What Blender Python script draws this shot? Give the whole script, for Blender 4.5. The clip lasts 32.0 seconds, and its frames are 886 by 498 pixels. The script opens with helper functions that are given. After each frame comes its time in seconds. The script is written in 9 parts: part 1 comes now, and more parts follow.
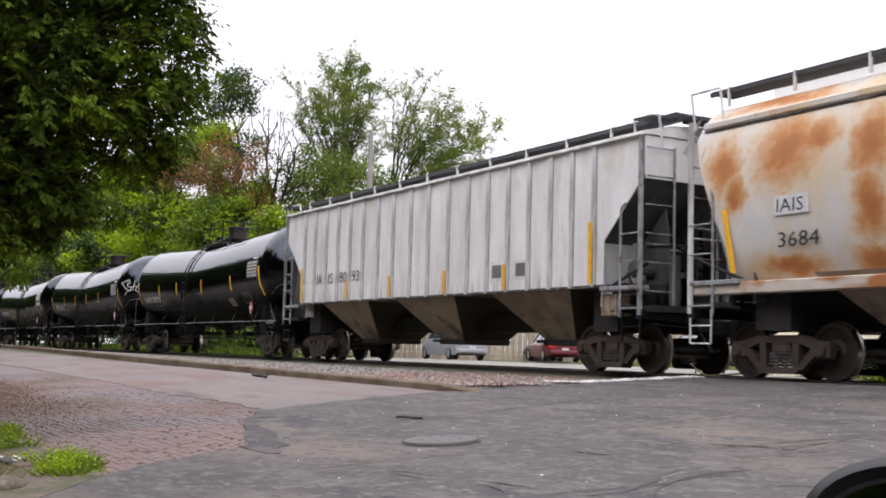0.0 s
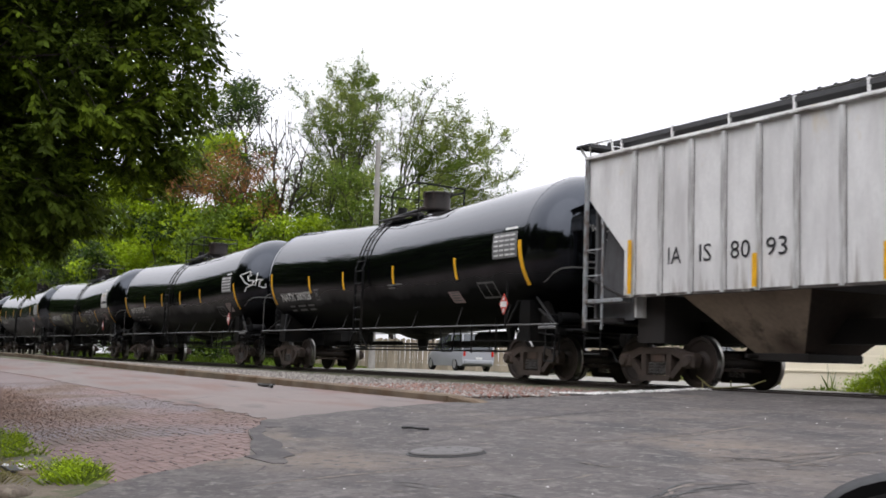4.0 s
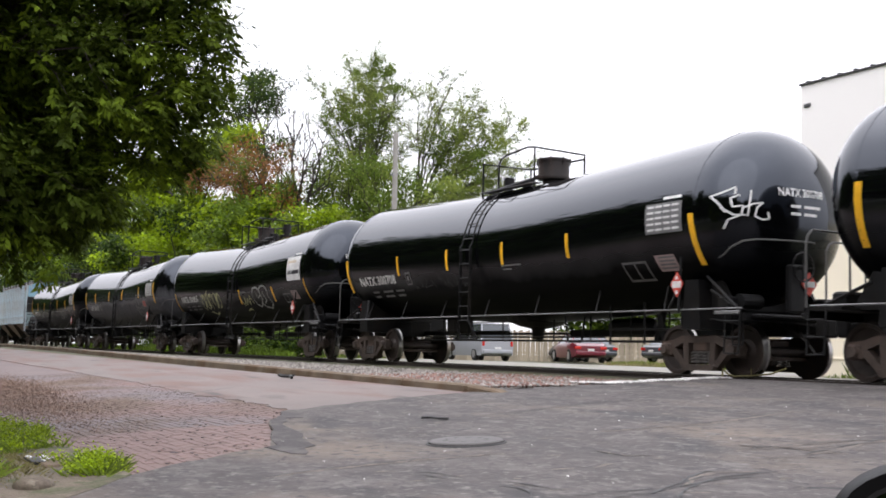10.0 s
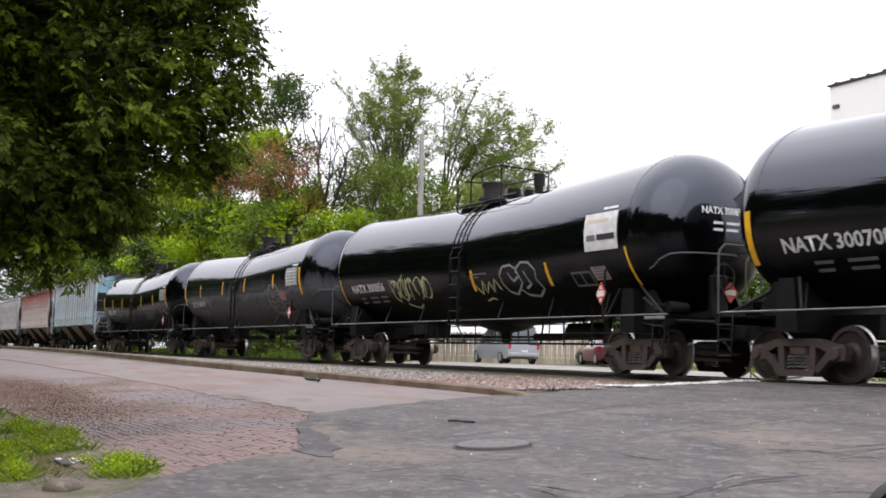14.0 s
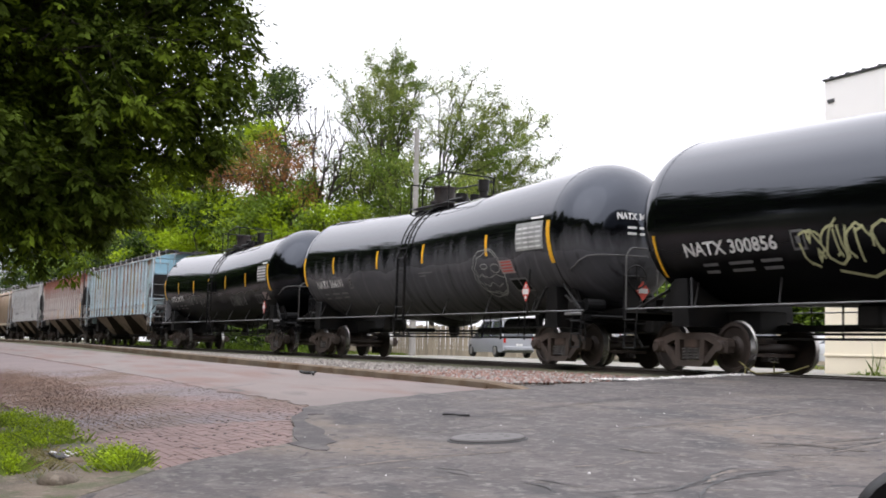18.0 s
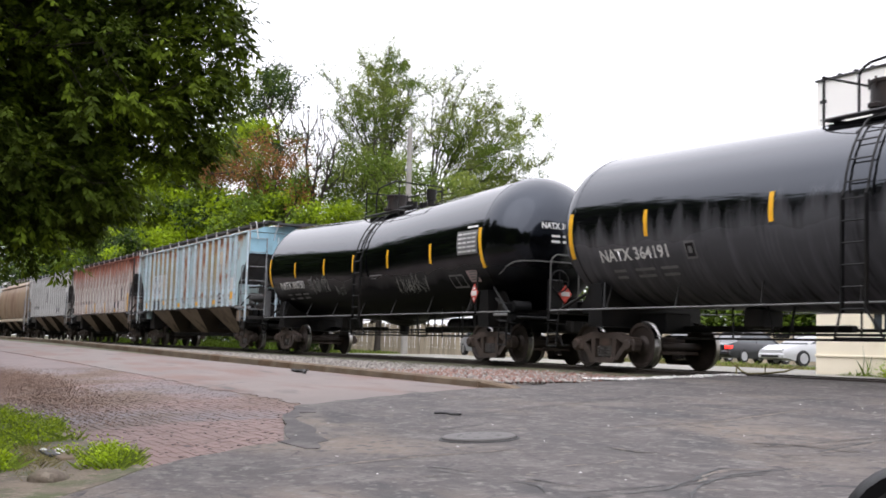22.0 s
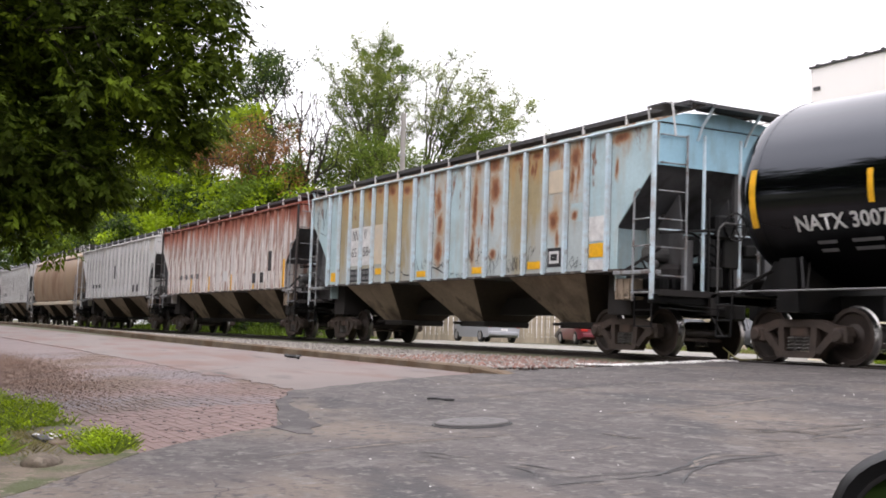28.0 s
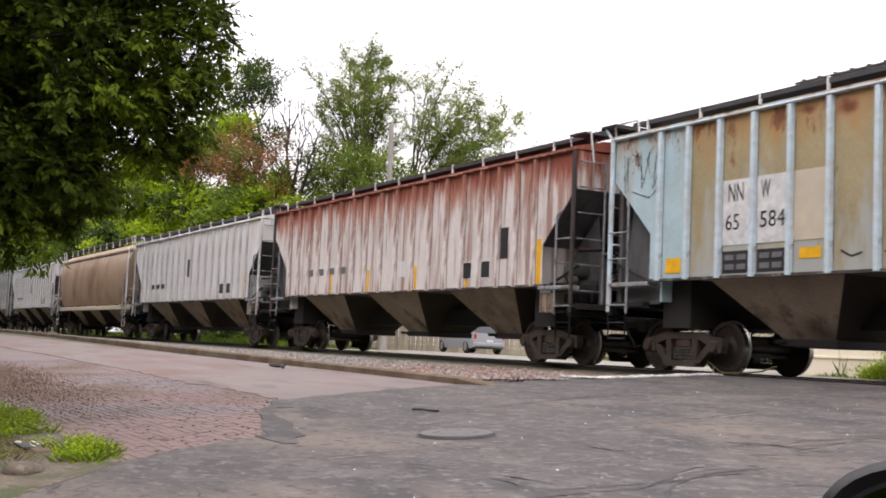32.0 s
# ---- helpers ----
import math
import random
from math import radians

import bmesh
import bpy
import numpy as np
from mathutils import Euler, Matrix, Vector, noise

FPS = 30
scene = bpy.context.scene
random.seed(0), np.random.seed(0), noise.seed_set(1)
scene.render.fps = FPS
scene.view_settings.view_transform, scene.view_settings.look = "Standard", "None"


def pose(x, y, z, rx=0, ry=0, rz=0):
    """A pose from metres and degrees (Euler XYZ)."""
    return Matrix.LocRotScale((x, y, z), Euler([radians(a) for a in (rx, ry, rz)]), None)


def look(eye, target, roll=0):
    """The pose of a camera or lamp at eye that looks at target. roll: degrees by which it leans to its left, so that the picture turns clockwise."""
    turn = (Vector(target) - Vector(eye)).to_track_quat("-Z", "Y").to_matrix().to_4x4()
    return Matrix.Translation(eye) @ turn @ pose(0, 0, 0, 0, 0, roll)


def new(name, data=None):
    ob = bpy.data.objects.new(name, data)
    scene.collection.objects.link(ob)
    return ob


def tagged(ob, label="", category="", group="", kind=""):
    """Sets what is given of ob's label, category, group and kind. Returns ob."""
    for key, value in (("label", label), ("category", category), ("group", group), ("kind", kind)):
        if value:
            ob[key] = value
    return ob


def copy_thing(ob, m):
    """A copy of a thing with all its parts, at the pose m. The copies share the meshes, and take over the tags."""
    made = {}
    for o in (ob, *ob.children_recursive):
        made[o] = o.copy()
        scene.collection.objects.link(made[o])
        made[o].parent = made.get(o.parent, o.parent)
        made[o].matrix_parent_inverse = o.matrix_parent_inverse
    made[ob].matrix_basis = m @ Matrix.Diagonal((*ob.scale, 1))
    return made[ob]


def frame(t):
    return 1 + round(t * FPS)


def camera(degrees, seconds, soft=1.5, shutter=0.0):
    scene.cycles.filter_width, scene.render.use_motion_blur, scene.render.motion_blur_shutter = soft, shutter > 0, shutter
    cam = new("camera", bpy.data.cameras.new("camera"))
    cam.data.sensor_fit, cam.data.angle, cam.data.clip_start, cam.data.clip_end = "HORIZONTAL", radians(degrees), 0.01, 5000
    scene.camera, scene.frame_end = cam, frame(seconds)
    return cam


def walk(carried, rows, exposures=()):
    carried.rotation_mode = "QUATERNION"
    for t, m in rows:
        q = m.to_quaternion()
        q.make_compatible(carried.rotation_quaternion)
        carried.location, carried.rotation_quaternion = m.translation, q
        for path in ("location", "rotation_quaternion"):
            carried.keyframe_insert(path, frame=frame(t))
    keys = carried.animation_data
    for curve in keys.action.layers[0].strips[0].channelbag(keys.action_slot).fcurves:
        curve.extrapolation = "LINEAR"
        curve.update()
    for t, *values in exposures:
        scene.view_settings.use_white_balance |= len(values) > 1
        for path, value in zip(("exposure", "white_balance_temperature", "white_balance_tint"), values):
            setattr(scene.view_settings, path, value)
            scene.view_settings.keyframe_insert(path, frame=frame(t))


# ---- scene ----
# World: x runs along the track (trains roll towards +x), y across it, z up from the rail tops.
LENS = 42.23
EYE_Y, EYE_Z = -14.952, 0.269
cam = camera(LENS, 32.0, soft=1.75, shutter=0.3)
# seconds, then heading, tilt and lean in degrees
VIEW = [
    (0.0, -60.244, 5.195, 1.572), (0.5, -60.357, 5.603, 1.742), (1.0, -60.45, 6.116, 1.722), (1.5, -60.393, 6.036, 1.831),
    (2.0, -60.407, 5.891, 1.877), (2.5, -60.387, 5.764, 1.973), (3.0, -60.392, 5.754, 1.792), (3.5, -60.52, 5.792, 1.878),
    (5.5, -60.747, 5.339, 1.765), (6.0, -60.735, 5.18, 1.785), (6.5, -60.726, 5.138, 1.738), (7.0, -60.712, 5.143, 1.734),
    (7.5, -60.815, 5.111, 1.659), (8.0, -61.021, 5.012, 1.734), (8.5, -61.103, 5.096, 1.938), (9.0, -61.159, 5.2, 1.886),
    (9.5, -61.363, 5.222, 1.759), (10.0, -61.505, 5.197, 1.568), (10.5, -61.74, 5.206, 1.683), (11.0, -62.312, 5.183, 1.614),
    (11.5, -62.745, 5.207, 1.559), (12.0, -62.917, 5.188, 1.747), (12.5, -62.979, 5.261, 1.717), (13.0, -62.864, 5.295, 1.698),
    (13.5, -62.855, 5.326, 1.655), (14.0, -62.818, 5.314, 1.561), (14.5, -62.773, 5.244, 1.633), (16.5, -62.648, 5.177, 1.729),
    (17.0, -62.619, 5.096, 1.76), (17.5, -62.618, 5.013, 1.611), (18.0, -62.563, 5.004, 1.633), (18.5, -62.542, 4.998, 1.766),
    (19.0, -62.491, 5.014, 1.825), (19.5, -62.343, 5.048, 1.924), (20.0, -62.28, 5.003, 1.68), (20.5, -62.222, 4.688, 1.741),
    (21.0, -62.204, 4.626, 1.757), (21.5, -62.192, 4.85, 1.796), (22.0, -62.185, 4.959, 1.886), (22.5, -62.133, 4.843, 1.799),
    (23.0, -62.114, 4.862, 1.893), (23.5, -62.105, 4.862, 1.871), (24.0, -62.149, 4.877, 1.826), (24.5, -62.073, 4.827, 1.901),
    (25.0, -62.046, 4.652, 2.063), (25.5, -62.017, 4.632, 2.191), (27.5, -61.925, 4.372, 2.095), (28.0, -61.826, 4.26, 1.975),
    (28.5, -61.725, 4.317, 2.084), (29.0, -61.699, 4.423, 2.051), (29.5, -61.502, 4.602, 2.247), (30.0, -61.345, 4.694, 2.441),
    (30.5, -61.241, 4.771, 2.434), (31.0, -61.203, 4.733, 2.323), (31.5, -61.173, 4.767, 2.435), (32.0, -61.164, 4.824, 2.514)
]


def view_pose(heading, tilt, lean):
    h, p = radians(heading), radians(tilt)
    eye = Vector((0.0, EYE_Y, EYE_Z))
    way = Vector((math.sin(h) * math.cos(p), math.cos(h) * math.cos(p), math.sin(p)))
    return look(eye, eye + way * 10, lean)


walk(cam, [(t, view_pose(a, b, c)) for t, a, b, c in VIEW], [(0.0, -0.2, 6500, 16), (1.0, -0.3, 6500, 14), (3.5, -0.36, 6500, 13), (5.5, -0.05, 6500, 14), (25.5, -0.05, 6500, 15), (28.0, -0.02, 6700, 17), (32.0, -0.09, 6850, 18)])

# ---- light: a bright overcast noon ----
world = bpy.data.worlds.new("overcast")
scene.world = world
world.use_nodes = True
wn, wl = world.node_tree.nodes, world.node_tree.links
wn.clear()
w_out, w_bg = wn.new("ShaderNodeOutputWorld"), wn.new("ShaderNodeBackground")
w_sky = wn.new("ShaderNodeTexSky")
w_sky.sky_type, w_sky.sun_disc = "NISHITA", False
w_sky.sun_elevation, w_sky.sun_rotation = radians(45), radians(140)
w_mix, w_hue = wn.new("ShaderNodeMix"), wn.new("ShaderNodeHueSaturation")
w_mix.data_type = "RGBA"
w_mix.inputs["Factor"].default_value = 0.88
w_hue.inputs["Saturation"].default_value = 0.35
w_noise, w_ramp, w_co = wn.new("ShaderNodeTexNoise"), wn.new("ShaderNodeValToRGB"), wn.new("ShaderNodeTexCoord")
w_noise.inputs["Scale"].default_value = 1.6
w_noise.inputs["Detail"].default_value = 4
w_ramp.color_ramp.elements[0].position, w_ramp.color_ramp.elements[1].position = 0.35, 0.62
w_ramp.color_ramp.elements[0].color = (9.2, 9.4, 9.95, 1)
w_ramp.color_ramp.elements[1].color = (10.8, 10.95, 11.5, 1)
wl.new(w_co.outputs["Generated"], w_noise.inputs["Vector"])
wl.new(w_noise.outputs["Fac"], w_ramp.inputs["Fac"])
wl.new(w_sky.outputs["Color"], w_hue.inputs["Color"])
wl.new(w_hue.outputs["Color"], w_mix.inputs[6])
wl.new(w_ramp.outputs["Color"], w_mix.inputs[7])
# an overcast sky is brightest overhead
w_sep, w_rise = wn.new("ShaderNodeSeparateXYZ"), wn.new("ShaderNodeMapRange")
wl.new(w_co.outputs["Generated"], w_sep.inputs[0])
wl.new(w_sep.outputs["Z"], w_rise.inputs["Value"])
w_rise.inputs["To Min"].default_value, w_rise.inputs["To Max"].default_value = 0.112, 0.385
wl.new(w_mix.outputs[2], w_bg.inputs["Color"])
wl.new(w_rise.outputs[0], w_bg.inputs["Strength"])
wl.new(w_bg.outputs[0], w_out.inputs[0])
sun = new("sun", bpy.data.lights.new("sun", "SUN"))
sun.data.energy, sun.data.angle, sun.data.color = 0.5, radians(60), (1.0, 0.97, 0.93)
sun.matrix_world = look((10, -45, 55), (-30, 0, 0))
scene.view_settings.exposure = 0.0


# ---- materials ----
def mat(name, color, rough=0.6, metal=0.0, coat=0.0, scale=4.0, vary=0.25, fine=60.0, bump=0.15, stain=None, stain_at=(0.5, 0.7),
        stain_scale=(1, 1, 1), spec=0.5, ior=1.45, translucent=0.0, each=0.0, rough_vary=0.15, island=False, rise=None, more=(), sheen_tint=None):
    """A surface with broad and fine variation; stain: a second colour laid in patches; each: change from piece to piece."""
    m = bpy.data.materials.new(name)
    m.use_nodes = True
    n, l = m.node_tree.nodes, m.node_tree.links
    b = n["Principled BSDF"]
    co = n.new("ShaderNodeTexCoord")
    big, small = n.new("ShaderNodeTexNoise"), n.new("ShaderNodeTexNoise")
    big.inputs["Scale"].default_value, big.inputs["Detail"].default_value = scale, 5
    small.inputs["Scale"].default_value, small.inputs["Detail"].default_value = fine, 3
    l.new(co.outputs["Object"], big.inputs["Vector"])
    l.new(co.outputs["Object"], small.inputs["Vector"])
    mixed = n.new("ShaderNodeMath")
    mixed.operation = "MULTIPLY_ADD"
    mixed.inputs[1].default_value = 0.45
    l.new(small.outputs["Fac"], mixed.inputs[0])
    l.new(big.outputs["Fac"], mixed.inputs[2])
    ramp = n.new("ShaderNodeMapRange")
    ramp.inputs["From Min"].default_value, ramp.inputs["From Max"].default_value = 0.45, 1.0
    ramp.inputs["To Min"].default_value, ramp.inputs["To Max"].default_value = 1 - vary, 1 + vary
    l.new(mixed.outputs[0], ramp.inputs["Value"])
    level = ramp.outputs[0]
    if each:
        if island:
            src = n.new("ShaderNodeNewGeometry").outputs["Random Per Island"]
        else:
            src = n.new("ShaderNodeObjectInfo").outputs["Random"]
        one = n.new("ShaderNodeMapRange")
        one.inputs["To Min"].default_value, one.inputs["To Max"].default_value = 1 - each, 1 + each
        l.new(src, one.inputs["Value"])
        mul = n.new("ShaderNodeMath")
        mul.operation = "MULTIPLY"
        l.new(level, mul.inputs[0])
        l.new(one.outputs[0], mul.inputs[1])
        level = mul.outputs[0]
    tint = n.new("ShaderNodeVectorMath")
    tint.operation = "SCALE"
    tint.inputs[0].default_value = color
    l.new(level, tint.inputs["Scale"])
    final = tint.outputs[0]
    for order, (hue, reach, stretch, climb) in enumerate((([(stain, stain_at, stain_scale, rise)] if stain else []) + list(more))):
        where, pick, mp = n.new("ShaderNodeTexNoise"), n.new("ShaderNodeMapRange"), n.new("ShaderNodeMapping")
        mp.inputs["Scale"].default_value = stretch
        mp.inputs["Location"].default_value = (3.1 + 5.3 * order, 7.7, 1.3 + 2.1 * order)
        l.new(co.outputs["Object"], mp.inputs["Vector"])
        l.new(mp.outputs[0], where.inputs["Vector"])
        where.inputs["Scale"].default_value, where.inputs["Detail"].default_value = 1.0, 7
        where.inputs["Roughness"].default_value = 0.65 if stretch[0] > 1 else 0.5
        pick.inputs["From Min"].default_value, pick.inputs["From Max"].default_value = reach
        amount = where.outputs["Fac"]
        if climb:
            sep, lift, plus = n.new("ShaderNodeSeparateXYZ"), n.new("ShaderNodeMapRange"), n.new("ShaderNodeMath")
            l.new(co.outputs["Object"], sep.inputs[0])
            l.new(sep.outputs["Z"], lift.inputs["Value"])
            lift.inputs["From Min"].default_value, lift.inputs["From Max"].default_value = climb[0], climb[1]
            lift.inputs["To Min"].default_value, lift.inputs["To Max"].default_value = -climb[2], climb[2]
            l.new(amount, plus.inputs[0])
            l.new(lift.outputs[0], plus.inputs[1])
            amount = plus.outputs[0]
        l.new(amount, pick.inputs["Value"])
        mx = n.new("ShaderNodeMix")
        mx.data_type = "RGBA"
        mx.inputs[7].default_value = (*hue, 1)
        l.new(pick.outputs[0], mx.inputs["Factor"])
        l.new(final, mx.inputs[6])
        final = mx.outputs[2]
    l.new(final, b.inputs["Base Color"])
    rr = n.new("ShaderNodeMapRange")
    rr.inputs["To Min"].default_value, rr.inputs["To Max"].default_value = max(0.03, rough - rough_vary), min(1, rough + rough_vary)
    l.new(big.outputs["Fac"], rr.inputs["Value"])
    l.new(rr.outputs[0], b.inputs["Roughness"])
    b.inputs["Metallic"].default_value = metal
    b.inputs["IOR"].default_value = ior
    b.inputs["Coat Weight"].default_value = coat
    b.inputs["Coat Roughness"].default_value = 0.08
    b.inputs["Specular IOR Level"].default_value = spec
    if sheen_tint:
        b.inputs["Specular Tint"].default_value = (*sheen_tint, 1)
    if bump:
        bp = n.new("ShaderNodeBump")
        bp.inputs["Strength"].default_value, bp.inputs["Distance"].default_value = bump, 0.02
        l.new(mixed.outputs[0], bp.inputs["Height"])
        l.new(bp.outputs[0], b.inputs["Normal"])
    if translucent:
        tr, ms = n.new("ShaderNodeBsdfTranslucent"), n.new("ShaderNodeMixShader")
        l.new(final, tr.inputs["Color"])
        ms.inputs[0].default_value = translucent
        l.new(b.outputs[0], ms.inputs[1])
        l.new(tr.outputs[0], ms.inputs[2])
        l.new(ms.outputs[0], n["Material Output"].inputs[0])
    return m


def glow(name, color, strength):
    m = bpy.data.materials.new(name)
    m.use_nodes = True
    b = m.node_tree.nodes["Principled BSDF"]
    b.inputs["Base Color"].default_value = (*color, 1)
    b.inputs["Emission Color"].default_value = (*color, 1)
    b.inputs["Emission Strength"].default_value = strength
    return m


def glass(name, color=(0.02, 0.025, 0.03)):
    m = bpy.data.materials.new(name)
    m.use_nodes = True
    b = m.node_tree.nodes["Principled BSDF"]
    b.inputs["Base Color"].default_value = (*color, 1)
    b.inputs["Roughness"].default_value = 0.04
    b.inputs["Coat Weight"].default_value = 0.5
    return m


M = {}
M["tank"] = mat("black_tank_paint", (0.0016, 0.0017, 0.002), 0.055, scale=0.45, vary=0.35, fine=1.5, bump=0.012, rough_vary=0.02, ior=1.6, sheen_tint=(0.86, 0.95, 1.1))
M["tank_dull"] = mat("weathered_black_tank_paint", (0.003, 0.0031, 0.0036), 0.08, scale=0.45, vary=0.4, fine=1.5, bump=0.012, stain=(0.07, 0.07, 0.075), stain_at=(0.36, 0.62), stain_scale=(2.4, 0.5, 0.22), rise=(3.3, 2.1, 0.34),
                     more=[((0.1, 0.1, 0.106), (0.58, 0.72), (5.0, 0.6, 0.3), (3.3, 1.9, 0.12)), ((0.009, 0.0085, 0.0085), (0.6, 0.72), (4.0, 0.6, 0.3), (3.2, 1.2, 0.1))], ior=1.6, sheen_tint=(0.86, 0.95, 1.1))


def gloss_fade(m, low, high):
    """Fades the gloss low on the shell to hold back the ground's reflection, with a ragged upper edge."""
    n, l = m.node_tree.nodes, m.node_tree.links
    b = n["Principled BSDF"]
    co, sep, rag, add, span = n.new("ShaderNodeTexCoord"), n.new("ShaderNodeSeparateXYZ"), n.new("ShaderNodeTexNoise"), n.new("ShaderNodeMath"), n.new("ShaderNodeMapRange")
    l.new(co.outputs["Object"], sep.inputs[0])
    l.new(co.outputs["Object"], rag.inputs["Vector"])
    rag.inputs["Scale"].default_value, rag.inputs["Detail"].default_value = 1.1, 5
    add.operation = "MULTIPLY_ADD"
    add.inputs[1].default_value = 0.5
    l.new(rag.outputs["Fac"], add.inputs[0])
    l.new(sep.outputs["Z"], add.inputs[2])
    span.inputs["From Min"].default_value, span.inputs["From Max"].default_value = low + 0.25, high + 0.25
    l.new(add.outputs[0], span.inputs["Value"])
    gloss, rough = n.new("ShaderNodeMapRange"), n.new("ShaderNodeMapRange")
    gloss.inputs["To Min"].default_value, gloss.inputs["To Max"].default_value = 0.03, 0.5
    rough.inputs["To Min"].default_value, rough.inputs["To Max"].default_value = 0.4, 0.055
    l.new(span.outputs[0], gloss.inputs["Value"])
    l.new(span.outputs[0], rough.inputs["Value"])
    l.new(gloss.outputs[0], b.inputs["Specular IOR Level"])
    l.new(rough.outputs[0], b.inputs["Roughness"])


# keeps the lower shells dark: less bright ground is mirrored there
gloss_fade(M["tank"], 1.9, 2.75)
gloss_fade(M["tank_dull"], 2.2, 2.8)
def blotches(m, spots, hues, wander=0.3, scale=1.8, edge=(0.6, 1.15)):
    """Rust patches at (x, z, half width, half height) on the side of a car, with ragged edges; hues run from the rim to the core."""
    n, l = m.node_tree.nodes, m.node_tree.links
    b = n["Principled BSDF"]
    co, rag, add = n.new("ShaderNodeTexCoord"), n.new("ShaderNodeTexNoise"), n.new("ShaderNodeVectorMath")
    rag.inputs["Scale"].default_value, rag.inputs["Detail"].default_value, rag.inputs["Roughness"].default_value = scale, 7, 0.62
    l.new(co.outputs["Object"], rag.inputs["Vector"])
    add.operation = "MULTIPLY_ADD"
    add.inputs[1].default_value = (wander * 2, 0, wander * 2)
    l.new(rag.outputs["Color"], add.inputs[0])
    l.new(co.outputs["Object"], add.inputs[2])
    near = None
    for x, z, rx, rz in spots:
        off, squash, size = n.new("ShaderNodeVectorMath"), n.new("ShaderNodeVectorMath"), n.new("ShaderNodeVectorMath")
        off.operation, squash.operation, size.operation = "SUBTRACT", "MULTIPLY", "LENGTH"
        off.inputs[1].default_value = (x + wander, 0, z + wander)
        squash.inputs[1].default_value = (1 / rx, 0, 1 / rz)
        l.new(add.outputs[0], off.inputs[0])
        l.new(off.outputs[0], squash.inputs[0])
        l.new(squash.outputs[0], size.inputs[0])
        if near is None:
            near = size.outputs["Value"]
        else:
            least = n.new("ShaderNodeMath")
            least.operation = "MINIMUM"
            l.new(near, least.inputs[0])
            l.new(size.outputs["Value"], least.inputs[1])
            near = least.outputs[0]
    grain = n.new("ShaderNodeTexNoise")
    grain.inputs["Scale"].default_value, grain.inputs["Detail"].default_value = 7.0, 6
    l.new(co.outputs["Object"], grain.inputs["Vector"])
    mixed = n.new("ShaderNodeMath")
    mixed.operation = "MULTIPLY_ADD"
    mixed.inputs[1].default_value = 0.5
    l.new(grain.outputs["Fac"], mixed.inputs[0])
    l.new(near, mixed.inputs[2])
    for k, (hue, strength) in enumerate(hues):
        pick, mx = n.new("ShaderNodeMapRange"), n.new("ShaderNodeMix")
        shrink = 1 - 0.34 * k
        pick.inputs["From Min"].default_value, pick.inputs["From Max"].default_value = 0.25 + edge[0] * shrink, 0.25 + edge[1] * shrink
        pick.inputs["To Min"].default_value, pick.inputs["To Max"].default_value = strength, 0.0
        l.new(mixed.outputs[0], pick.inputs["Value"])
        mx.data_type = "RGBA"
        mx.inputs[7].default_value = (*hue, 1)
        l.new(pick.outputs[0], mx.inputs["Factor"])
        l.new(b.inputs["Base Color"].links[0].from_socket, mx.inputs[6])
        l.new(mx.outputs[2], b.inputs["Base Color"])


M["black_steel"] = mat("black_painted_steel", (0.006, 0.006, 0.0063), 0.5, scale=3, vary=0.5, stain=(0.013, 0.011, 0.009), stain_at=(0.5, 0.75), spec=0.25)
M["deck"] = mat("worn_grey_walkway_steel", (0.16, 0.16, 0.165), 0.6, scale=3, vary=0.3, stain=(0.07, 0.06, 0.055), stain_at=(0.5, 0.66))
M["manway"] = mat("rusty_black_manway_steel", (0.016, 0.0125, 0.0115), 0.5, scale=3, vary=0.4, stain=(0.034, 0.02, 0.014), stain_at=(0.48, 0.66), stain_scale=(3, 3, 0.8), spec=0.3)
M["truck"] = mat("dusty_truck_steel", (0.046, 0.033, 0.026), 0.75, scale=5, vary=0.5, fine=40, stain=(0.1, 0.06, 0.042), stain_at=(0.48, 0.7))
M["wheel"] = mat("oily_wheel_steel", (0.034, 0.025, 0.021), 0.6, metal=0.2, scale=5, vary=0.4, stain=(0.09, 0.056, 0.04), stain_at=(0.55, 0.8))
M["tread"] = mat("polished_tread_steel", (0.35, 0.34, 0.33), 0.3, metal=1.0, vary=0.2)
M["spring"] = mat("grey_spring_steel", (0.083, 0.076, 0.069), 0.6, vary=0.4)
M["yellow"] = mat("yellow_reflective_tape", (0.8, 0.42, 0.015), 0.45, scale=6, vary=0.2, bump=0.0)
M["white_mark"] = mat("white_stencil_paint", (0.621, 0.621, 0.604), 0.6, scale=6, vary=0.25, bump=0.0)
M["grey_mark"] = mat("faded_stencil_paint", (0.138, 0.138, 0.138), 0.6, scale=6, vary=0.3, bump=0.0)
M["faint_mark"] = mat("dusty_smudged_chalk", (0.035, 0.035, 0.036), 0.7, scale=6, vary=0.5, bump=0.0)
M["black_mark"] = mat("black_stencil_paint", (0.021, 0.021, 0.024), 0.6, scale=6, vary=0.25, bump=0.0)
M["red_mark"] = mat("red_placard_paint", (0.5, 0.06, 0.04), 0.5, scale=8, vary=0.2, bump=0.0)
M["pink_mark"] = mat("faded_pink_sticker", (0.331, 0.248, 0.241), 0.6, scale=6, vary=0.2, bump=0.0)
M["spray_lime"] = mat("pale_lime_spray_paint", (0.44, 0.44, 0.24), 0.6, scale=3, vary=0.35, bump=0.0)
M["spray_grey"] = mat("pale_grey_spray_paint", (0.276, 0.283, 0.269), 0.6, scale=3, vary=0.35, bump=0.0)
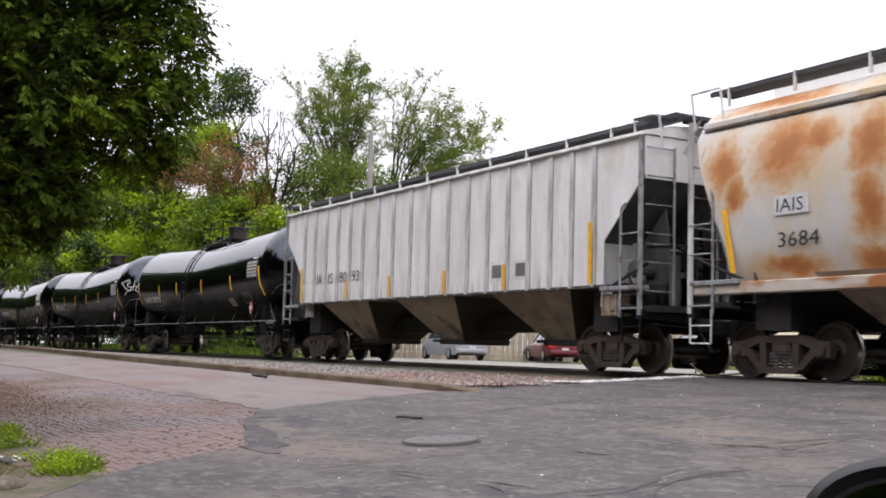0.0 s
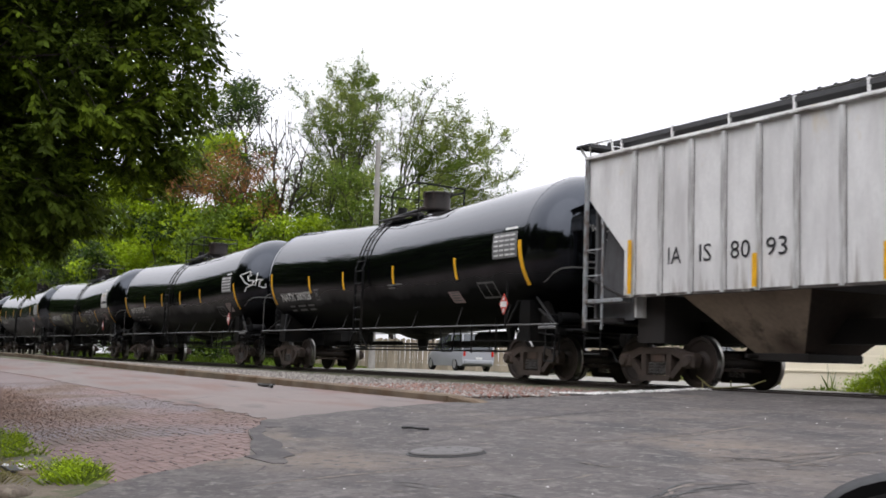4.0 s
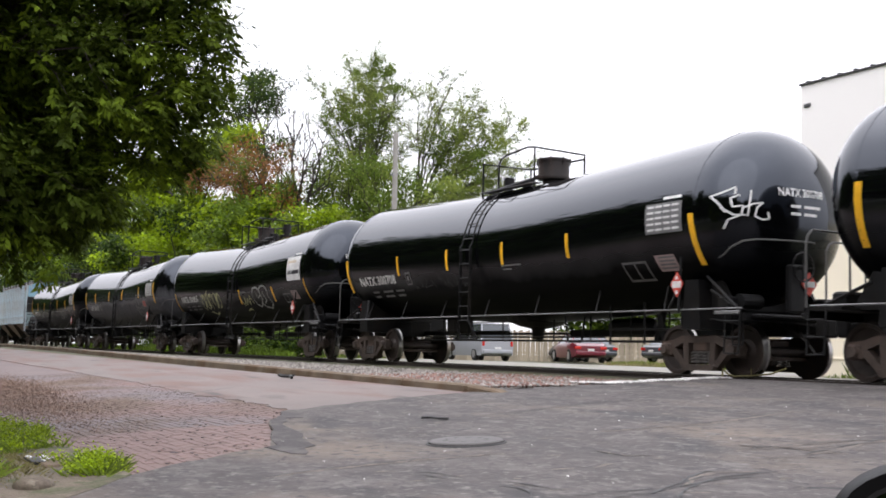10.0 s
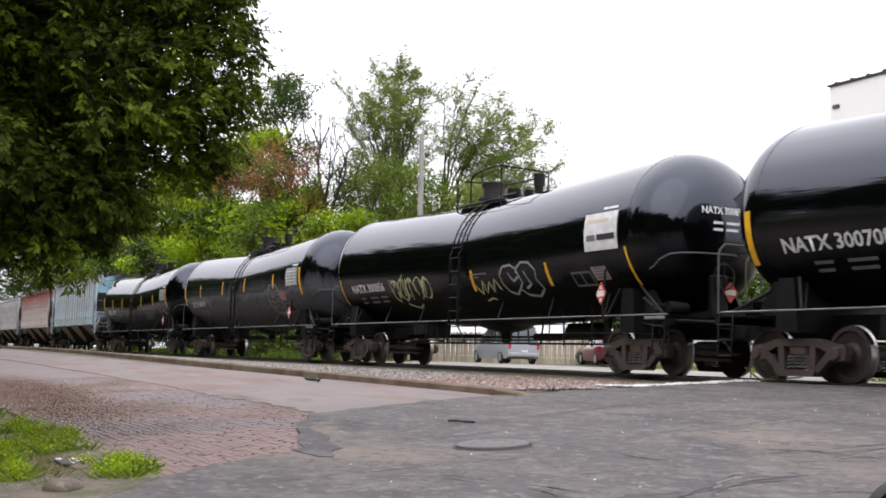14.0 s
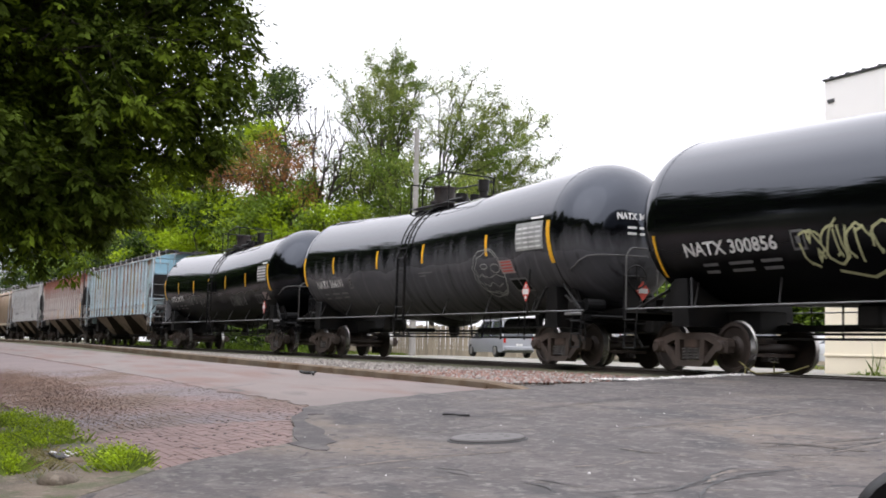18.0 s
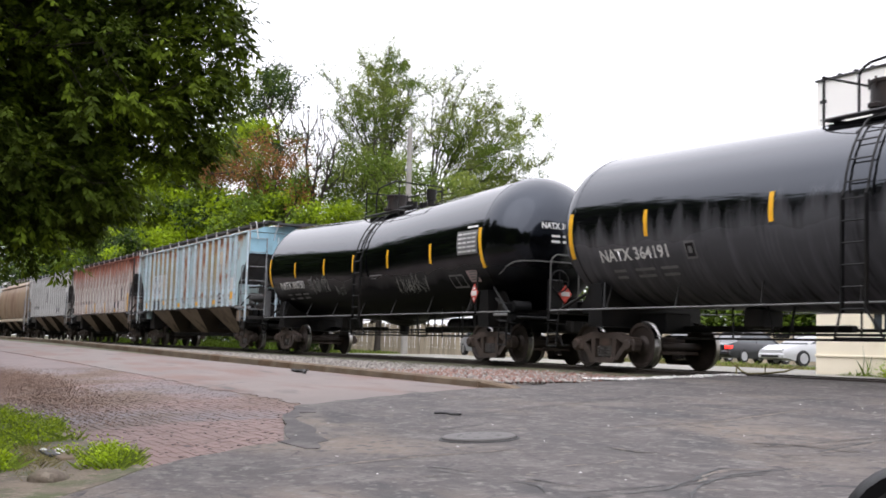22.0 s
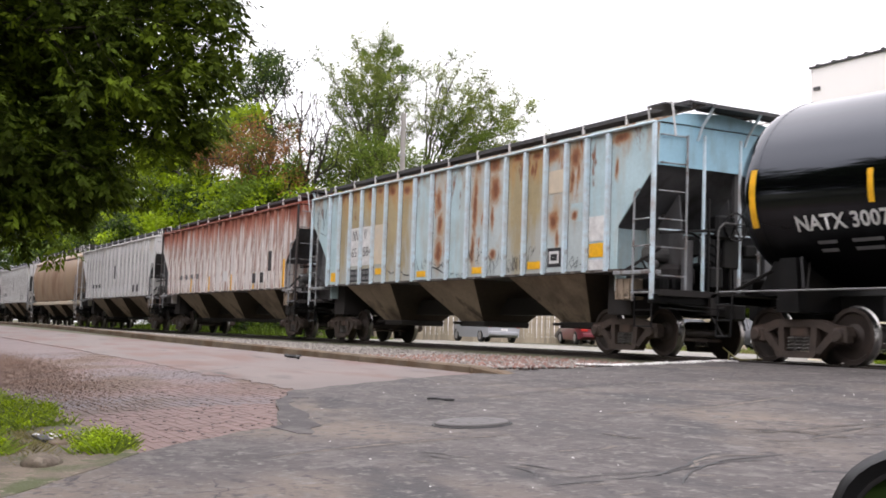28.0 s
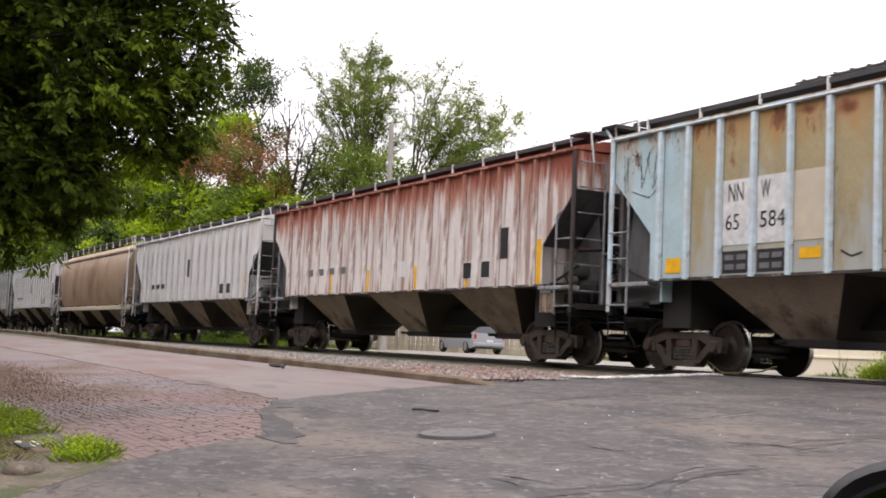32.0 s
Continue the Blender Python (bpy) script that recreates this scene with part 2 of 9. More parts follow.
M["grey_hopper"] = mat("pale_grey_hopper_paint", (0.74, 0.735, 0.72), 0.5, scale=0.8, vary=0.1, fine=14, bump=0.03,
                       stain=(0.55, 0.54, 0.53), stain_at=(0.42, 0.7), stain_scale=(1.6, 1.6, 0.4), more=[((0.3, 0.27, 0.24), (0.58, 0.75), (5, 5, 0.4), (2.6, 1.6, 0.1)), ((0.6, 0.52, 0.38), (0.6, 0.8), (1.2, 1.2, 0.8), (3.2, 4.4, 0.06))])
M["grey_post"] = mat("grey_hopper_ribs", (0.6, 0.6, 0.59), 0.5, scale=2, vary=0.2, stain=(0.182, 0.164, 0.150), stain_at=(0.47, 0.68), stain_scale=(3, 3, 0.5))
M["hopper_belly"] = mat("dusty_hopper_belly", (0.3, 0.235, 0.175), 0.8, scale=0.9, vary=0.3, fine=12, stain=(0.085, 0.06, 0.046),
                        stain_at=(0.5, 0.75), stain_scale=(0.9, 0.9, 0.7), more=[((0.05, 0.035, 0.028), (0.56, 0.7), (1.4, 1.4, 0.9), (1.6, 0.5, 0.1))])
# darker copy of the belly: the slopes' shade is put into the colour
M["belly_shade"] = mat("shaded_brown_slope_steel", (0.045, 0.032, 0.025), 0.75, scale=1.2, vary=0.4, fine=12)
M["belly_dark"] = mat("dark_slope_steel", (0.021, 0.018, 0.017), 0.75, scale=1.2, vary=0.4)
M["blue_hopper"] = mat("pale_blue_hopper_paint", (0.4, 0.54, 0.57), 0.55, scale=1.3, vary=0.16, fine=14, bump=0.03,
                       stain=(0.40, 0.375, 0.32), stain_at=(0.47, 0.75), stain_scale=(1.6, 1.6, 0.35), rise=(1.6, 4.5, 0.06),
                       more=[((0.36, 0.23, 0.13), (0.6, 0.85), (2.6, 2.6, 0.9), (3.0, 4.4, 0.22)), ((0.2, 0.075, 0.03), (0.62, 0.72), (4, 4, 1.6), (2.2, 4.5, 0.12))])
M["blue_end"] = mat("sky_blue_end_paint", (0.27, 0.47, 0.57), 0.55, scale=1.0, vary=0.12, fine=14, stain=(0.2, 0.3, 0.34), stain_at=(0.5, 0.7), stain_scale=(1.5, 1.5, 0.5))
M["blue_rust"] = mat("heavily_rusted_blue_paint", (0.42, 0.48, 0.48), 0.6, scale=1.3, vary=0.16, fine=14, bump=0.05,
                     stain=(0.42, 0.33, 0.23), stain_at=(0.5, 0.68), stain_scale=(1.8, 1.8, 0.7), rise=(1.2, 4.6, 0.1),
                     more=[((0.30, 0.11, 0.035), (0.58, 0.66), (3.0, 3.0, 0.9), (1.2, 4.6, 0.08))])
M["blue_post"] = mat("pale_blue_rib_paint", (0.56, 0.7, 0.77), 0.5, scale=2, vary=0.2, stain=(0.43, 0.42, 0.41), stain_at=(0.45, 0.65), stain_scale=(1.1, 1.1, 1.5),
                     more=[((0.16, 0.09, 0.06), (0.62, 0.72), (6, 6, 2.5), None)])
M["tan_hopper"] = mat("tan_primer_panel", (0.35, 0.285, 0.16), 0.65, scale=1.1, vary=0.22, fine=14, stain=(0.38, 0.395, 0.36),
                      stain_at=(0.45, 0.62), stain_scale=(2.0, 2.0, 0.5), rise=(4.2, 1.6, 0.16), more=[((0.41, 0.235, 0.085), (0.5, 0.74), (3.0, 3.0, 0.9), (2.8, 4.4, 0.26)), ((0.19, 0.07, 0.03), (0.62, 0.72), (4, 4, 1.5), (2.6, 4.4, 0.14))])
for name in ("blue_hopper", "blue_rust", "tan_hopper"):
    blotches(M[name], [(-0.08, 3.6, 0.2, 0.45), (0.0, 3.0, 0.2, 0.4), (-0.04, 2.3, 0.24, 0.55), (1.75, 3.3, 0.15, 1.0), (1.68, 2.3, 0.14, 0.5), (2.6, 4.2, 0.42, 0.24), (2.68, 3.65, 0.3, 0.5), (2.55, 3.0, 0.1, 0.4), (5.0, 4.15, 0.45, 0.24), (4.78, 3.8, 0.1, 0.4), (5.86, 4.0, 0.3, 0.34), (5.75, 3.55, 0.1, 0.42), (5.98, 3.7, 0.08, 0.3), (5.1, 2.75, 0.26, 0.32), (5.25, 2.35, 0.09, 0.3),
                       (7.4, 4.2, 0.4, 0.16), (7.28, 3.6, 0.08, 0.26), (5.9, 2.8, 0.16, 0.16), (2.6, 2.13, 0.2, 0.16), (-2.8, 4.1, 0.34, 0.22), (-1.9, 4.05, 0.3, 0.2), (-3.6, 4.2, 0.3, 0.14), (3.6, 4.25, 0.3, 0.14), (4.4, 4.2, 0.3, 0.14)],
             [((0.42, 0.27, 0.14), 0.7), ((0.25, 0.085, 0.03), 0.9), ((0.12, 0.04, 0.018), 0.7)], 0.13, 3.0, (0.6, 1.2))
M["cream_mark"] = mat("cream_number_panel", (0.56, 0.48, 0.36), 0.6, vary=0.12, stain=(0.5, 0.46, 0.4), stain_at=(0.55, 0.75))
M["rust_hopper"] = mat("rust_streaked_grey_paint", (0.66, 0.62, 0.59), 0.65, scale=1.0, vary=0.14, fine=14, stain=(0.34, 0.215, 0.175),
                       stain_at=(0.5, 0.6), stain_scale=(4, 4, 0.22), more=[((0.4, 0.19, 0.135), (0.53, 0.66), (3.5, 3.5, 0.3), (2.4, 4.5, 0.24)), ((0.25, 0.062, 0.036), (0.57, 0.67), (5, 5, 0.3), (3.0, 4.4, 0.24)), ((0.09, 0.035, 0.026), (0.6, 0.68), (6, 6, 0.35), (1.8, 4.4, 0.06))])
M["rust_post"] = mat("rust_streaked_rib", (0.7, 0.66, 0.63), 0.65, scale=2.0, vary=0.2, stain=(0.28, 0.15, 0.115), stain_at=(0.5, 0.62), stain_scale=(3, 3, 0.5),
                     more=[((0.38, 0.16, 0.11), (0.53, 0.66), (3, 3, 0.45), (2.4, 4.4, 0.26)), ((0.15, 0.045, 0.03), (0.57, 0.66), (5, 5, 0.6), (2.4, 4.4, 0.16))])
M["dark_post"] = mat("sooty_corner_post", (0.045, 0.036, 0.034), 0.7, scale=2, vary=0.35, stain=(0.12, 0.06, 0.045), stain_at=(0.5, 0.65))
M["rung"] = mat("worn_grey_ladder_paint", (0.26, 0.275, 0.285), 0.5, scale=3, vary=0.25, stain=(0.12, 0.09, 0.075), stain_at=(0.48, 0.62), stain_scale=(4, 4, 3))
M["reservoir"] = mat("dusty_grey_brake_cylinder", (0.09, 0.088, 0.086), 0.55, scale=2, vary=0.3, stain=(0.05, 0.045, 0.04), stain_at=(0.5, 0.7))
M["tan_round"] = mat("tan_round_hopper_paint", (0.362, 0.259, 0.173), 0.5, scale=1.0, vary=0.15, stain=(0.224, 0.121, 0.069), stain_at=(0.45, 0.7),
                     stain_scale=(0.8, 0.8, 0.6))
M["rusty_round"] = mat("rust_blotched_grey_paint", (0.56, 0.54, 0.51), 0.6, scale=1.0, vary=0.12, fine=18, stain=(0.55, 0.45, 0.3),
                       stain_at=(0.5, 0.64), stain_scale=(0.9, 0.9, 0.6), more=[((0.4, 0.2, 0.09), (0.62, 0.74), (3, 3, 1.2), (2.6, 4.6, 0.1))])
blotches(M["rusty_round"], [(-7.75, 3.5, 0.55, 0.62), (-7.42, 3.0, 0.34, 0.42), (-6.38, 3.6, 0.9, 0.75), (-5.74, 3.75, 0.5, 0.4), (-4.7, 3.5, 0.6, 0.75), (-4.75, 2.55, 0.42, 0.65), (-6.26, 1.76, 0.8, 0.26), (-4.62, 1.8, 0.6, 0.32), (-2.6, 3.5, 0.9, 0.6), (-0.4, 3.3, 0.8, 0.8), (2.4, 3.6, 0.9, 0.6),
                            (-6.8, 4.48, 1.5, 0.2), (-3.6, 4.5, 1.6, 0.18), (1.5, 4.5, 2.5, 0.18)],
         [((0.56, 0.4, 0.22), 0.8), ((0.44, 0.17, 0.04), 0.95), ((0.28, 0.09, 0.026), 0.55)], 0.34, 1.5, (0.6, 1.4))
M["rust_sill"] = mat("rusted_cream_sill", (0.5, 0.45, 0.38), 0.65, scale=2, vary=0.2, stain=(0.33, 0.13, 0.04), stain_at=(0.5, 0.6), stain_scale=(0.8, 2, 2))
M["green_hopper"] = mat("grey_green_hopper_paint", (0.152, 0.193, 0.179), 0.55, scale=1.0, vary=0.2)
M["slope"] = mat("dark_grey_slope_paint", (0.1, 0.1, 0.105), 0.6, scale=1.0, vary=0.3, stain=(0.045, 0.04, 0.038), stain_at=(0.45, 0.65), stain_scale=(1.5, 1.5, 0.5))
# dark line colour: shade in the creases together with dirt
M["dark_line"] = mat("shade_and_dirt_line", (0.05, 0.042, 0.037), 0.9, scale=3, vary=0.4, stain=(0.22, 0.2, 0.18), stain_at=(0.5, 0.65), stain_scale=(3, 3, 1))
M["grating"] = mat("dark_running_board_steel", (0.045, 0.045, 0.047), 0.7, vary=0.4)
M["galv"] = mat("weathered_galvanised_steel", (0.228, 0.228, 0.228), 0.5, metal=0.5, vary=0.25)


def asphalt_material():
    """Old asphalt: broad wear, chips of stone, and a web of fine cracks that comes and goes."""
    m = mat("worn_asphalt", (0.07, 0.061, 0.058), 0.88, scale=0.9, vary=0.42, fine=22, bump=0.9,
            stain=(0.128, 0.114, 0.107), stain_at=(0.5, 0.72), stain_scale=(1.3, 2.2, 1), more=[((0.14, 0.113, 0.092), (0.5, 0.66), (0.25, 0.5, 1), None), ((0.045, 0.042, 0.042), (0.54, 0.66), (0.5, 1.4, 1), None), ((0.128, 0.116, 0.108), (0.55, 0.64), (3.0, 5.0, 1), None), ((0.047, 0.043, 0.042), (0.57, 0.65), (3.5, 6.0, 1), None), ((0.172, 0.159, 0.148), (0.56, 0.68), (11, 11, 11), None),
                                                                                       ((0.043, 0.039, 0.04), (0.55, 0.67), (8, 8, 8), None)])
    n, l = m.node_tree.nodes, m.node_tree.links
    b = n["Principled BSDF"]
    old = b.inputs["Base Color"].links[0].from_socket
    co, warp, push = n.new("ShaderNodeTexCoord"), n.new("ShaderNodeTexNoise"), n.new("ShaderNodeVectorMath")
    warp.inputs["Scale"].default_value, warp.inputs["Detail"].default_value = 2.2, 4
    push.operation = "MULTIPLY_ADD"
    push.inputs[1].default_value = (0.55, 0.55, 0.0)
    l.new(co.outputs["Object"], warp.inputs["Vector"])
    l.new(warp.outputs["Color"], push.inputs[0])
    l.new(co.outputs["Object"], push.inputs[2])
    cell, thin, gone, pick, times = n.new("ShaderNodeTexVoronoi"), n.new("ShaderNodeMapRange"), n.new("ShaderNodeTexNoise"), n.new("ShaderNodeMapRange"), n.new("ShaderNodeMath")
    cell.feature = "DISTANCE_TO_EDGE"
    cell.inputs["Scale"].default_value = 1.1
    l.new(push.outputs[0], cell.inputs["Vector"])
    thin.inputs["From Min"].default_value, thin.inputs["From Max"].default_value = 0.003, 0.013
    thin.inputs["To Min"].default_value, thin.inputs["To Max"].default_value = 1.0, 0.0
    l.new(cell.outputs["Distance"], thin.inputs["Value"])
    gone.inputs["Scale"].default_value, gone.inputs["Detail"].default_value = 0.9, 3
    l.new(co.outputs["Object"], gone.inputs["Vector"])
    pick.inputs["From Min"].default_value, pick.inputs["From Max"].default_value = 0.54, 0.66
    l.new(gone.outputs["Fac"], pick.inputs["Value"])
    times.operation = "MULTIPLY"
    l.new(thin.outputs[0], times.inputs[0])
    l.new(pick.outputs[0], times.inputs[1])
    mx = n.new("ShaderNodeMix")
    mx.data_type = "RGBA"
    mx.inputs[7].default_value = (0.03, 0.029, 0.03, 1)
    l.new(times.outputs[0], mx.inputs["Factor"])
    l.new(old, mx.inputs[6])
    l.new(mx.outputs[2], b.inputs["Base Color"])
    return m


M["asphalt"] = asphalt_material()
M["lid"] = mat("worn_iron_lid", (0.085, 0.079, 0.075), 0.6, metal=0.2, scale=3, vary=0.25, fine=30, bump=0.3)
M["patch"] = mat("dark_asphalt_patch", (0.05, 0.045, 0.044), 0.85, scale=0.9, vary=0.45, fine=24, bump=0.8, stain=(0.095, 0.085, 0.08), stain_at=(0.5, 0.64), stain_scale=(2.5, 3.5, 1))
M["sand"] = mat("washed_sand", (0.16, 0.135, 0.115), 0.95, scale=3, vary=0.3, fine=40, stain=(0.1, 0.088, 0.08), stain_at=(0.45, 0.6), stain_scale=(8, 8, 8))
M["litter"] = mat("brown_fallen_leaf", (0.15, 0.097, 0.07), 0.85, scale=1, vary=0.3, each=0.25, island=True, bump=0)
M["crack"] = mat("crack_tar", (0.02, 0.02, 0.02), 0.6, vary=0.3)
M["overlay"] = mat("worn_grey_overlay", (0.168, 0.14, 0.128), 0.85, scale=0.4, vary=0.2, fine=50, bump=0.4, stain=(0.155, 0.1, 0.086), stain_at=(0.48, 0.62), stain_scale=(0.25, 0.9, 1),
                   more=[((0.09, 0.079, 0.076), (0.6, 0.72), (0.5, 2.5, 1), None)])
M["brick"] = mat("red_paving_brick", (0.17, 0.112, 0.099), 0.75, scale=1.0, vary=0.2, fine=60, bump=0.4, each=0.1, stain=(0.15, 0.126, 0.125), stain_at=(0.4, 0.58), stain_scale=(0.3, 0.6, 1))
M["brick_rest"] = mat("red_paving_brick_joined", (0.17, 0.112, 0.099), 0.75, scale=1.0, vary=0.2, fine=60, bump=0.4, each=0.1, stain=(0.15, 0.126, 0.125), stain_at=(0.4, 0.58), stain_scale=(0.3, 0.6, 1), island=True, more=[((0.105, 0.066, 0.043), (0.46, 0.62), (0.35, 0.6, 1), None)])
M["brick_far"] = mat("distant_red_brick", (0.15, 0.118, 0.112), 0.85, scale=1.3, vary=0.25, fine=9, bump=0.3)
M["joint"] = mat("dirty_brick_joint", (0.15, 0.102, 0.09), 0.95, vary=0.3)
M["brick_dark"] = mat("dark_sunken_brick", (0.088, 0.066, 0.062), 0.9, vary=0.3, each=0.3)
M["kerb"] = mat("stained_concrete_kerb", (0.135, 0.1, 0.066), 0.85, scale=1.5, vary=0.35, fine=50, stain=(0.1, 0.06, 0.03), stain_at=(0.45, 0.62))
M["concrete"] = mat("pale_concrete", (0.21, 0.2, 0.18), 0.85, scale=0.5, vary=0.25, fine=50, stain=(0.138, 0.138, 0.083), stain_at=(0.5, 0.65), stain_scale=(0.4, 0.8, 1))
M["soil"] = mat("grassy_soil", (0.069, 0.069, 0.034), 0.95, scale=0.8, vary=0.4, fine=30)
M["soil_tan"] = mat("bare_tan_soil", (0.125, 0.1, 0.075), 0.95, scale=2.0, vary=0.45, fine=30, bump=0.9, stain=(0.06, 0.07, 0.028), stain_at=(0.46, 0.6), stain_scale=(2.5, 2.5, 2), more=[((0.19, 0.16, 0.125), (0.56, 0.64), (9, 9, 9), None)])
M["stone"] = mat("grey_ballast_stone", (0.221, 0.2, 0.179), 0.9, scale=3, vary=0.2, each=0.45, island=True)
M["stone_red"] = mat("red_ballast_stone", (0.186, 0.103, 0.083), 0.9, scale=3, vary=0.2, each=0.4, island=True)
M["stone_white"] = mat("white_gravel", (0.538, 0.524, 0.504), 0.9, scale=3, vary=0.2, each=0.3, island=True)
M["ballast"] = mat("ballast_bed", (0.138, 0.124, 0.11), 0.95, scale=8, vary=0.5, fine=40, bump=0.8)
M["rail"] = mat("rusty_rail_web", (0.035, 0.027, 0.023), 0.7, scale=4, vary=0.4)
M["tie"] = mat("creosoted_wood_tie", (0.045, 0.036, 0.03), 0.85, scale=2, vary=0.5)
M["grass"] = mat("grass_blade", (0.145, 0.2, 0.03), 0.6, scale=1.4, vary=0.4, translucent=0.35, each=0.45, island=True, bump=0, spec=0.25)
M["dry"] = mat("dry_grass_blade", (0.193, 0.172, 0.069), 0.7, scale=0.9, vary=0.3, translucent=0.3, each=0.4, island=True, bump=0)
M["leaf_dark"] = mat("dark_ash_leaf", (0.028, 0.054, 0.01), 0.5, scale=0.8, vary=0.35, translucent=0.3, each=0.45, island=True, bump=0, spec=0.2)
M["leaf_ash"] = mat("dark_ash_leaf_top", (0.056, 0.083, 0.009), 0.65, scale=1.2, vary=0.5, fine=6, translucent=0.22, each=0.45, island=True, bump=0, spec=0.1)
# lighter copy of the ash leaf, for clumps that look lit
M["leaf_ash_lit"] = mat("lit_ash_leaf", (0.1, 0.145, 0.01), 0.65, scale=1.2, vary=0.5, fine=6, translucent=0.35, each=0.45, island=True, bump=0, spec=0.1)
M["leaf_mid"] = mat("mid_green_leaf", (0.1, 0.155, 0.017), 0.55, scale=0.25, vary=0.45, translucent=0.35, each=0.45, island=True, bump=0, spec=0.2)
M["leaf_bright"] = mat("bright_green_leaf", (0.24, 0.34, 0.012), 0.55, scale=0.25, vary=0.35, translucent=0.45, each=0.4, island=True, bump=0, spec=0.2)
M["leaf_pale"] = mat("pale_elm_leaf", (0.2, 0.25, 0.05), 0.55, scale=0.3, vary=0.35, translucent=0.5, each=0.4, island=True, bump=0, spec=0.2)
M["leaf_brown"] = mat("withered_brown_leaf", (0.27, 0.12, 0.042), 0.65, scale=0.3, vary=0.35, translucent=0.25, each=0.4, island=True, bump=0, spec=0.2)
M["bark"] = mat("grey_brown_bark", (0.038, 0.031, 0.026), 0.9, scale=3, vary=0.4, fine=30, bump=0.6)
M["pole"] = mat("silvered_wood_pole", (0.276, 0.262, 0.241), 0.8, scale=2, vary=0.25)
M["fence"] = mat("weathered_fence_board", (0.36, 0.305, 0.225), 0.85, scale=1.5, vary=0.25, each=0.2)
# cream low on the wall, blending to white higher up
M["stucco"] = mat("cream_painted_wall", (0.84, 0.765, 0.6), 0.8, scale=0.3, vary=0.06, stain=(0.68, 0.6, 0.44), stain_at=(0.55, 0.85), more=[((0.9, 0.88, 0.84), (0.35, 0.65), (0.5, 0.5, 0.5), (2.0, 4.5, 0.8))])
M["coping"] = mat("dark_metal_coping", (0.07, 0.07, 0.072), 0.5, vary=0.2)
M["rubber"] = mat("black_rubber", (0.02, 0.02, 0.02), 0.8, vary=0.2)
M["plastic"] = mat("black_mirror_plastic", (0.007, 0.007, 0.0075), 0.45, spec=0.3, vary=0.2, fine=200, bump=0.03)
M["mirror"] = mat("mirror_silver", (0.85, 0.86, 0.87), 0.04, metal=1.0, vary=0.02, rough_vary=0.01, bump=0)
M["window"] = glass("dark_car_window", (0.05, 0.058, 0.065))
M["tail"] = mat("red_tail_lamp", (0.45, 0.02, 0.015), 0.2, vary=0.1, bump=0)
M["tail_lit"] = glow("lit_tail_lamp", (0.95, 0.03, 0.02), 2.0)
M["chrome"] = mat("alloy_rim", (0.45, 0.45, 0.46), 0.35, metal=0.7, vary=0.1, bump=0)
M["roof"] = mat("dark_roof", (0.062, 0.059, 0.055), 0.85, vary=0.3)


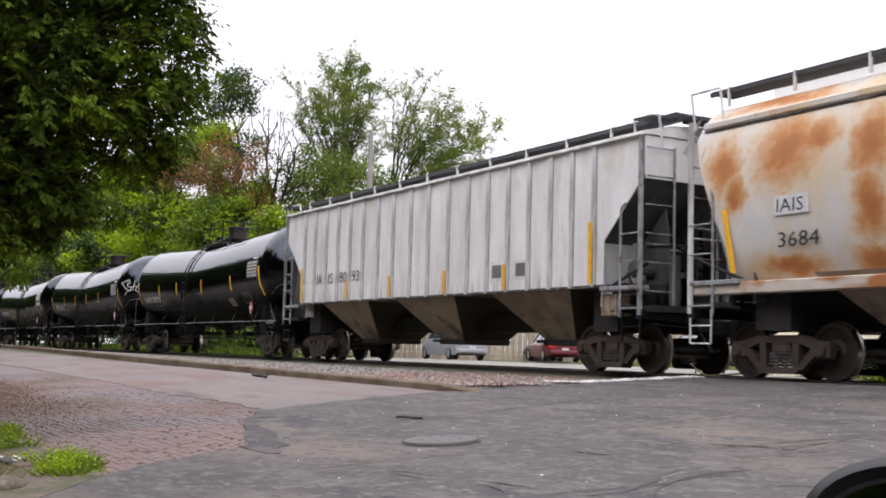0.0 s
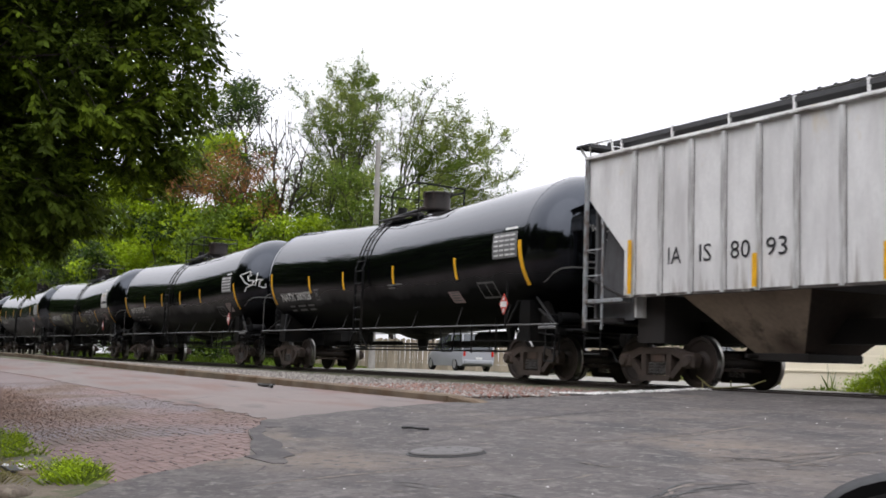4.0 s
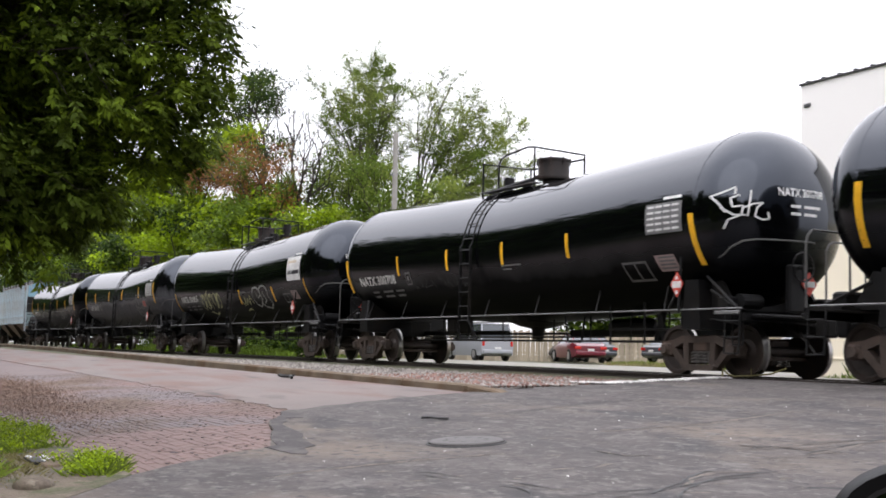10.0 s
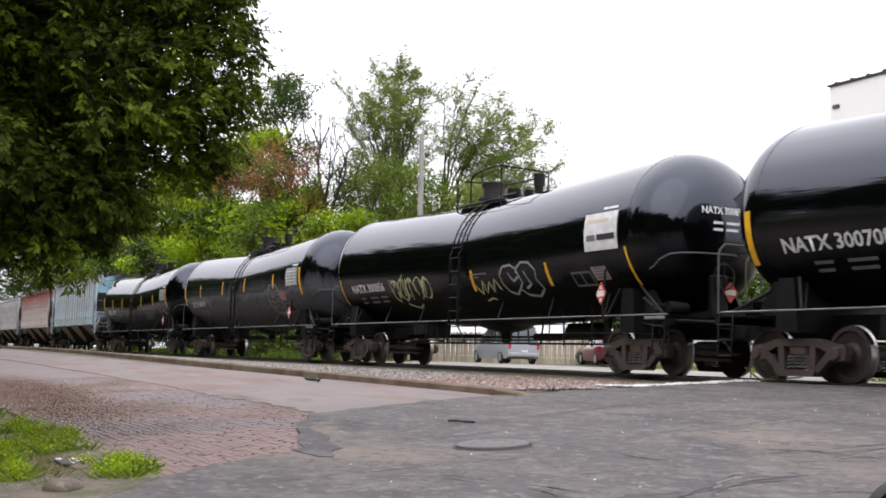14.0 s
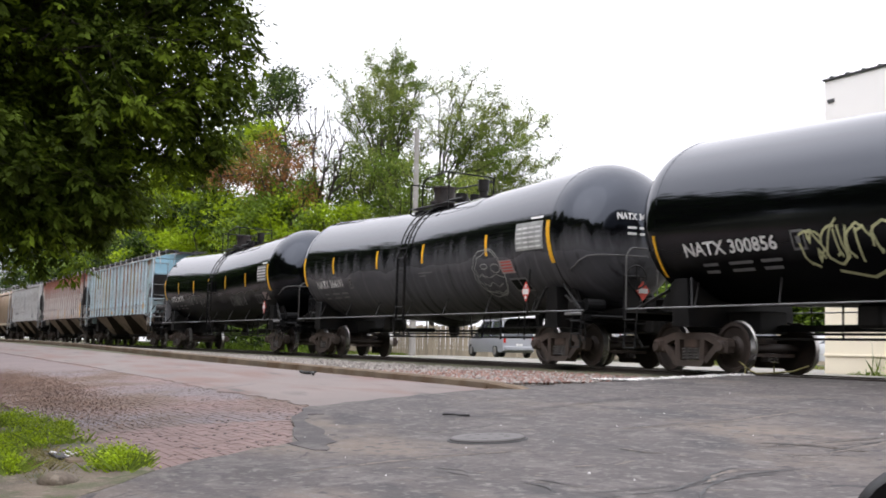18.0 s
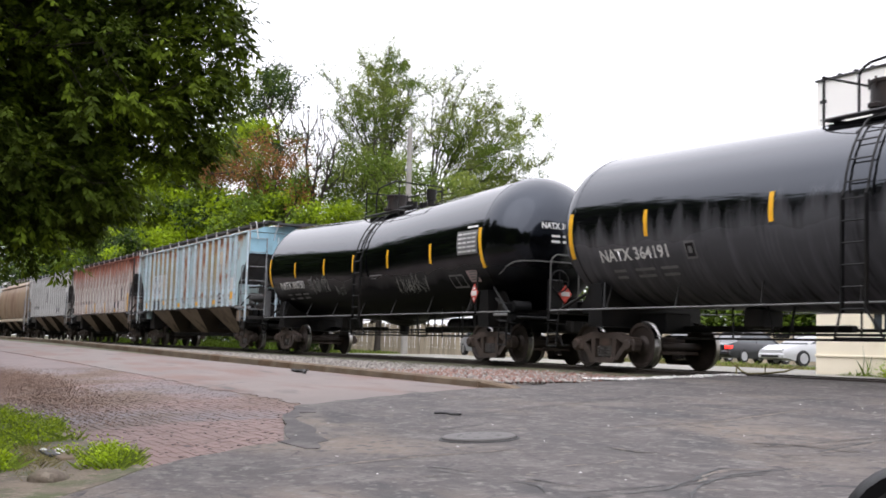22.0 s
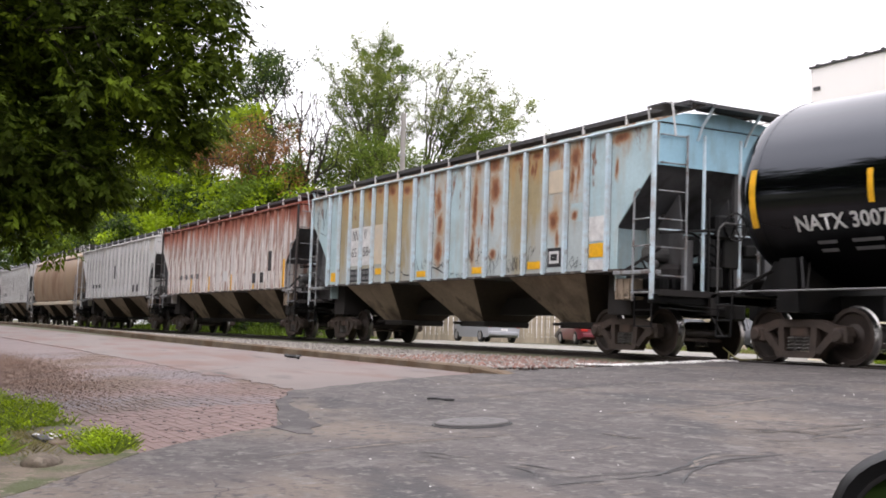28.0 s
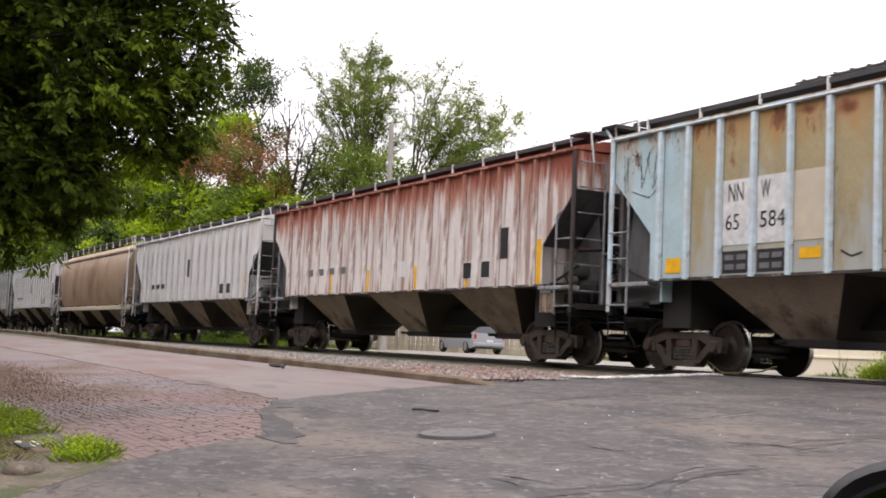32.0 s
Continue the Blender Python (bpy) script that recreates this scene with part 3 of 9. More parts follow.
# ---- mesh tools ----
class Shape:
    """Gathers vertices and faces of one mesh."""

    def __init__(self):
        self.v, self.f = [], []

    def add(self, verts, faces):
        k = len(self.v)
        self.v.extend(tuple(p) for p in verts)
        self.f.extend(tuple(i + k for i in f) for f in faces)
        return self

    def box(self, x0, x1, y0, y1, z0, z1):
        p = [(x, y, z) for z in (z0, z1) for y in (y0, y1) for x in (x0, x1)]
        return self.add(p, [(0, 2, 3, 1), (4, 5, 7, 6), (0, 1, 5, 4), (2, 6, 7, 3), (0, 4, 6, 2), (1, 3, 7, 5)])

    def bevel_box(self, x0, x1, y0, y1, z0, z1, c=0.02):
        """A box with chamfered upright and level edges."""
        ring = []
        for z, d in ((z0, c), (z0 + c, 0), (z1 - c, 0), (z1, c)):
            a, b, e, g = x0 + d, x1 - d, y0 + d, y1 - d
            ring.append([(a + c, e, z), (b - c, e, z), (b, e + c, z), (b, g - c, z), (b - c, g, z), (a + c, g, z), (a, g - c, z), (a, e + c, z)])
        return self.rings(ring, closed=True)

    def rings(self, ring, closed=True):
        """Skin over rings of equally many points, with end caps."""
        n = len(ring[0])
        verts = [p for r in ring for p in r]
        faces = [(i * n + j, i * n + (j + 1) % n, (i + 1) * n + (j + 1) % n, (i + 1) * n + j) for i in range(len(ring) - 1) for j in range(n)]
        if closed:
            faces += [tuple(range(n - 1, -1, -1)), tuple((len(ring) - 1) * n + j for j in range(n))]
        return self.add(verts, faces)

    def rod(self, a, b, r, n=6, r2=None):
        a, b = Vector(a), Vector(b)
        d = (b - a).normalized()
        u = d.orthogonal().normalized()
        w = d.cross(u)
        out = []
        for p, q in ((a, r), (b, r if r2 is None else r2)):
            out.append([p + u * (q * math.cos(k * math.tau / n)) + w * (q * math.sin(k * math.tau / n)) for k in range(n)])
        return self.rings(out)

    def pipe(self, pts, r, n=6):
        for a, b in zip(pts, pts[1:]):
            self.rod(a, b, r, n)
        return self

    def prism(self, outline, y0, y1):
        """An outline of (x, z) pushed along y."""
        return self.rings([[(x, y0, z) for x, z in outline], [(x, y1, z) for x, z in outline]])

    def lathe_y(self, profile, n=20, cx=0.0, cz=0.0):
        """A profile of (y, radius) turned about the y axis through (cx, cz)."""
        return self.rings([[(cx + r * math.cos(k * math.tau / n), y, cz + r * math.sin(k * math.tau / n)) for k in range(n)] for y, r in profile])

    def lathe_z(self, profile, n=20, cx=0.0, cy=0.0):
        return self.rings([[(cx + r * math.cos(k * math.tau / n), cy + r * math.sin(k * math.tau / n), z) for k in range(n)] for z, r in profile])

    def mesh(self, name, material, smooth=None):
        me = bpy.data.meshes.new(name)
        me.from_pydata(self.v, [], self.f)
        me.validate()
        bm = bmesh.new()
        bm.from_mesh(me)
        bmesh.ops.recalc_face_normals(bm, faces=bm.faces)
        if smooth is not None:
            for f in bm.faces:
                f.smooth = True
            for e in bm.edges:
                if len(e.link_faces) == 2 and e.calc_face_angle(0) > radians(smooth):
                    e.smooth = False
        bm.to_mesh(me)
        bm.free()
        me.materials.append(material)
        return me


def raw_mesh(name, verts, faces, material, smooth=False):
    """A large mesh straight from arrays: verts (n, 3), faces (m, k)."""
    me = bpy.data.meshes.new(name)
    k = faces.shape[1]
    me.vertices.add(len(verts))
    me.vertices.foreach_set("co", np.asarray(verts, dtype=np.float32).ravel())
    me.loops.add(faces.size)
    me.loops.foreach_set("vertex_index", np.asarray(faces, dtype=np.int32).ravel())
    me.polygons.add(len(faces))
    me.polygons.foreach_set("loop_start", np.arange(0, faces.size, k, dtype=np.int32))
    if smooth:
        me.polygons.foreach_set("use_smooth", np.ones(len(faces), dtype=bool))
    me.update(calc_edges=True)
    me.materials.append(material)
    return me


def part(name, shape, material, parent=None, label="", smooth=None):
    """One mesh object, under a thing or a part where parent is given."""
    me = shape if isinstance(shape, bpy.types.Mesh) else shape.mesh(name, material, smooth)
    ob = new(name, me)
    if parent is not None:
        ob.parent = parent
    return tagged(ob, label)


def thing(name, x, y, z, label, category, group="", kind="", turn=0):
    ob = new(name)
    ob.empty_display_size = 0.2
    ob.matrix_basis = pose(x, y, z, 0, 0, turn)
    return tagged(ob, label, category, group, kind)

# ---- ground ----
def lay(x, y):
    """Height of the street surface."""
    base = float(np.interp(y, [-15.0, -1.2, 1.2, 4.0, 8.0, 26.0, 60.0], [-0.95, -0.03, -0.03, -0.1, -0.1, 0.07, 0.15]))
    west = min(max(-16 - x, 0.0), 60.0) * 0.004
    return base + west * float(np.interp(y, [-4.0, -2.0], [1.0, 0.0]))


def kerb_y(x):
    return -5.75 + 0.03 * min(max(-16 - x, 0.0), 45.0)


def strip(name, west, east, ys, lift, material, steps, label, deep=0.12, kind="structure", category=""):
    """A paved surface between the edges west(y) and east(y), following the lay of the land, with a skirt."""
    verts, faces, n = [], [], steps + 1
    for y in ys:
        a, b = west(y), east(y)
        for k in range(n):
            x = a + (b - a) * k / steps
            verts.append((x, y, lay(x, y) + lift))
    for i in range(len(ys) - 1):
        for k in range(steps):
            p = i * n + k
            faces.append((p, p + 1, p + n + 1, p + n))
    rim = [k for k in range(n)] + [i * n + steps for i in range(1, len(ys))] + [(len(ys) - 1) * n + k for k in range(steps - 1, -1, -1)] + [i * n for i in range(len(ys) - 2, 0, -1)]
    low = len(verts)
    verts += [(verts[i][0], verts[i][1], verts[i][2] - deep) for i in rim]
    faces += [(rim[i], low + i, low + (i + 1) % len(rim), rim[(i + 1) % len(rim)]) for i in range(len(rim))]
    return tagged(part(name, Shape().add(verts, faces), material), label, category, kind=kind)


def ground_sheet():
    xs = [-2500, -1200, -600, -300, -200, -140, -110] + list(range(-100, 61, 4)) + [80, 120, 200, 400, 900, 2500]
    ys = [-2500, -900, -300, -120, -70, -45, -30, -22, -18] + [-16 + 0.8 * k for k in range(28)] + [7, 9, 12, 16, 22, 30, 45, 70, 120, 300, 900, 2500]
    verts = [(x, y, lay(x, y) - 0.07) for y in ys for x in xs]
    n = len(xs)
    faces = [(j * n + i, j * n + i + 1, (j + 1) * n + i + 1, (j + 1) * n + i) for j in range(len(ys) - 1) for i in range(n - 1)]
    tagged(part("ground", Shape().add(verts, faces), M["soil"], smooth=60), "grassy soil with bare earth between the paving", "ground", kind="structure")


ASPHALT_Y = [-40.0, -24.0, -18.0, -14.5, -13.3, -12.55, -12.0, -10.9, -10.1, -9.27, -8.2, -6.85, -5.7, -4.64, -3.6, -2.2, -1.05]
ASPHALT_W = [-5.0, -5.4, -6.2, -7.2, -8.6, -9.64, -10.1, -10.86, -13.2, -14.9, -15.35, -15.81, -15.95, -16.0, -15.86, -15.55, -15.3]


def asphalt_edge(y):
    return float(np.interp(y, ASPHALT_Y, ASPHALT_W)) + 0.06 * math.sin(9 * y) + 0.04 * math.sin(23 * y + 1)


def dense(a, b, step):
    n = max(1, round((b - a) / step))
    return [a + (b - a) * k / n for k in range(n + 1)]


ground_sheet()
strip("road", asphalt_edge, lambda y: 30.0, dense(-40.0, -14.0, 1.0) + dense(-13.8, -0.9, 0.2), 0.0, M["asphalt"], 24,
      "cracked grey asphalt of the crossing street")
strip("road", lambda y: -15.4, lambda y: 30.0, dense(-0.62, 0.62, 0.31), -0.005, M["asphalt"], 12, "asphalt between the rails of the crossing")
strip("road", lambda y: -15.2, lambda y: 30.0, dense(0.9, 4.0, 0.4), 0.0, M["asphalt"], 12, "asphalt beyond the rails of the crossing")


def overlay_edge(x):
    """Where the asphalt overlay ends on the brick street."""
    return float(np.interp(x, [-110.0, -40.0, -31.0, -24.5, -19.2, -18.3, -16.5, -14.6], [-8.85, -8.87, -8.86, -8.93, -9.15, -9.05, -9.05, -9.2])) + 0.05 * math.sin(5.3 * x) + 0.035 * math.sin(13.1 * x + 1) + 0.02 * math.sin(31 * x)


def overlay():
    xs = dense(-110.0, -40.0, 5.0)[:-1] + dense(-40.0, -24.0, 0.5)[:-1] + dense(-24.0, -14.6, 0.12)
    verts, faces, n = [], [], 9
    for x in xs:
        for k in range(n):
            y = overlay_edge(x) + (-5.7 - overlay_edge(x)) * k / (n - 1)
            u = min(x, asphalt_edge(y) + 0.02)
            verts.append((u, y, lay(u, y) - 0.004))
    for i in range(len(xs) - 1):
        faces += [(i * n + k, i * n + k + 1, (i + 1) * n + k + 1, (i + 1) * n + k) for k in range(n - 1)]
    low = len(verts)
    verts += [(v[0], v[1], v[2] - 0.05) for v in (verts[i * n] for i in range(len(xs)))]
    faces += [(i * n, (i + 1) * n, low + i + 1, low + i) for i in range(len(xs) - 1)]
    tagged(part("pavement", Shape().add(verts, faces), M["overlay"]), "worn pinkish overlay on the old brick street", kind="structure")


overlay()
strip("pavement", lambda y: -47.0 - 0.6 * (y - 3.4), lambda y: -21.85 if y > 7.4 else -18.2, [3.4, 5.0, 6.5, 7.38, 7.42, 8.0, 10.0, 12.6], 0.03, M["concrete"], 30, "pale concrete strip of the parking lot beyond the track")
strip("street_bed", lambda y: -110.0, asphalt_edge, [-12.6 + 0.2 * k for k in range(20)], -0.0165, M["joint"], 60, "dirt bed under the paving bricks")

strip("road_patch", lambda y: asphalt_edge(y) + 0.03, lambda y: asphalt_edge(y) + 0.75 + 0.35 * math.sin(4.0 * y) + 0.12 * math.sin(17 * y), dense(-11.05, -9.35, 0.085), 0.006, M["patch"], 10,
      "darker worn asphalt patch beside the brick", 0.02)


def kerb():
    xs = dense(-110.0, -16.2, 2.35)
    holder = tagged(part("kerb", Shape().box(-16.15, -16.1, kerb_y(-16), kerb_y(-16) + 0.2, -0.45, -0.24), M["kerb"]), "low stained concrete kerb along the ballast", "kerb", kind="structure")
    end = []
    for x, drop in ((-16.2, 0.0), (-15.6, 0.06), (-15.2, 0.14)):
        y, z = kerb_y(x) + (-16.2 - x) * -0.25, lay(x, kerb_y(x)) - drop
        end.append([(x, y, z - 0.15), (x, y + 0.02, z + 0.09), (x, y + 0.06, z + 0.12), (x, y + 0.24, z + 0.12), (x, y + 0.26, z + 0.09), (x, y + 0.26, z - 0.15)])
    part("kerb_stone", Shape().rings(end), M["kerb"], holder)
    for a, b in zip(xs, xs[1:]):
        s = Shape()
        ring = []
        for x in (a + 0.01, b - 0.01):
            y, z = kerb_y(x), lay(x, kerb_y(x))
            ring.append([(x, y, z - 0.15), (x, y + 0.02, z + 0.09), (x, y + 0.06, z + 0.12), (x, y + 0.24, z + 0.12), (x, y + 0.26, z + 0.09), (x, y + 0.26, z - 0.15)])
        part("kerb_stone", s.rings(ring), M["kerb"], holder)


kerb()


def track():
    holder = thing("railway_track", -40, 0, 0, "straight standard gauge track with rusty rails on dark ties", "railway track")
    prof = [(-0.07, -0.17), (0.07, -0.17), (0.07, -0.155), (0.012, -0.13), (0.012, -0.045), (0.036, -0.03), (0.036, -0.006), (0.028, 0.0),
            (-0.028, 0.0), (-0.036, -0.006), (-0.036, -0.03), (-0.012, -0.045), (-0.012, -0.13), (-0.07, -0.155)]
    for y in (-0.7525, 0.7525):
        s = Shape().rings([[(x, y + a, b - 0.002) for a, b in prof] for x in (-460.0, -40.0, 260.0)])
        part("rail", s, M["rail"], holder)
        part("rail_head", Shape().box(-460, 260, y - 0.024, y + 0.024, -0.003, 0.0006), M["tread"], holder, "polished running surface of the rail")
    me = Shape().bevel_box(-0.11, 0.11, -1.3, 1.3, -0.33, -0.172, 0.012).mesh("tie", M["tie"])
    for k in range(130):
        o = new("tie", me)
        o.parent = holder
        o.location = (22.6 - 0.55 * k, 0.02 * math.sin(k * 7.3), 0)


track()


def ballast():
    """The bed of stones beside and under the track, west of the crossing."""
    xs = dense(-200.0, -16.4, 2.2) + [-15.2]
    prof = [-5.5, -4.6, -3.6, -2.6, -1.7, -1.2, 0.0, 1.3, 2.0, 3.0, 4.0]

    def z_at(x, y):
        edge = lay(x, kerb_y(x)) + 0.08
        return float(np.interp(y, [kerb_y(x) + 0.2, -1.5, 1.5, 3.0, 4.0], [edge, -0.16, -0.16, -0.22, -0.3]))

    verts, faces, n = [], [], len(prof)
    for x in xs:
        for k, y in enumerate(prof):
            yy = kerb_y(x) + 0.25 if k == 0 else max(y, kerb_y(x) + 0.3 + 0.05 * k)
            last = x > -15.3 and yy < -1
            verts.append((asphalt_edge(yy) + 0.3 if last else min(x, asphalt_edge(yy) - 0.15), yy, lay(x, yy) - 0.06 if last else z_at(x, yy)))
    faces = [(i * n + k, i * n + k + 1, (i + 1) * n + k + 1, (i + 1) * n + k) for i in range(len(xs) - 1) for k in range(n - 1)]
    tagged(part("ballast_bed", Shape().add(verts, faces), M["ballast"]), "bed of crushed stone under the track", "ballast", kind="structure")
    rng = np.random.default_rng(5)
    base = np.array([(1, 0, 0), (-1, 0, 0), (0, 1, 0), (0, -1, 0), (0, 0, 1), (0, 0, -1)], float)
    tri = np.array([(0, 2, 4), (2, 1, 4), (1, 3, 4), (3, 0, 4), (2, 0, 5), (1, 2, 5), (3, 1, 5), (0, 3, 5)])

    def stones(name, count, x0, x1, y0, y1, size, material, label, squeeze=1.0):
        vs, fs = [], []
        for k in range(count):
            u = rng.random() ** squeeze
            x = x1 + (x0 - x1) * u
            lo = max(y0, kerb_y(x) + 0.28) if y0 < -2 else y0
            y = lo + (y1 - lo) * rng.random()
            if name == "white_gravel":
                x = asphalt_edge(y) + rng.normal() * 0.09
            elif x > asphalt_edge(y) + 0.1 and y < -0.9:
                continue
            r = size * rng.uniform(0.6, 1.5)
            sc = base * (r * rng.uniform(0.7, 1.3, (6, 1)))
            a = rng.uniform(0, 6.28)
            rot = np.array([[math.cos(a), -math.sin(a), 0], [math.sin(a), math.cos(a), 0], [0, 0, 0.75]])
            vs.append(sc @ rot.T + (x, y, (max(lay(x, y), -0.16) if name == 'white_gravel' else z_at(x, y)) + r * 0.3))
            fs.append(tri + 6 * (len(vs) - 1))
        tagged(part(name, raw_mesh(name, np.concatenate(vs), np.concatenate(fs), material), material), label, "gravel", kind="stuff")

    stones("ballast_stones", 15000, -75, -15.6, -6, -0.9, 0.032, M["stone"], "grey and tan crushed stone ballast", 1.6)
    stones("ballast_stones", 2600, -75, -15.6, 0.9, 3.6, 0.035, M["stone"], "grey crushed stone beyond the rails", 1.6)
    stones("white_gravel", 900, -15.95, -15.35, -3.7, -1.0, 0.022, M["stone_white"], "pale gravel spilled along the asphalt edge")
    stones("red_stones", 2600, -21.5, -15.7, -5.4, -1.0, 0.034, M["stone_red"], "reddish crushed stone beside the crossing")


ballast()

# ---- rolling stock ----
CACHE = {}


def kept(key, make):
    if key not in CACHE:
        CACHE[key] = make()
    return CACHE[key]


WHEEL_R = 0.457
WHEELS = []


def bolster_mesh():
    s = Shape().bevel_box(-0.2, 0.2, -1.06, 1.06, 0.42, 0.66, 0.03)
    s.lathe_z([(0.64, 0.3), (0.76, 0.28)], 14)
    s.box(-0.95, -0.7, -0.6, 0.6, 0.3, 0.36).box(0.7, 0.95, -0.6, 0.6, 0.3, 0.36)
    s.rod((-0.8, -0.62, 0.33), (0.8, -0.62, 0.33), 0.03).rod((-0.8, 0.62, 0.33), (0.8, 0.62, 0.33), 0.03)
    return s.mesh("bolster", M["truck"])


def side_frame_mesh():
    s = Shape()
    s.prism([(-1.06, 0.46), (-1.02, 0.6), (-0.72, 0.63), (-0.45, 0.71), (0.45, 0.71), (0.72, 0.63), (1.02, 0.6), (1.06, 0.46),
             (0.72, 0.47), (0.42, 0.585), (-0.42, 0.585), (-0.72, 0.47)], -0.08, 0.08)
    for g in (-1, 1):
        s.prism([(g * 0.86, 0.5), (g * 0.66, 0.5), (g * 0.3, 0.16), (g * 0.42, 0.11)], -0.07, 0.07)
        s.prism([(g * 0.27, 0.18), (g * 0.4, 0.18), (g * 0.42, 0.62), (g * 0.29, 0.62)], -0.08, 0.08)
        s.bevel_box(g * 0.889 - 0.15, g * 0.889 + 0.15, -0.11, 0.09, 0.33, 0.58, 0.03)
        s.lathe_y([(-0.17, 0.085), (-0.15, 0.1), (-0.08, 0.1)], 12, g * 0.889, 0.457)
    s.prism([(-0.46, 0.17), (-0.38, 0.09), (0.38, 0.09), (0.46, 0.17), (0.4, 0.2), (-0.4, 0.2)], -0.13, 0.13)
    return s.mesh("side_frame", M["truck"], 35)


def spring_mesh():
    s = Shape()
    for k in range(3):
        cx = -0.17 + 0.17 * k
        pts = [(cx + 0.07 * math.cos(a * 0.8), 0.07 * math.sin(a * 0.8), 0.2 + a * 0.23 / 32) for a in range(33)]
        s.pipe(pts, 0.017, 5)
    return s.mesh("spring", M["spring"], 50)


def wheelset_mesh():
    s = Shape()
    for g in (-1, 1):
        s.lathe_y([(g * 0.68, 0.30), (g * 0.68, 0.482), (g * 0.7, 0.486), (g * 0.72, 0.459), (g * 0.82, 0.453), (g * 0.822, 0.385), (g * 0.785, 0.36),
                   (g * 0.76, 0.2), (g * 0.8, 0.14), (g * 0.84, 0.13), (g * 0.84, 0.05)], 28)
    s.lathe_y([(-1.04, 0.07), (-0.85, 0.075), (-0.6, 0.085), (0.6, 0.085), (0.85, 0.075), (1.04, 0.07)], 12)
    me = s.mesh("wheelset", M["wheel"], 40)
    me.materials.append(M["tread"])
    for p in me.polygons:
        r = math.hypot(p.center.x, p.center.z)
        if r > 0.44 and 0.69 < abs(p.center.y) < 0.821:
            p.material_index = 1
    return me


def add_truck(car, x):
    truck = part("truck", kept("bolster", bolster_mesh), M["truck"], car, "dusty cast steel freight truck")
    truck.location = (x, 0, 0)
    for y in (-1.0, 1.0):
        f = part("side_frame", kept("frame", side_frame_mesh), M["truck"], truck)
        f.location = (0, y, 0)
        if y > 0:
            f.rotation_euler = (0, 0, math.pi)
        sp = part("spring", kept("spring", spring_mesh), M["spring"], truck, "grey coil springs")
        sp.location = (0, y, 0)
    for k in (-0.889, 0.889):
        w = part("wheelset", kept("wheelset", wheelset_mesh), M["wheel"], truck, "dark steel wheels on one axle")
        w.location = (k, 0, WHEEL_R)
        WHEELS.append((w, k))
    return truck


def coupler_mesh():
    s = Shape().bevel_box(8.1, 8.85, -0.09, 0.09, 0.76, 0.95, 0.02)
    s.bevel_box(8.8, 9.08, -0.17, 0.15, 0.7, 1.02, 0.04)
    s.rod((8.55, -0.25, 0.78), (8.95, -0.3, 0.42), 0.025).rod((8.95, -0.3, 0.42), (9.1, -0.28, 0.45), 0.025)
    s.rod((8.3, -1.35, 1.0), (8.8, -0.1, 0.9), 0.014)
    return s.mesh("coupler", M["black_steel"])


def add_couplers(car):
    for a in (0, math.pi):
        c = part("coupler", kept("coupler", coupler_mesh), M["black_steel"], car)
        c.rotation_euler = (0, 0, a)


def lettering(text, size, material, key):
    """Raised flat lettering as a mesh in its own plane (x to the right, y up)."""
    def make():
        cu = bpy.data.curves.new("lettering", "FONT")
        cu.body, cu.size, cu.resolution_u, cu.offset = text, size, 2, 0.022 if material == M["white_mark"] else 0.0
        tmp = bpy.data.objects.new("lettering", cu)
        me = bpy.data.meshes.new_from_object(tmp)
        bpy.data.objects.remove(tmp)
        bpy.data.curves.remove(cu)
        me.materials.clear()
        me.materials.append(material)
        return me
    return kept(("text", text, size, key), make)


def write_flat(parent, text, x, y, z, width, height, material, name="lettering"):
    """Lettering on the near side of a car, upright, stretched to width and height."""
    me = lettering(text, 1.0, material, material.name).copy()
    xs, ys = [v.co.x for v in me.vertices], [v.co.y for v in me.vertices]
    for v in me.vertices:
        v.co = (x + (v.co.x - min(xs)) / (max(xs) - min(xs)) * width, y, z + (v.co.y - min(ys)) / (max(ys) - min(ys)) * height)
    return part(name, me, material, parent)


TANK_R, TANK_Z, DIP = 1.6, 2.625, 0.033
HEAD_DEEP, HEAD_FULL = 1.12, 0.8


def axis_z(x):
    """Height of the tank axis: both halves slope down to the outlet in the middle."""
    return TANK_Z + DIP * min(abs(x), 7.5)


def on_tank(x, z, off=0.008):
    d = TANK_R + off
    c = max(min((z - axis_z(x)) / d, 0.999), -0.999)
    a = math.asin(c)
    return (x, -d * math.cos(a), axis_z(x) + d * math.sin(a))


def tank_patch(parent, name, x0, x1, z0, z1, material, off=0.008, label="", slant=0.0):
    s, n = Shape(), 6
    v = []
    for k in range(n + 1):
        z = z0 + (z1 - z0) * k / n
        v += [on_tank(x0 + slant * k / n, z, off), on_tank(x1 + slant * k / n, z, off)]
    s.add(v, [(2 * k, 2 * k + 1, 2 * k + 3, 2 * k + 2) for k in range(n)])
    return part(name, s, material, parent, label)


def tank_write(parent, text, x, z, width, height, material, off=0.014):
    me = lettering(text, 1.0, material, material.name).copy()
    xs, ys = [v.co.x for v in me.vertices], [v.co.y for v in me.vertices]
    for v in me.vertices:
        v.co = on_tank(x + (v.co.x - min(xs)) / (max(xs) - min(xs)) * width, z + (v.co.y - min(ys)) / (max(ys) - min(ys)) * height, off)
    return part("lettering", me, material, parent)


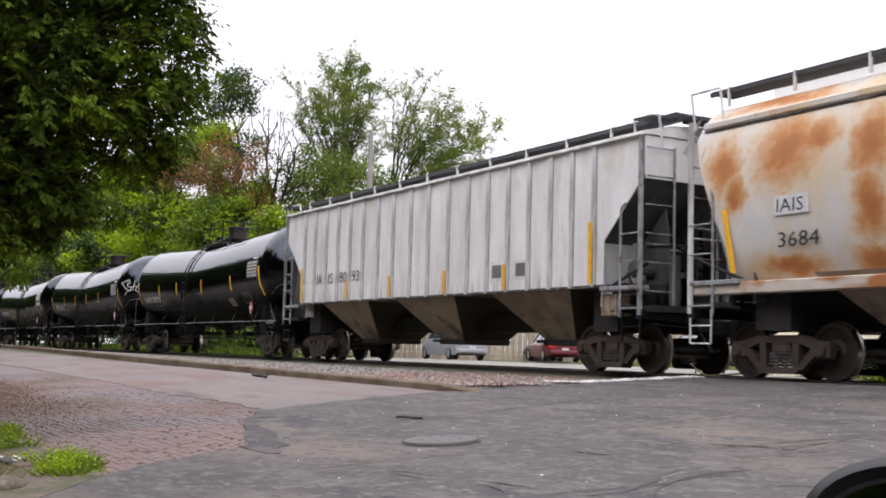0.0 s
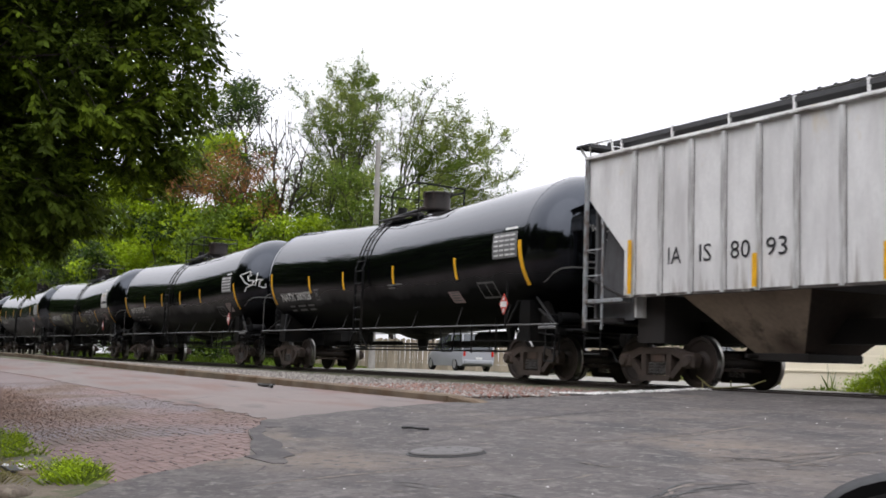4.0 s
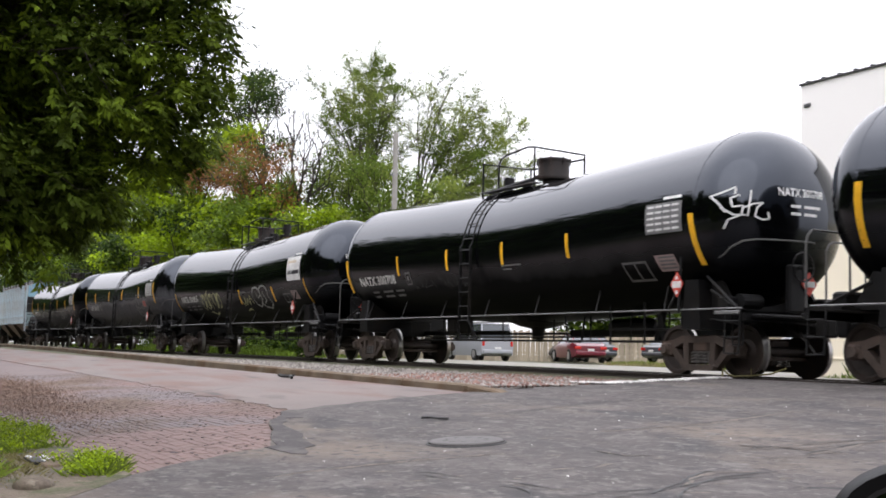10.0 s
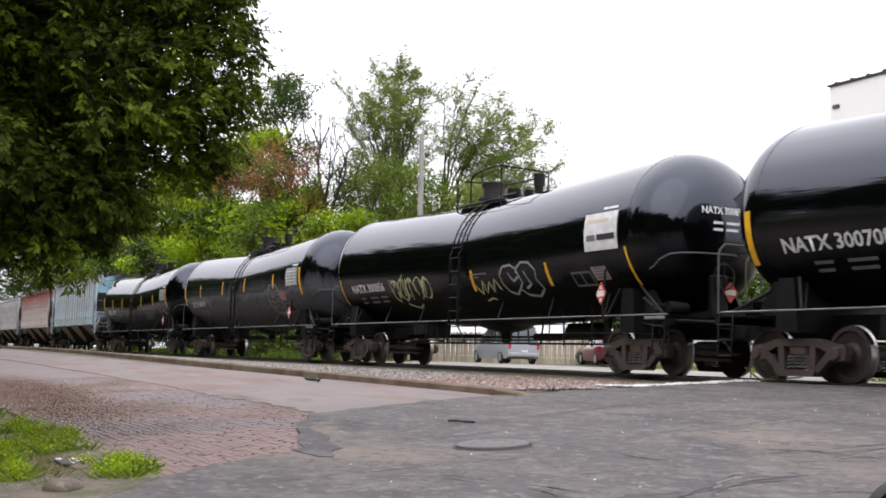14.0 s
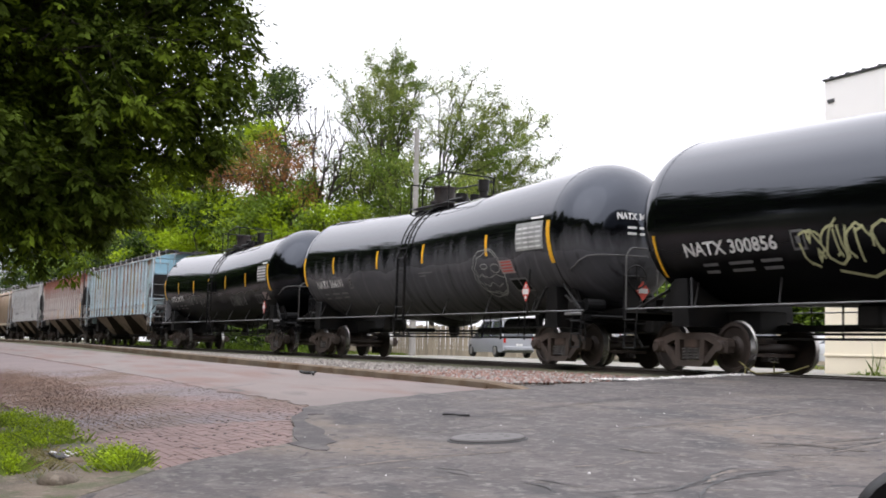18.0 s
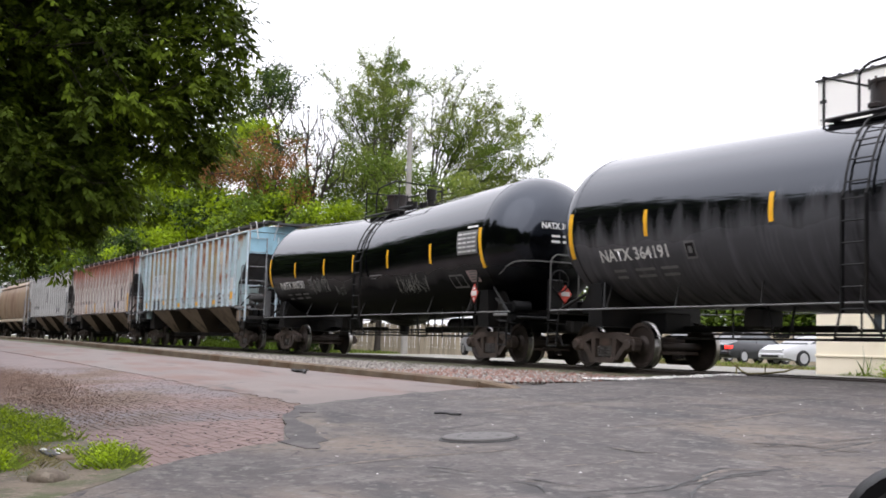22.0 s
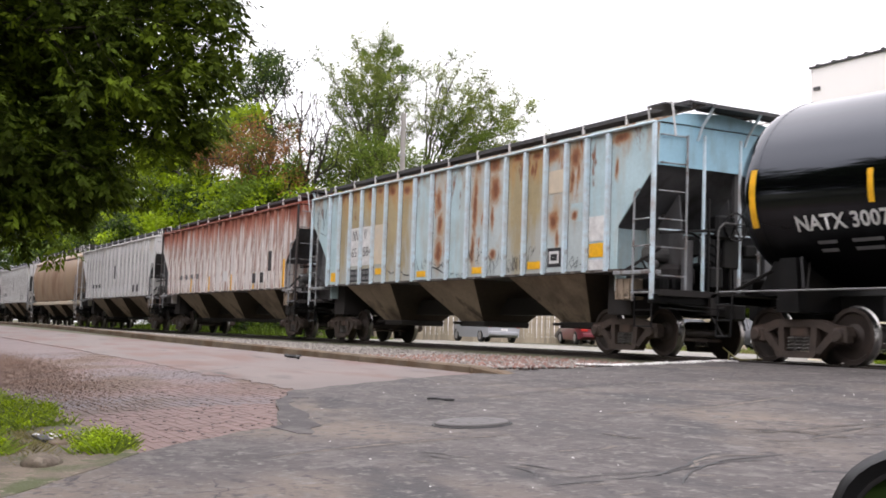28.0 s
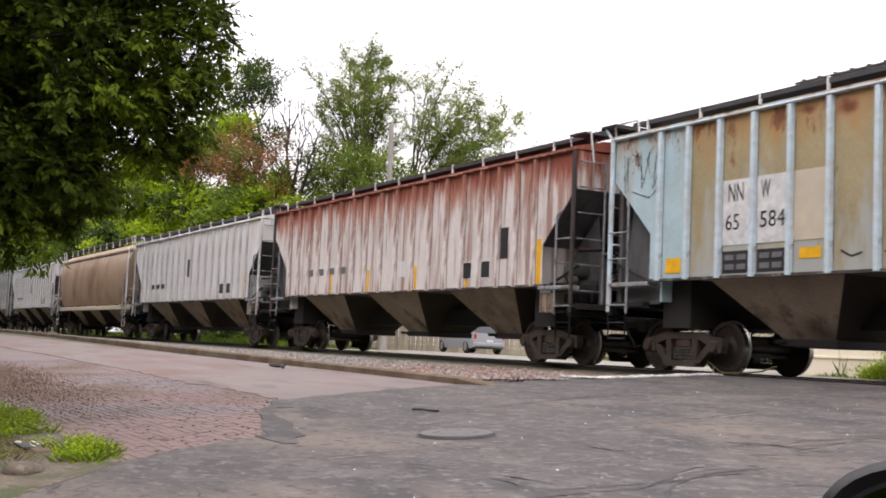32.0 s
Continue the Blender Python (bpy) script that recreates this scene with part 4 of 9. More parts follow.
def tank_scrawl(parent, strokes, material, width=0.035, name="graffiti", label="sprayed graffiti scrawl"):
    """Painted strokes: lists of (x, z) points on the near side of the tank."""
    first = None
    for pts in strokes:
        s = Shape()
        fine = []
        for (a, b), (c, d) in zip(pts, pts[1:]):
            fine += [(a + (c - a) * k / 3, b + (d - b) * k / 3) for k in range(3)]
        fine.append(pts[-1])
        v = []
        for i, (x, z) in enumerate(fine):
            p, q = fine[max(i - 1, 0)], fine[min(i + 1, len(fine) - 1)]
            dx, dz = q[0] - p[0], q[1] - p[1]
            g = math.hypot(dx, dz) or 1.0
            nx, nz = -dz / g * width / 2, dx / g * width / 2
            v += [on_tank(x + nx, z + nz, 0.012), on_tank(x - nx, z - nz, 0.012)]
        s.add(v, [(2 * k, 2 * k + 1, 2 * k + 3, 2 * k + 2) for k in range(len(fine) - 1)])
        if first:
            part("stroke", s, material, first)
        else:
            first = part(name, s, material, parent, label)
    return first


def shell_mesh(material):
    prof = []
    for k in range(13):
        a = math.pi / 2 * k / 12
        prof.append((-7.36 - HEAD_DEEP * math.cos(a), max(TANK_R * math.sin(a) ** HEAD_FULL, 0.02)))
    prof += [(x, TANK_R) for x in (-7.3, -4.6, -4.57, -1.5, -1.47, -0.25, 0.25, 1.5, 1.53, 4.6, 4.63, 7.3)]
    prof += [(-x, r) for x, r in reversed(prof[:13])]
    n = 72
    ring = [[(x, r * math.cos(k * math.tau / n), axis_z(x) + r * math.sin(k * math.tau / n)) for k in range(n)] for x, r in prof]
    return Shape().rings(ring).mesh("tank_shell", material, 40)


def head_band_mesh():
    """The weld ring where the rounded end meets the barrel."""
    n, zc = 64, axis_z(7.36)
    ring = [[(x, r * math.cos(k * math.tau / n), zc + r * math.sin(k * math.tau / n)) for k in range(n)] for x, r in ((7.34, 1.597), (7.345, 1.606), (7.37, 1.606), (7.375, 1.597))]
    return Shape().rings(ring, closed=False).mesh("head_band", M["tank"], 40)


def on_head(y, z, off=0.015):
    """A spot on the front end of the tank."""
    rr = min(math.hypot(y, z - axis_z(7.5)) / TANK_R, 0.999) ** (1 / HEAD_FULL)
    return (7.36 + off + HEAD_DEEP * math.sqrt(max(1 - rr * rr, 0)), y, z)


def underframe_mesh():
    s = Shape()
    for g in (-1, 1):
        a, b = sorted((g * 5.9, g * 8.35))
        s.bevel_box(a, b, -0.32, 0.32, 0.72, 1.12, 0.02)
        a, b = sorted((g * 6.75, g * 7.2))
        ring = []
        s.prism([(g * 6.72, 0.82), (g * 7.22, 0.82), (g * 7.15, 1.7), (g * 6.8, 1.7)], -1.28, 1.28)
        a, b = sorted((g * 7.75, g * 8.5))
        s.box(a, b, -1.45, 1.45, 1.08, 1.13)
        s.box(min(g * 8.42, g * 8.5), max(g * 8.42, g * 8.5), -1.45, 1.45, 0.95, 1.12)
        s.rod((g * 7.4, -1.2, 1.5), (g * 8.3, -1.35, 1.12), 0.03).rod((g * 6.7, -1.25, 1.7), (g * 6.5, -1.4, 1.18), 0.03)
        for k in range(3):
            s.rod((g * 8.05, -1.5, 0.4 + 0.27 * k), (g * 8.4, -1.5, 0.4 + 0.27 * k), 0.015)
        s.rod((g * 8.05, -1.5, 0.4), (g * 8.05, -1.45, 1.15), 0.018).rod((g * 8.4, -1.5, 0.4), (g * 8.4, -1.45, 1.15), 0.018)
    s.lathe_z([(1.16, 0.75), (1.05, 0.68), (0.96, 0.45), (0.9, 0.16), (0.66, 0.13), (0.64, 0.03)], 20, 0.1, 0)
    s.rod((-6, 0.3, 0.8), (6, 0.3, 0.8), 0.03).rod((-5.6, -0.3, 0.62), (5.6, -0.3, 0.62), 0.022)
    for x in (-4, -2.5, -1, 1.2, 2.6, 4, 5.2):
        s.rod((x, -0.3, 0.62), (x, -0.3, 1.3), 0.018)
    s.rod((3.9, -0.75, 0.6), (6.1, -0.75, 0.6), 0.02).rod((3.9, -0.75, 0.84), (6.1, -0.75, 0.84), 0.02)
    for x in (3.9, 5.0, 6.1):
        s.rod((x, -0.75, 0.55), (x, -0.75, 1.4), 0.022)
    s.rod((-4.6, -0.5, 0.7), (3.4, -0.5, 0.7), 0.022)
    s.bevel_box(1.2, 6.1, 0.12, 0.3, 0.72, 0.88, 0.02).bevel_box(-5.9, -1.6, 0.12, 0.3, 0.76, 0.88, 0.02)
    s.pipe([(2.0, -0.55, 1.15), (2.12, -0.55, 0.6), (2.62, -0.55, 0.6), (2.74, -0.55, 1.15)], 0.024, 5).pipe([(-2.9, -0.5, 1.2), (-2.75, -0.5, 0.66), (-2.4, -0.5, 0.66), (-2.25, -0.5, 1.2)], 0.02, 5)
    return s.mesh("underframe", M["black_steel"])


def handrail_mesh():
    return Shape().rod((-8.4, -1.42, 1.16), (8.4, -1.42, 1.16), 0.015).mesh("handrail", M["galv"])


def bracket_mesh():
    return Shape().rod((0, -1.42, 1.16), (-0.25, -1.12, 1.62), 0.018).mesh("rail_bracket", M["black_steel"])


def end_rail_mesh():
    """The low grab rail that hugs the tank end."""
    bar = [on_head(y, z, off) for y, z, off in ((-1.3, 2.05, 0.0), (-1.3, 2.1, 0.07), (-1.28, 2.22, 0.08), (-1.18, 2.32, 0.08), (-1.0, 2.35, 0.08), (-0.65, 2.35, 0.08), (-0.3, 2.35, 0.08), (0.1, 2.35, 0.08), (0.2, 2.35, 0.0))]
    return Shape().pipe(bar, 0.016).mesh("end_rail", M["reservoir"])


def end_grab_mesh():
    return Shape().pipe([(8.62, 0.3, 1.06), (8.62, 0.3, 2.2), (8.61, 0.38, 2.33), (8.6, 0.5, 2.38), (8.56, 1.2, 2.38), (8.55, 1.32, 2.28), (8.55, 1.35, 2.15), (8.55, 1.35, 1.06)], 0.018).mesh("end_rail", M["reservoir"])


def side_ladder_mesh():
    """The ladder up the tank's side, standing at x = 0."""
    s, y = Shape(), -(TANK_R + 0.1)
    for dx in (-0.23, 0.23):
        pts = [(dx, y, 0.98), (dx, y, 2.75)]
        for k in range(9):
            a = radians(8 + 9.5 * k)
            pts.append((dx - 0.009 * k * k, -(TANK_R + 0.06) * math.cos(a), TANK_Z + (TANK_R + 0.06) * math.sin(a)))
        s.pipe(pts, 0.02, 5)
        s.box(dx - 0.02, dx + 0.02, y - 0.01, y + 0.05, 1.0, 2.75)
    for k in range(6):
        z = 1.05 + 0.33 * k
        s.rod((-0.23, y, z), (0.23, y, z), 0.014, 5)
    for k in range(6):
        a, q = radians(12 + 13 * k), 0.009 * (1.35 * k) ** 2
        s.rod((-0.23 - q, -(TANK_R + 0.06) * math.cos(a), TANK_Z + (TANK_R + 0.06) * math.sin(a)), (0.23 - q, -(TANK_R + 0.06) * math.cos(a), TANK_Z + (TANK_R + 0.06) * math.sin(a)), 0.013, 5)
    s.rod((-0.23, y, 1.05), (-0.45, y + 0.1, 0.6), 0.02).rod((0.23, y, 1.05), (0.5, y + 0.1, 0.6), 0.02).rod((-0.42, y + 0.1, 0.62), (0.48, y + 0.1, 0.62), 0.015)
    return s.mesh("side_ladder", M["black_steel"])


def add_platform(car):
    deck = kept("deck", lambda: Shape().box(-1.5, 0.9, -0.72, -0.5, 4.235, 4.255).box(-1.5, 0.9, 0.5, 0.72, 4.235, 4.255).box(-1.5, -1.3, -0.5, 0.5, 4.235, 4.255).mesh("platform", M["deck"]))
    deck = part("platform", deck, M["deck"], car, "narrow grey walkway round the manway")
    for k, (x, y, z) in enumerate(((-1.44, -0.7, 4.98), (-1.44, 0.7, 4.98), (0.87, -0.7, 5.06), (0.87, 0.7, 5.02))):
        part("rail_post", kept(("post", k), lambda: Shape().rod((x, y, 3.98), (x, y, z), 0.024).mesh("rail_post", M["black_steel"])), M["black_steel"], deck)
    a = [(-0.7, -0.7, 4.24), (-0.7, -0.7, 4.86), (-0.6, -0.7, 4.97), (-0.45, -0.7, 5.02), (0.55, -0.7, 5.1), (0.87, -0.7, 5.06), (0.87, 0.7, 5.02)]
    b = [(-1.44, -0.7, 4.96), (-1.44, 0.7, 4.96), (0.87, 0.7, 4.92)]
    for k, pts in enumerate((a, b)):
        part("platform_rail", kept(("prail", k), lambda: Shape().pipe(pts, 0.024).mesh("platform_rail", M["black_steel"])), M["black_steel"], deck)


def dome_mesh(x, w):
    s = Shape().lathe_z([(3.95, 0.34), (4.22, 0.34), (4.24, 0.26), (4.36, 0.26), (4.38, w), (4.42, w + 0.012), (4.46, w), (4.8, w), (4.81, w + 0.015), (4.86, w + 0.015), (4.88, w - 0.02), (4.89, 0.05)], 28, x, 0)
    s.bevel_box(x - 0.1, x + 0.1, -w - 0.12, -w + 0.02, 4.36, 4.46, 0.02)
    for k in range(8):
        a = k * math.tau / 8
        s.rod((x + (w + 0.02) * math.cos(a), (w + 0.02) * math.sin(a), 4.72), (x + (w + 0.02) * math.cos(a), (w + 0.02) * math.sin(a), 4.9), 0.018, 5)
    return s.mesh("manway", M["manway"], 40)


def valve_mesh(kind):
    s = Shape()
    spots = ((-1.1, -0.15, 0.1, 0.42), (-0.75, 0.2, 0.08, 0.3), (-0.4, -0.1, 0.1, 0.26)) if kind == 1 else ((1.55, 0.0, 0.11, 0.62), (0.25, 0.1, 0.12, 0.3), (0.6, -0.15, 0.13, 0.34), (0.9, 0.1, 0.1, 0.3))
    for x, y, r, h in spots:
        s.lathe_z([(4.0, r), (4.2 + h * 0.5, r), (4.21 + h * 0.5, r * 1.35), (4.2 + h, r * 1.35), (4.22 + h, 0.02)], 12, x, y)
    s.rod((-1.3, -0.35, 4.32), (0.3, -0.35, 4.4), 0.06) if kind == 1 else s.rod((0.1, -0.3, 4.36), (1.0, -0.3, 4.36), 0.06)
    return s.mesh("valve", M["black_steel"], 40)


def skid_mesh():
    """The raised saddle plate under the fittings on top of the tank."""
    ring = []
    for x in (-1.5, 1.9):
        ring.append([(x, TANK_R * 1.004 * math.sin(radians(a)), TANK_Z + 0.02 + (TANK_R + (0.05 if -24 < a < 24 else 0.006)) * math.cos(radians(a))) for a in (-27, -22, -11, 0, 11, 22, 27)])
    return Shape().rings(ring, closed=False).mesh("saddle_plate", M["tank"])


def tank_car(x, label, mark, shell, o):
    """One tank car; o holds where its ladder, stripes, boards and placards sit."""
    car = thing("tank_car", x, 0, 0, label, "tank car", "freight cars of the train")
    part("tank_shell", kept(("shell", shell), lambda: shell_mesh(M[shell])), M[shell], car, "glossy black tank with rounded ends")
    for a in (0, math.pi):
        part("head_band", kept("head_band", head_band_mesh), M["tank"], car).rotation_euler = (0, 0, a)
    part("underframe", kept("under", underframe_mesh), M["black_steel"], car)
    for a in (0, math.pi):
        part("handrail", kept("handrail", handrail_mesh), M["galv"], car, "thin grey grab rail along the sill").rotation_euler = (0, 0, a)
        for k in (-6.4, -4.3, -2.1, 0, 2.1, 4.3, 6.4):
            br = part("rail_bracket", kept("bracket", bracket_mesh), M["black_steel"], car)
            br.rotation_euler, br.location = (0, 0, a), (k, 0, 0)
        part("end_rail", kept("end_rail", end_rail_mesh), M["reservoir"], car).rotation_euler = (0, 0, a)
        part("end_rail", kept("end_grab", end_grab_mesh), M["reservoir"], car).rotation_euler = (0, 0, a)
    part("side_ladder", kept("side_ladder", side_ladder_mesh), M["black_steel"], car).location = (o["ladder"], 0, 0)
    kind = o["fittings"]
    add_platform(car)
    part("saddle_plate", kept("skid", skid_mesh), M["tank"], car)
    part("manway", kept(("dome", kind), lambda: dome_mesh(0.62 if kind == 1 else -0.7, 0.37 if kind == 1 else 0.3)), M["manway"], car, "black drum-shaped manway cover")
    part("valve", kept(("valve", kind), lambda: valve_mesh(kind)), M["black_steel"], car)
    for g in (-1, 1):
        add_truck(car, g * 6.95)
    add_couplers(car)
    half = 0.035 if o.get("white") else 0.07
    for k in o.get("ends", (-7.5, 7.3)):
        tank_patch(car, "stripe", k - half, k + half, *o.get("end", (2.2, 3.12)), M["yellow"], label="yellow reflective stripe", slant=-0.06 if k > 0 else 0.06)
    for k in o["stripes"]:
        tank_patch(car, "stripe", k - 0.055, k + 0.055, o["low"], o["low"] + 0.5, M["yellow"], label="yellow reflective stripe")
    a, b, c, d = o["board"]
    board = tank_patch(car, "sign_board", a, b, c, d, M["white_mark" if o.get("white") else "spray_grey" if o.get("fresh") else "grey_mark"], 0.02, "pale stencilled data board")
    if o.get("white"):
        tank_patch(board, "text_bar", a + 0.45, b - 0.08, c + 0.2, c + 0.32, M["black_mark"], 0.026)
        tank_patch(board, "text_bar", a + 0.1, a + 0.4, c + 0.2, c + 0.32, M["grey_mark"], 0.026)
        tank_patch(board, "text_bar", a + 0.1, b - 0.3, d - 0.2, d - 0.12, M["cream_mark"], 0.026)
    else:
        w = (b - a - 0.1) / 4
        for r in range(5):
            for q in range(4):
                tank_patch(board, "text_bar", a + 0.06 + w * q, a + 0.02 + w * (q + 1), c + 0.05 + 0.105 * r, c + 0.09 + 0.105 * r, M["white_mark"], 0.026)
    tank_patch(car, "stencil", b - 0.55, b - 0.05, d + 0.06, d + 0.11, M["white_mark"])
    tank_write(car, mark, *o.get("mark", (-6.65, 2.06, 2.36)), 0.245, M["white_mark"])
    for p, q in ((-6.3, -5.9), (-5.6, -5.0), (-4.8, -4.3)):
        tank_patch(car, "text_bar", p, q, 1.88, 1.93, M["grey_mark"])
        tank_patch(car, "text_bar", p, q - 0.05, 1.76, 1.81, M["grey_mark"])
    frame = tank_patch(car, "emblem", -3.95, -3.65, 2.02, 2.34, M["grey_mark"], 0.008, "small outlined square")
    tank_patch(frame, "emblem_field", -3.915, -3.685, 2.06, 2.3, M["tank"], 0.011)
    tank_patch(frame, "emblem_letter", -3.85, -3.75, 2.12, 2.24, M["grey_mark"], 0.014)
    e, f, g, h = o["box"]
    frame = tank_patch(car, "data_box", e, f, g, h, M["grey_mark"], 0.008, "outlined stencil box", slant=-0.06)
    m = (e + f) / 2
    tank_patch(frame, "data_field", e + 0.04, m - 0.02, g + 0.04, h - 0.04, M["tank"], 0.011, slant=-0.06)
    tank_patch(frame, "data_field", m + 0.02, f - 0.04, g + 0.04, h - 0.04, M["tank"], 0.011, slant=-0.06)
    e, f, g, h = o["sticker"]
    st = tank_patch(car, "sticker", e, f, g, h, M["pink_mark"], 0.008, "faded pink warning sticker", slant=-0.06)
    for k in range(4):
        tank_patch(st, "text_bar", e + 0.05, f - 0.08, g + 0.04 + (h - g) * 0.22 * k, g + 0.07 + (h - g) * 0.22 * k, M["red_mark"] if o.get("fresh") else M["grey_mark"], 0.012)
    tank_patch(car, "stencil", 0.9, 1.7, 2.24, 2.27, M["grey_mark"])
    tank_patch(car, "stencil", 0.95, 1.3, 2.16, 2.19, M["grey_mark"])
    px = o["placard"]
    hanger = part("placard_holder", Shape().rod((px, -1.55, 1.1), (px, -1.5, 2.1), 0.025), M["black_steel"], car)
    y = -1.6
    placard = part("placard", Shape().prism([(px - 0.17, 1.6), (px, 1.83), (px + 0.17, 1.6), (px, 1.37)], y, y + 0.015), M["red_mark"], car, "diamond placard in red and white")
    part("placard_band", Shape().prism([(px - 0.12, 1.54), (px + 0.12, 1.54), (px + 0.12, 1.66), (px - 0.12, 1.66)], y - 0.006, y), M["white_mark"], placard)
    part("placard_flame", Shape().prism([(px - 0.045, 1.69), (px, 1.77), (px + 0.045, 1.69)], y - 0.006, y), M["white_mark"], placard)
    part("placard_digit", Shape().prism([(px - 0.03, 1.43), (px + 0.03, 1.43), (px + 0.03, 1.5), (px - 0.03, 1.5)], y - 0.006, y), M["white_mark"], placard)
    front = part("placard", kept("head_placard", lambda: Shape().add([(8.53, y, z) for y, z in ((-0.18, 1.62), (0.0, 1.83), (0.18, 1.62), (0.0, 1.41))] + [(8.515, y, z) for y, z in ((-0.18, 1.62), (0.0, 1.83), (0.18, 1.62), (0.0, 1.41))],
                                                              [(0, 3, 2, 1), (4, 5, 6, 7), (0, 1, 5, 4), (1, 2, 6, 5), (2, 3, 7, 6), (3, 0, 4, 7)]).mesh("placard", M["red_mark"])), M["red_mark"], car, "diamond placard in red and white")
    part("placard_band", kept("head_band_mark", lambda: Shape().box(8.53, 8.536, -0.12, 0.12, 1.57, 1.67).mesh("placard_band", M["white_mark"])), M["white_mark"], front)
    for name, make in UNDER_GEAR:
        part(name, kept(("under_gear", name), lambda: make().mesh(name, M["black_steel"])), M["black_steel"], car)
    for a in (0, math.pi):
        for k, (name, make) in enumerate(BRAKE_GEAR):
            part(name, kept(("brake_gear", k), lambda: make().mesh(name, M["black_steel"])), M["black_steel"], car).rotation_euler = (0, 0, a)
        part("sill_light", kept("sill_light", lambda: Shape().bevel_box(7.8, 8.4, -1.5, -1.44, 1.06, 1.12, 0.01).mesh("sill_light", M["galv"])), M["galv"], car, "pale grey sill edge").rotation_euler = (0, 0, a)
    return car


UNDER_GEAR = [
    ("air_reservoir", lambda: Shape().rings([[(x, 0.05 + r * math.cos(k * math.tau / 14), 0.92 + r * math.sin(k * math.tau / 14)) for k in range(14)] for x, r in ((2.9, 0.05), (2.95, 0.15), (3.05, 0.19), (4.2, 0.19), (4.3, 0.15), (4.35, 0.05))])),
    ("brake_lever", lambda: Shape().prism([(4.6, 0.62), (4.75, 0.62), (4.95, 1.2), (4.8, 1.2)], -0.2, -0.14).prism([(5.2, 0.62), (5.35, 0.62), (5.2, 1.15), (5.05, 1.15)], -0.5, -0.44)),
    ("control_valve", lambda: Shape().bevel_box(-3.6, -3.1, -0.45, 0.1, 0.8, 1.2, 0.05).rod((-3.35, -0.2, 1.15), (-3.35, -0.2, 1.5), 0.05, 6)),
]
BRAKE_GEAR = [
    ("brake_stand", lambda: Shape().bevel_box(8.36, 8.5, -0.42, -0.02, 1.12, 1.95, 0.03).rod((8.38, -0.22, 1.9), (8.6, -0.22, 1.9), 0.03, 6)),
    ("brake_wheel", lambda: Shape().pipe([(8.6, -0.22 + 0.25 * math.cos(k * math.tau / 14), 1.9 + 0.25 * math.sin(k * math.tau / 14)) for k in range(15)], 0.018, 5).rod((8.6, -0.47, 1.9), (8.6, 0.03, 1.9), 0.014, 4).rod((8.6, -0.22, 1.65), (8.6, -0.22, 2.15), 0.014, 4)),
    ("crossover_step", lambda: Shape().bevel_box(8.42, 8.72, -1.3, 1.3, 1.0, 1.06, 0.015)),
    ("saddle_web", lambda: Shape().prism([(7.25, 1.1), (7.9, 1.1), (7.32, 1.95), (7.25, 1.95)], -1.05, -0.98)),
    ("saddle_web", lambda: Shape().prism([(7.25, 1.1), (7.9, 1.1), (7.32, 1.95), (7.25, 1.95)], 0.98, 1.05)),
    ("brake_cylinder", lambda: Shape().lathe_y([(-1.1, 0.02), (-1.1, 0.13), (-0.65, 0.13), (-0.65, 0.02)], 12, 8.0, 1.3)),
    ("valve_box", lambda: Shape().bevel_box(7.65, 7.95, -1.3, -0.9, 1.15, 1.38, 0.03)),
    ("tool_box", lambda: Shape().bevel_box(8.1, 8.38, 0.5, 1.0, 1.14, 1.4, 0.04)),
    ("brace", lambda: Shape().rod((7.3, -1.2, 1.75), (8.2, -1.35, 1.18), 0.028, 6)),
    ("sill_step", lambda: Shape().pipe([(8.3, -1.3, 1.05), (8.3, -1.3, 0.55), (8.05, -1.3, 0.55), (8.05, -1.3, 1.05)], 0.018, 5)),
    ("air_hose", lambda: Shape().pipe([(7.6, -0.5, 1.2), (8.0, -0.45, 1.05), (8.5, -0.35, 0.8), (8.8, -0.3, 0.6)], 0.022, 5)),
    ("brake_pipe", lambda: Shape().pipe([(6.6, -1.1, 0.95), (7.3, -1.05, 1.0), (7.9, -0.9, 0.9)], 0.02, 5)),
]


def head_mark(car, text):
    """Small white lettering high on the front end of the tank."""
    me = lettering(text, 1.0, M["white_mark"], "head").copy()
    xs, ys = [v.co.x for v in me.vertices], [v.co.y for v in me.vertices]
    out = []
    for v in me.vertices:
        y = -0.62 + (v.co.x - min(xs)) / (max(xs) - min(xs)) * 1.0
        z = 3.12 + (v.co.y - min(ys)) / (max(ys) - min(ys)) * 0.15
        v.co = on_head(y, z, 0.02)
    part("lettering", me, M["white_mark"], car)
    s = Shape()
    for k, (a, b) in enumerate(((-0.38, -0.16), (-0.08, 0.3), (-0.38, -0.16), (-0.08, 0.22))):
        z = 2.93 - 0.13 * (k // 2)
        v = []
        for i in range(5):
            y = a + (b - a) * i / 4
            for zz in (z, z + 0.05):
                v.append(on_head(y, zz))
        s.add(v, [(2 * i, 2 * i + 1, 2 * i + 3, 2 * i + 2) for i in range(4)])
    part("text_bar", s, M["white_mark"], car)


# ---- covered hoppers ----
POSTS = [-7.05, -6.3, -5.5, -4.7, -3.9, -3.1, -2.2, -1.35, -0.4, 0.5, 1.45, 2.35, 3.2, 4.02, 4.82, 5.6, 6.33, 7.05]
EAVE, SILL, HALF = 4.34, 1.64, 8.52


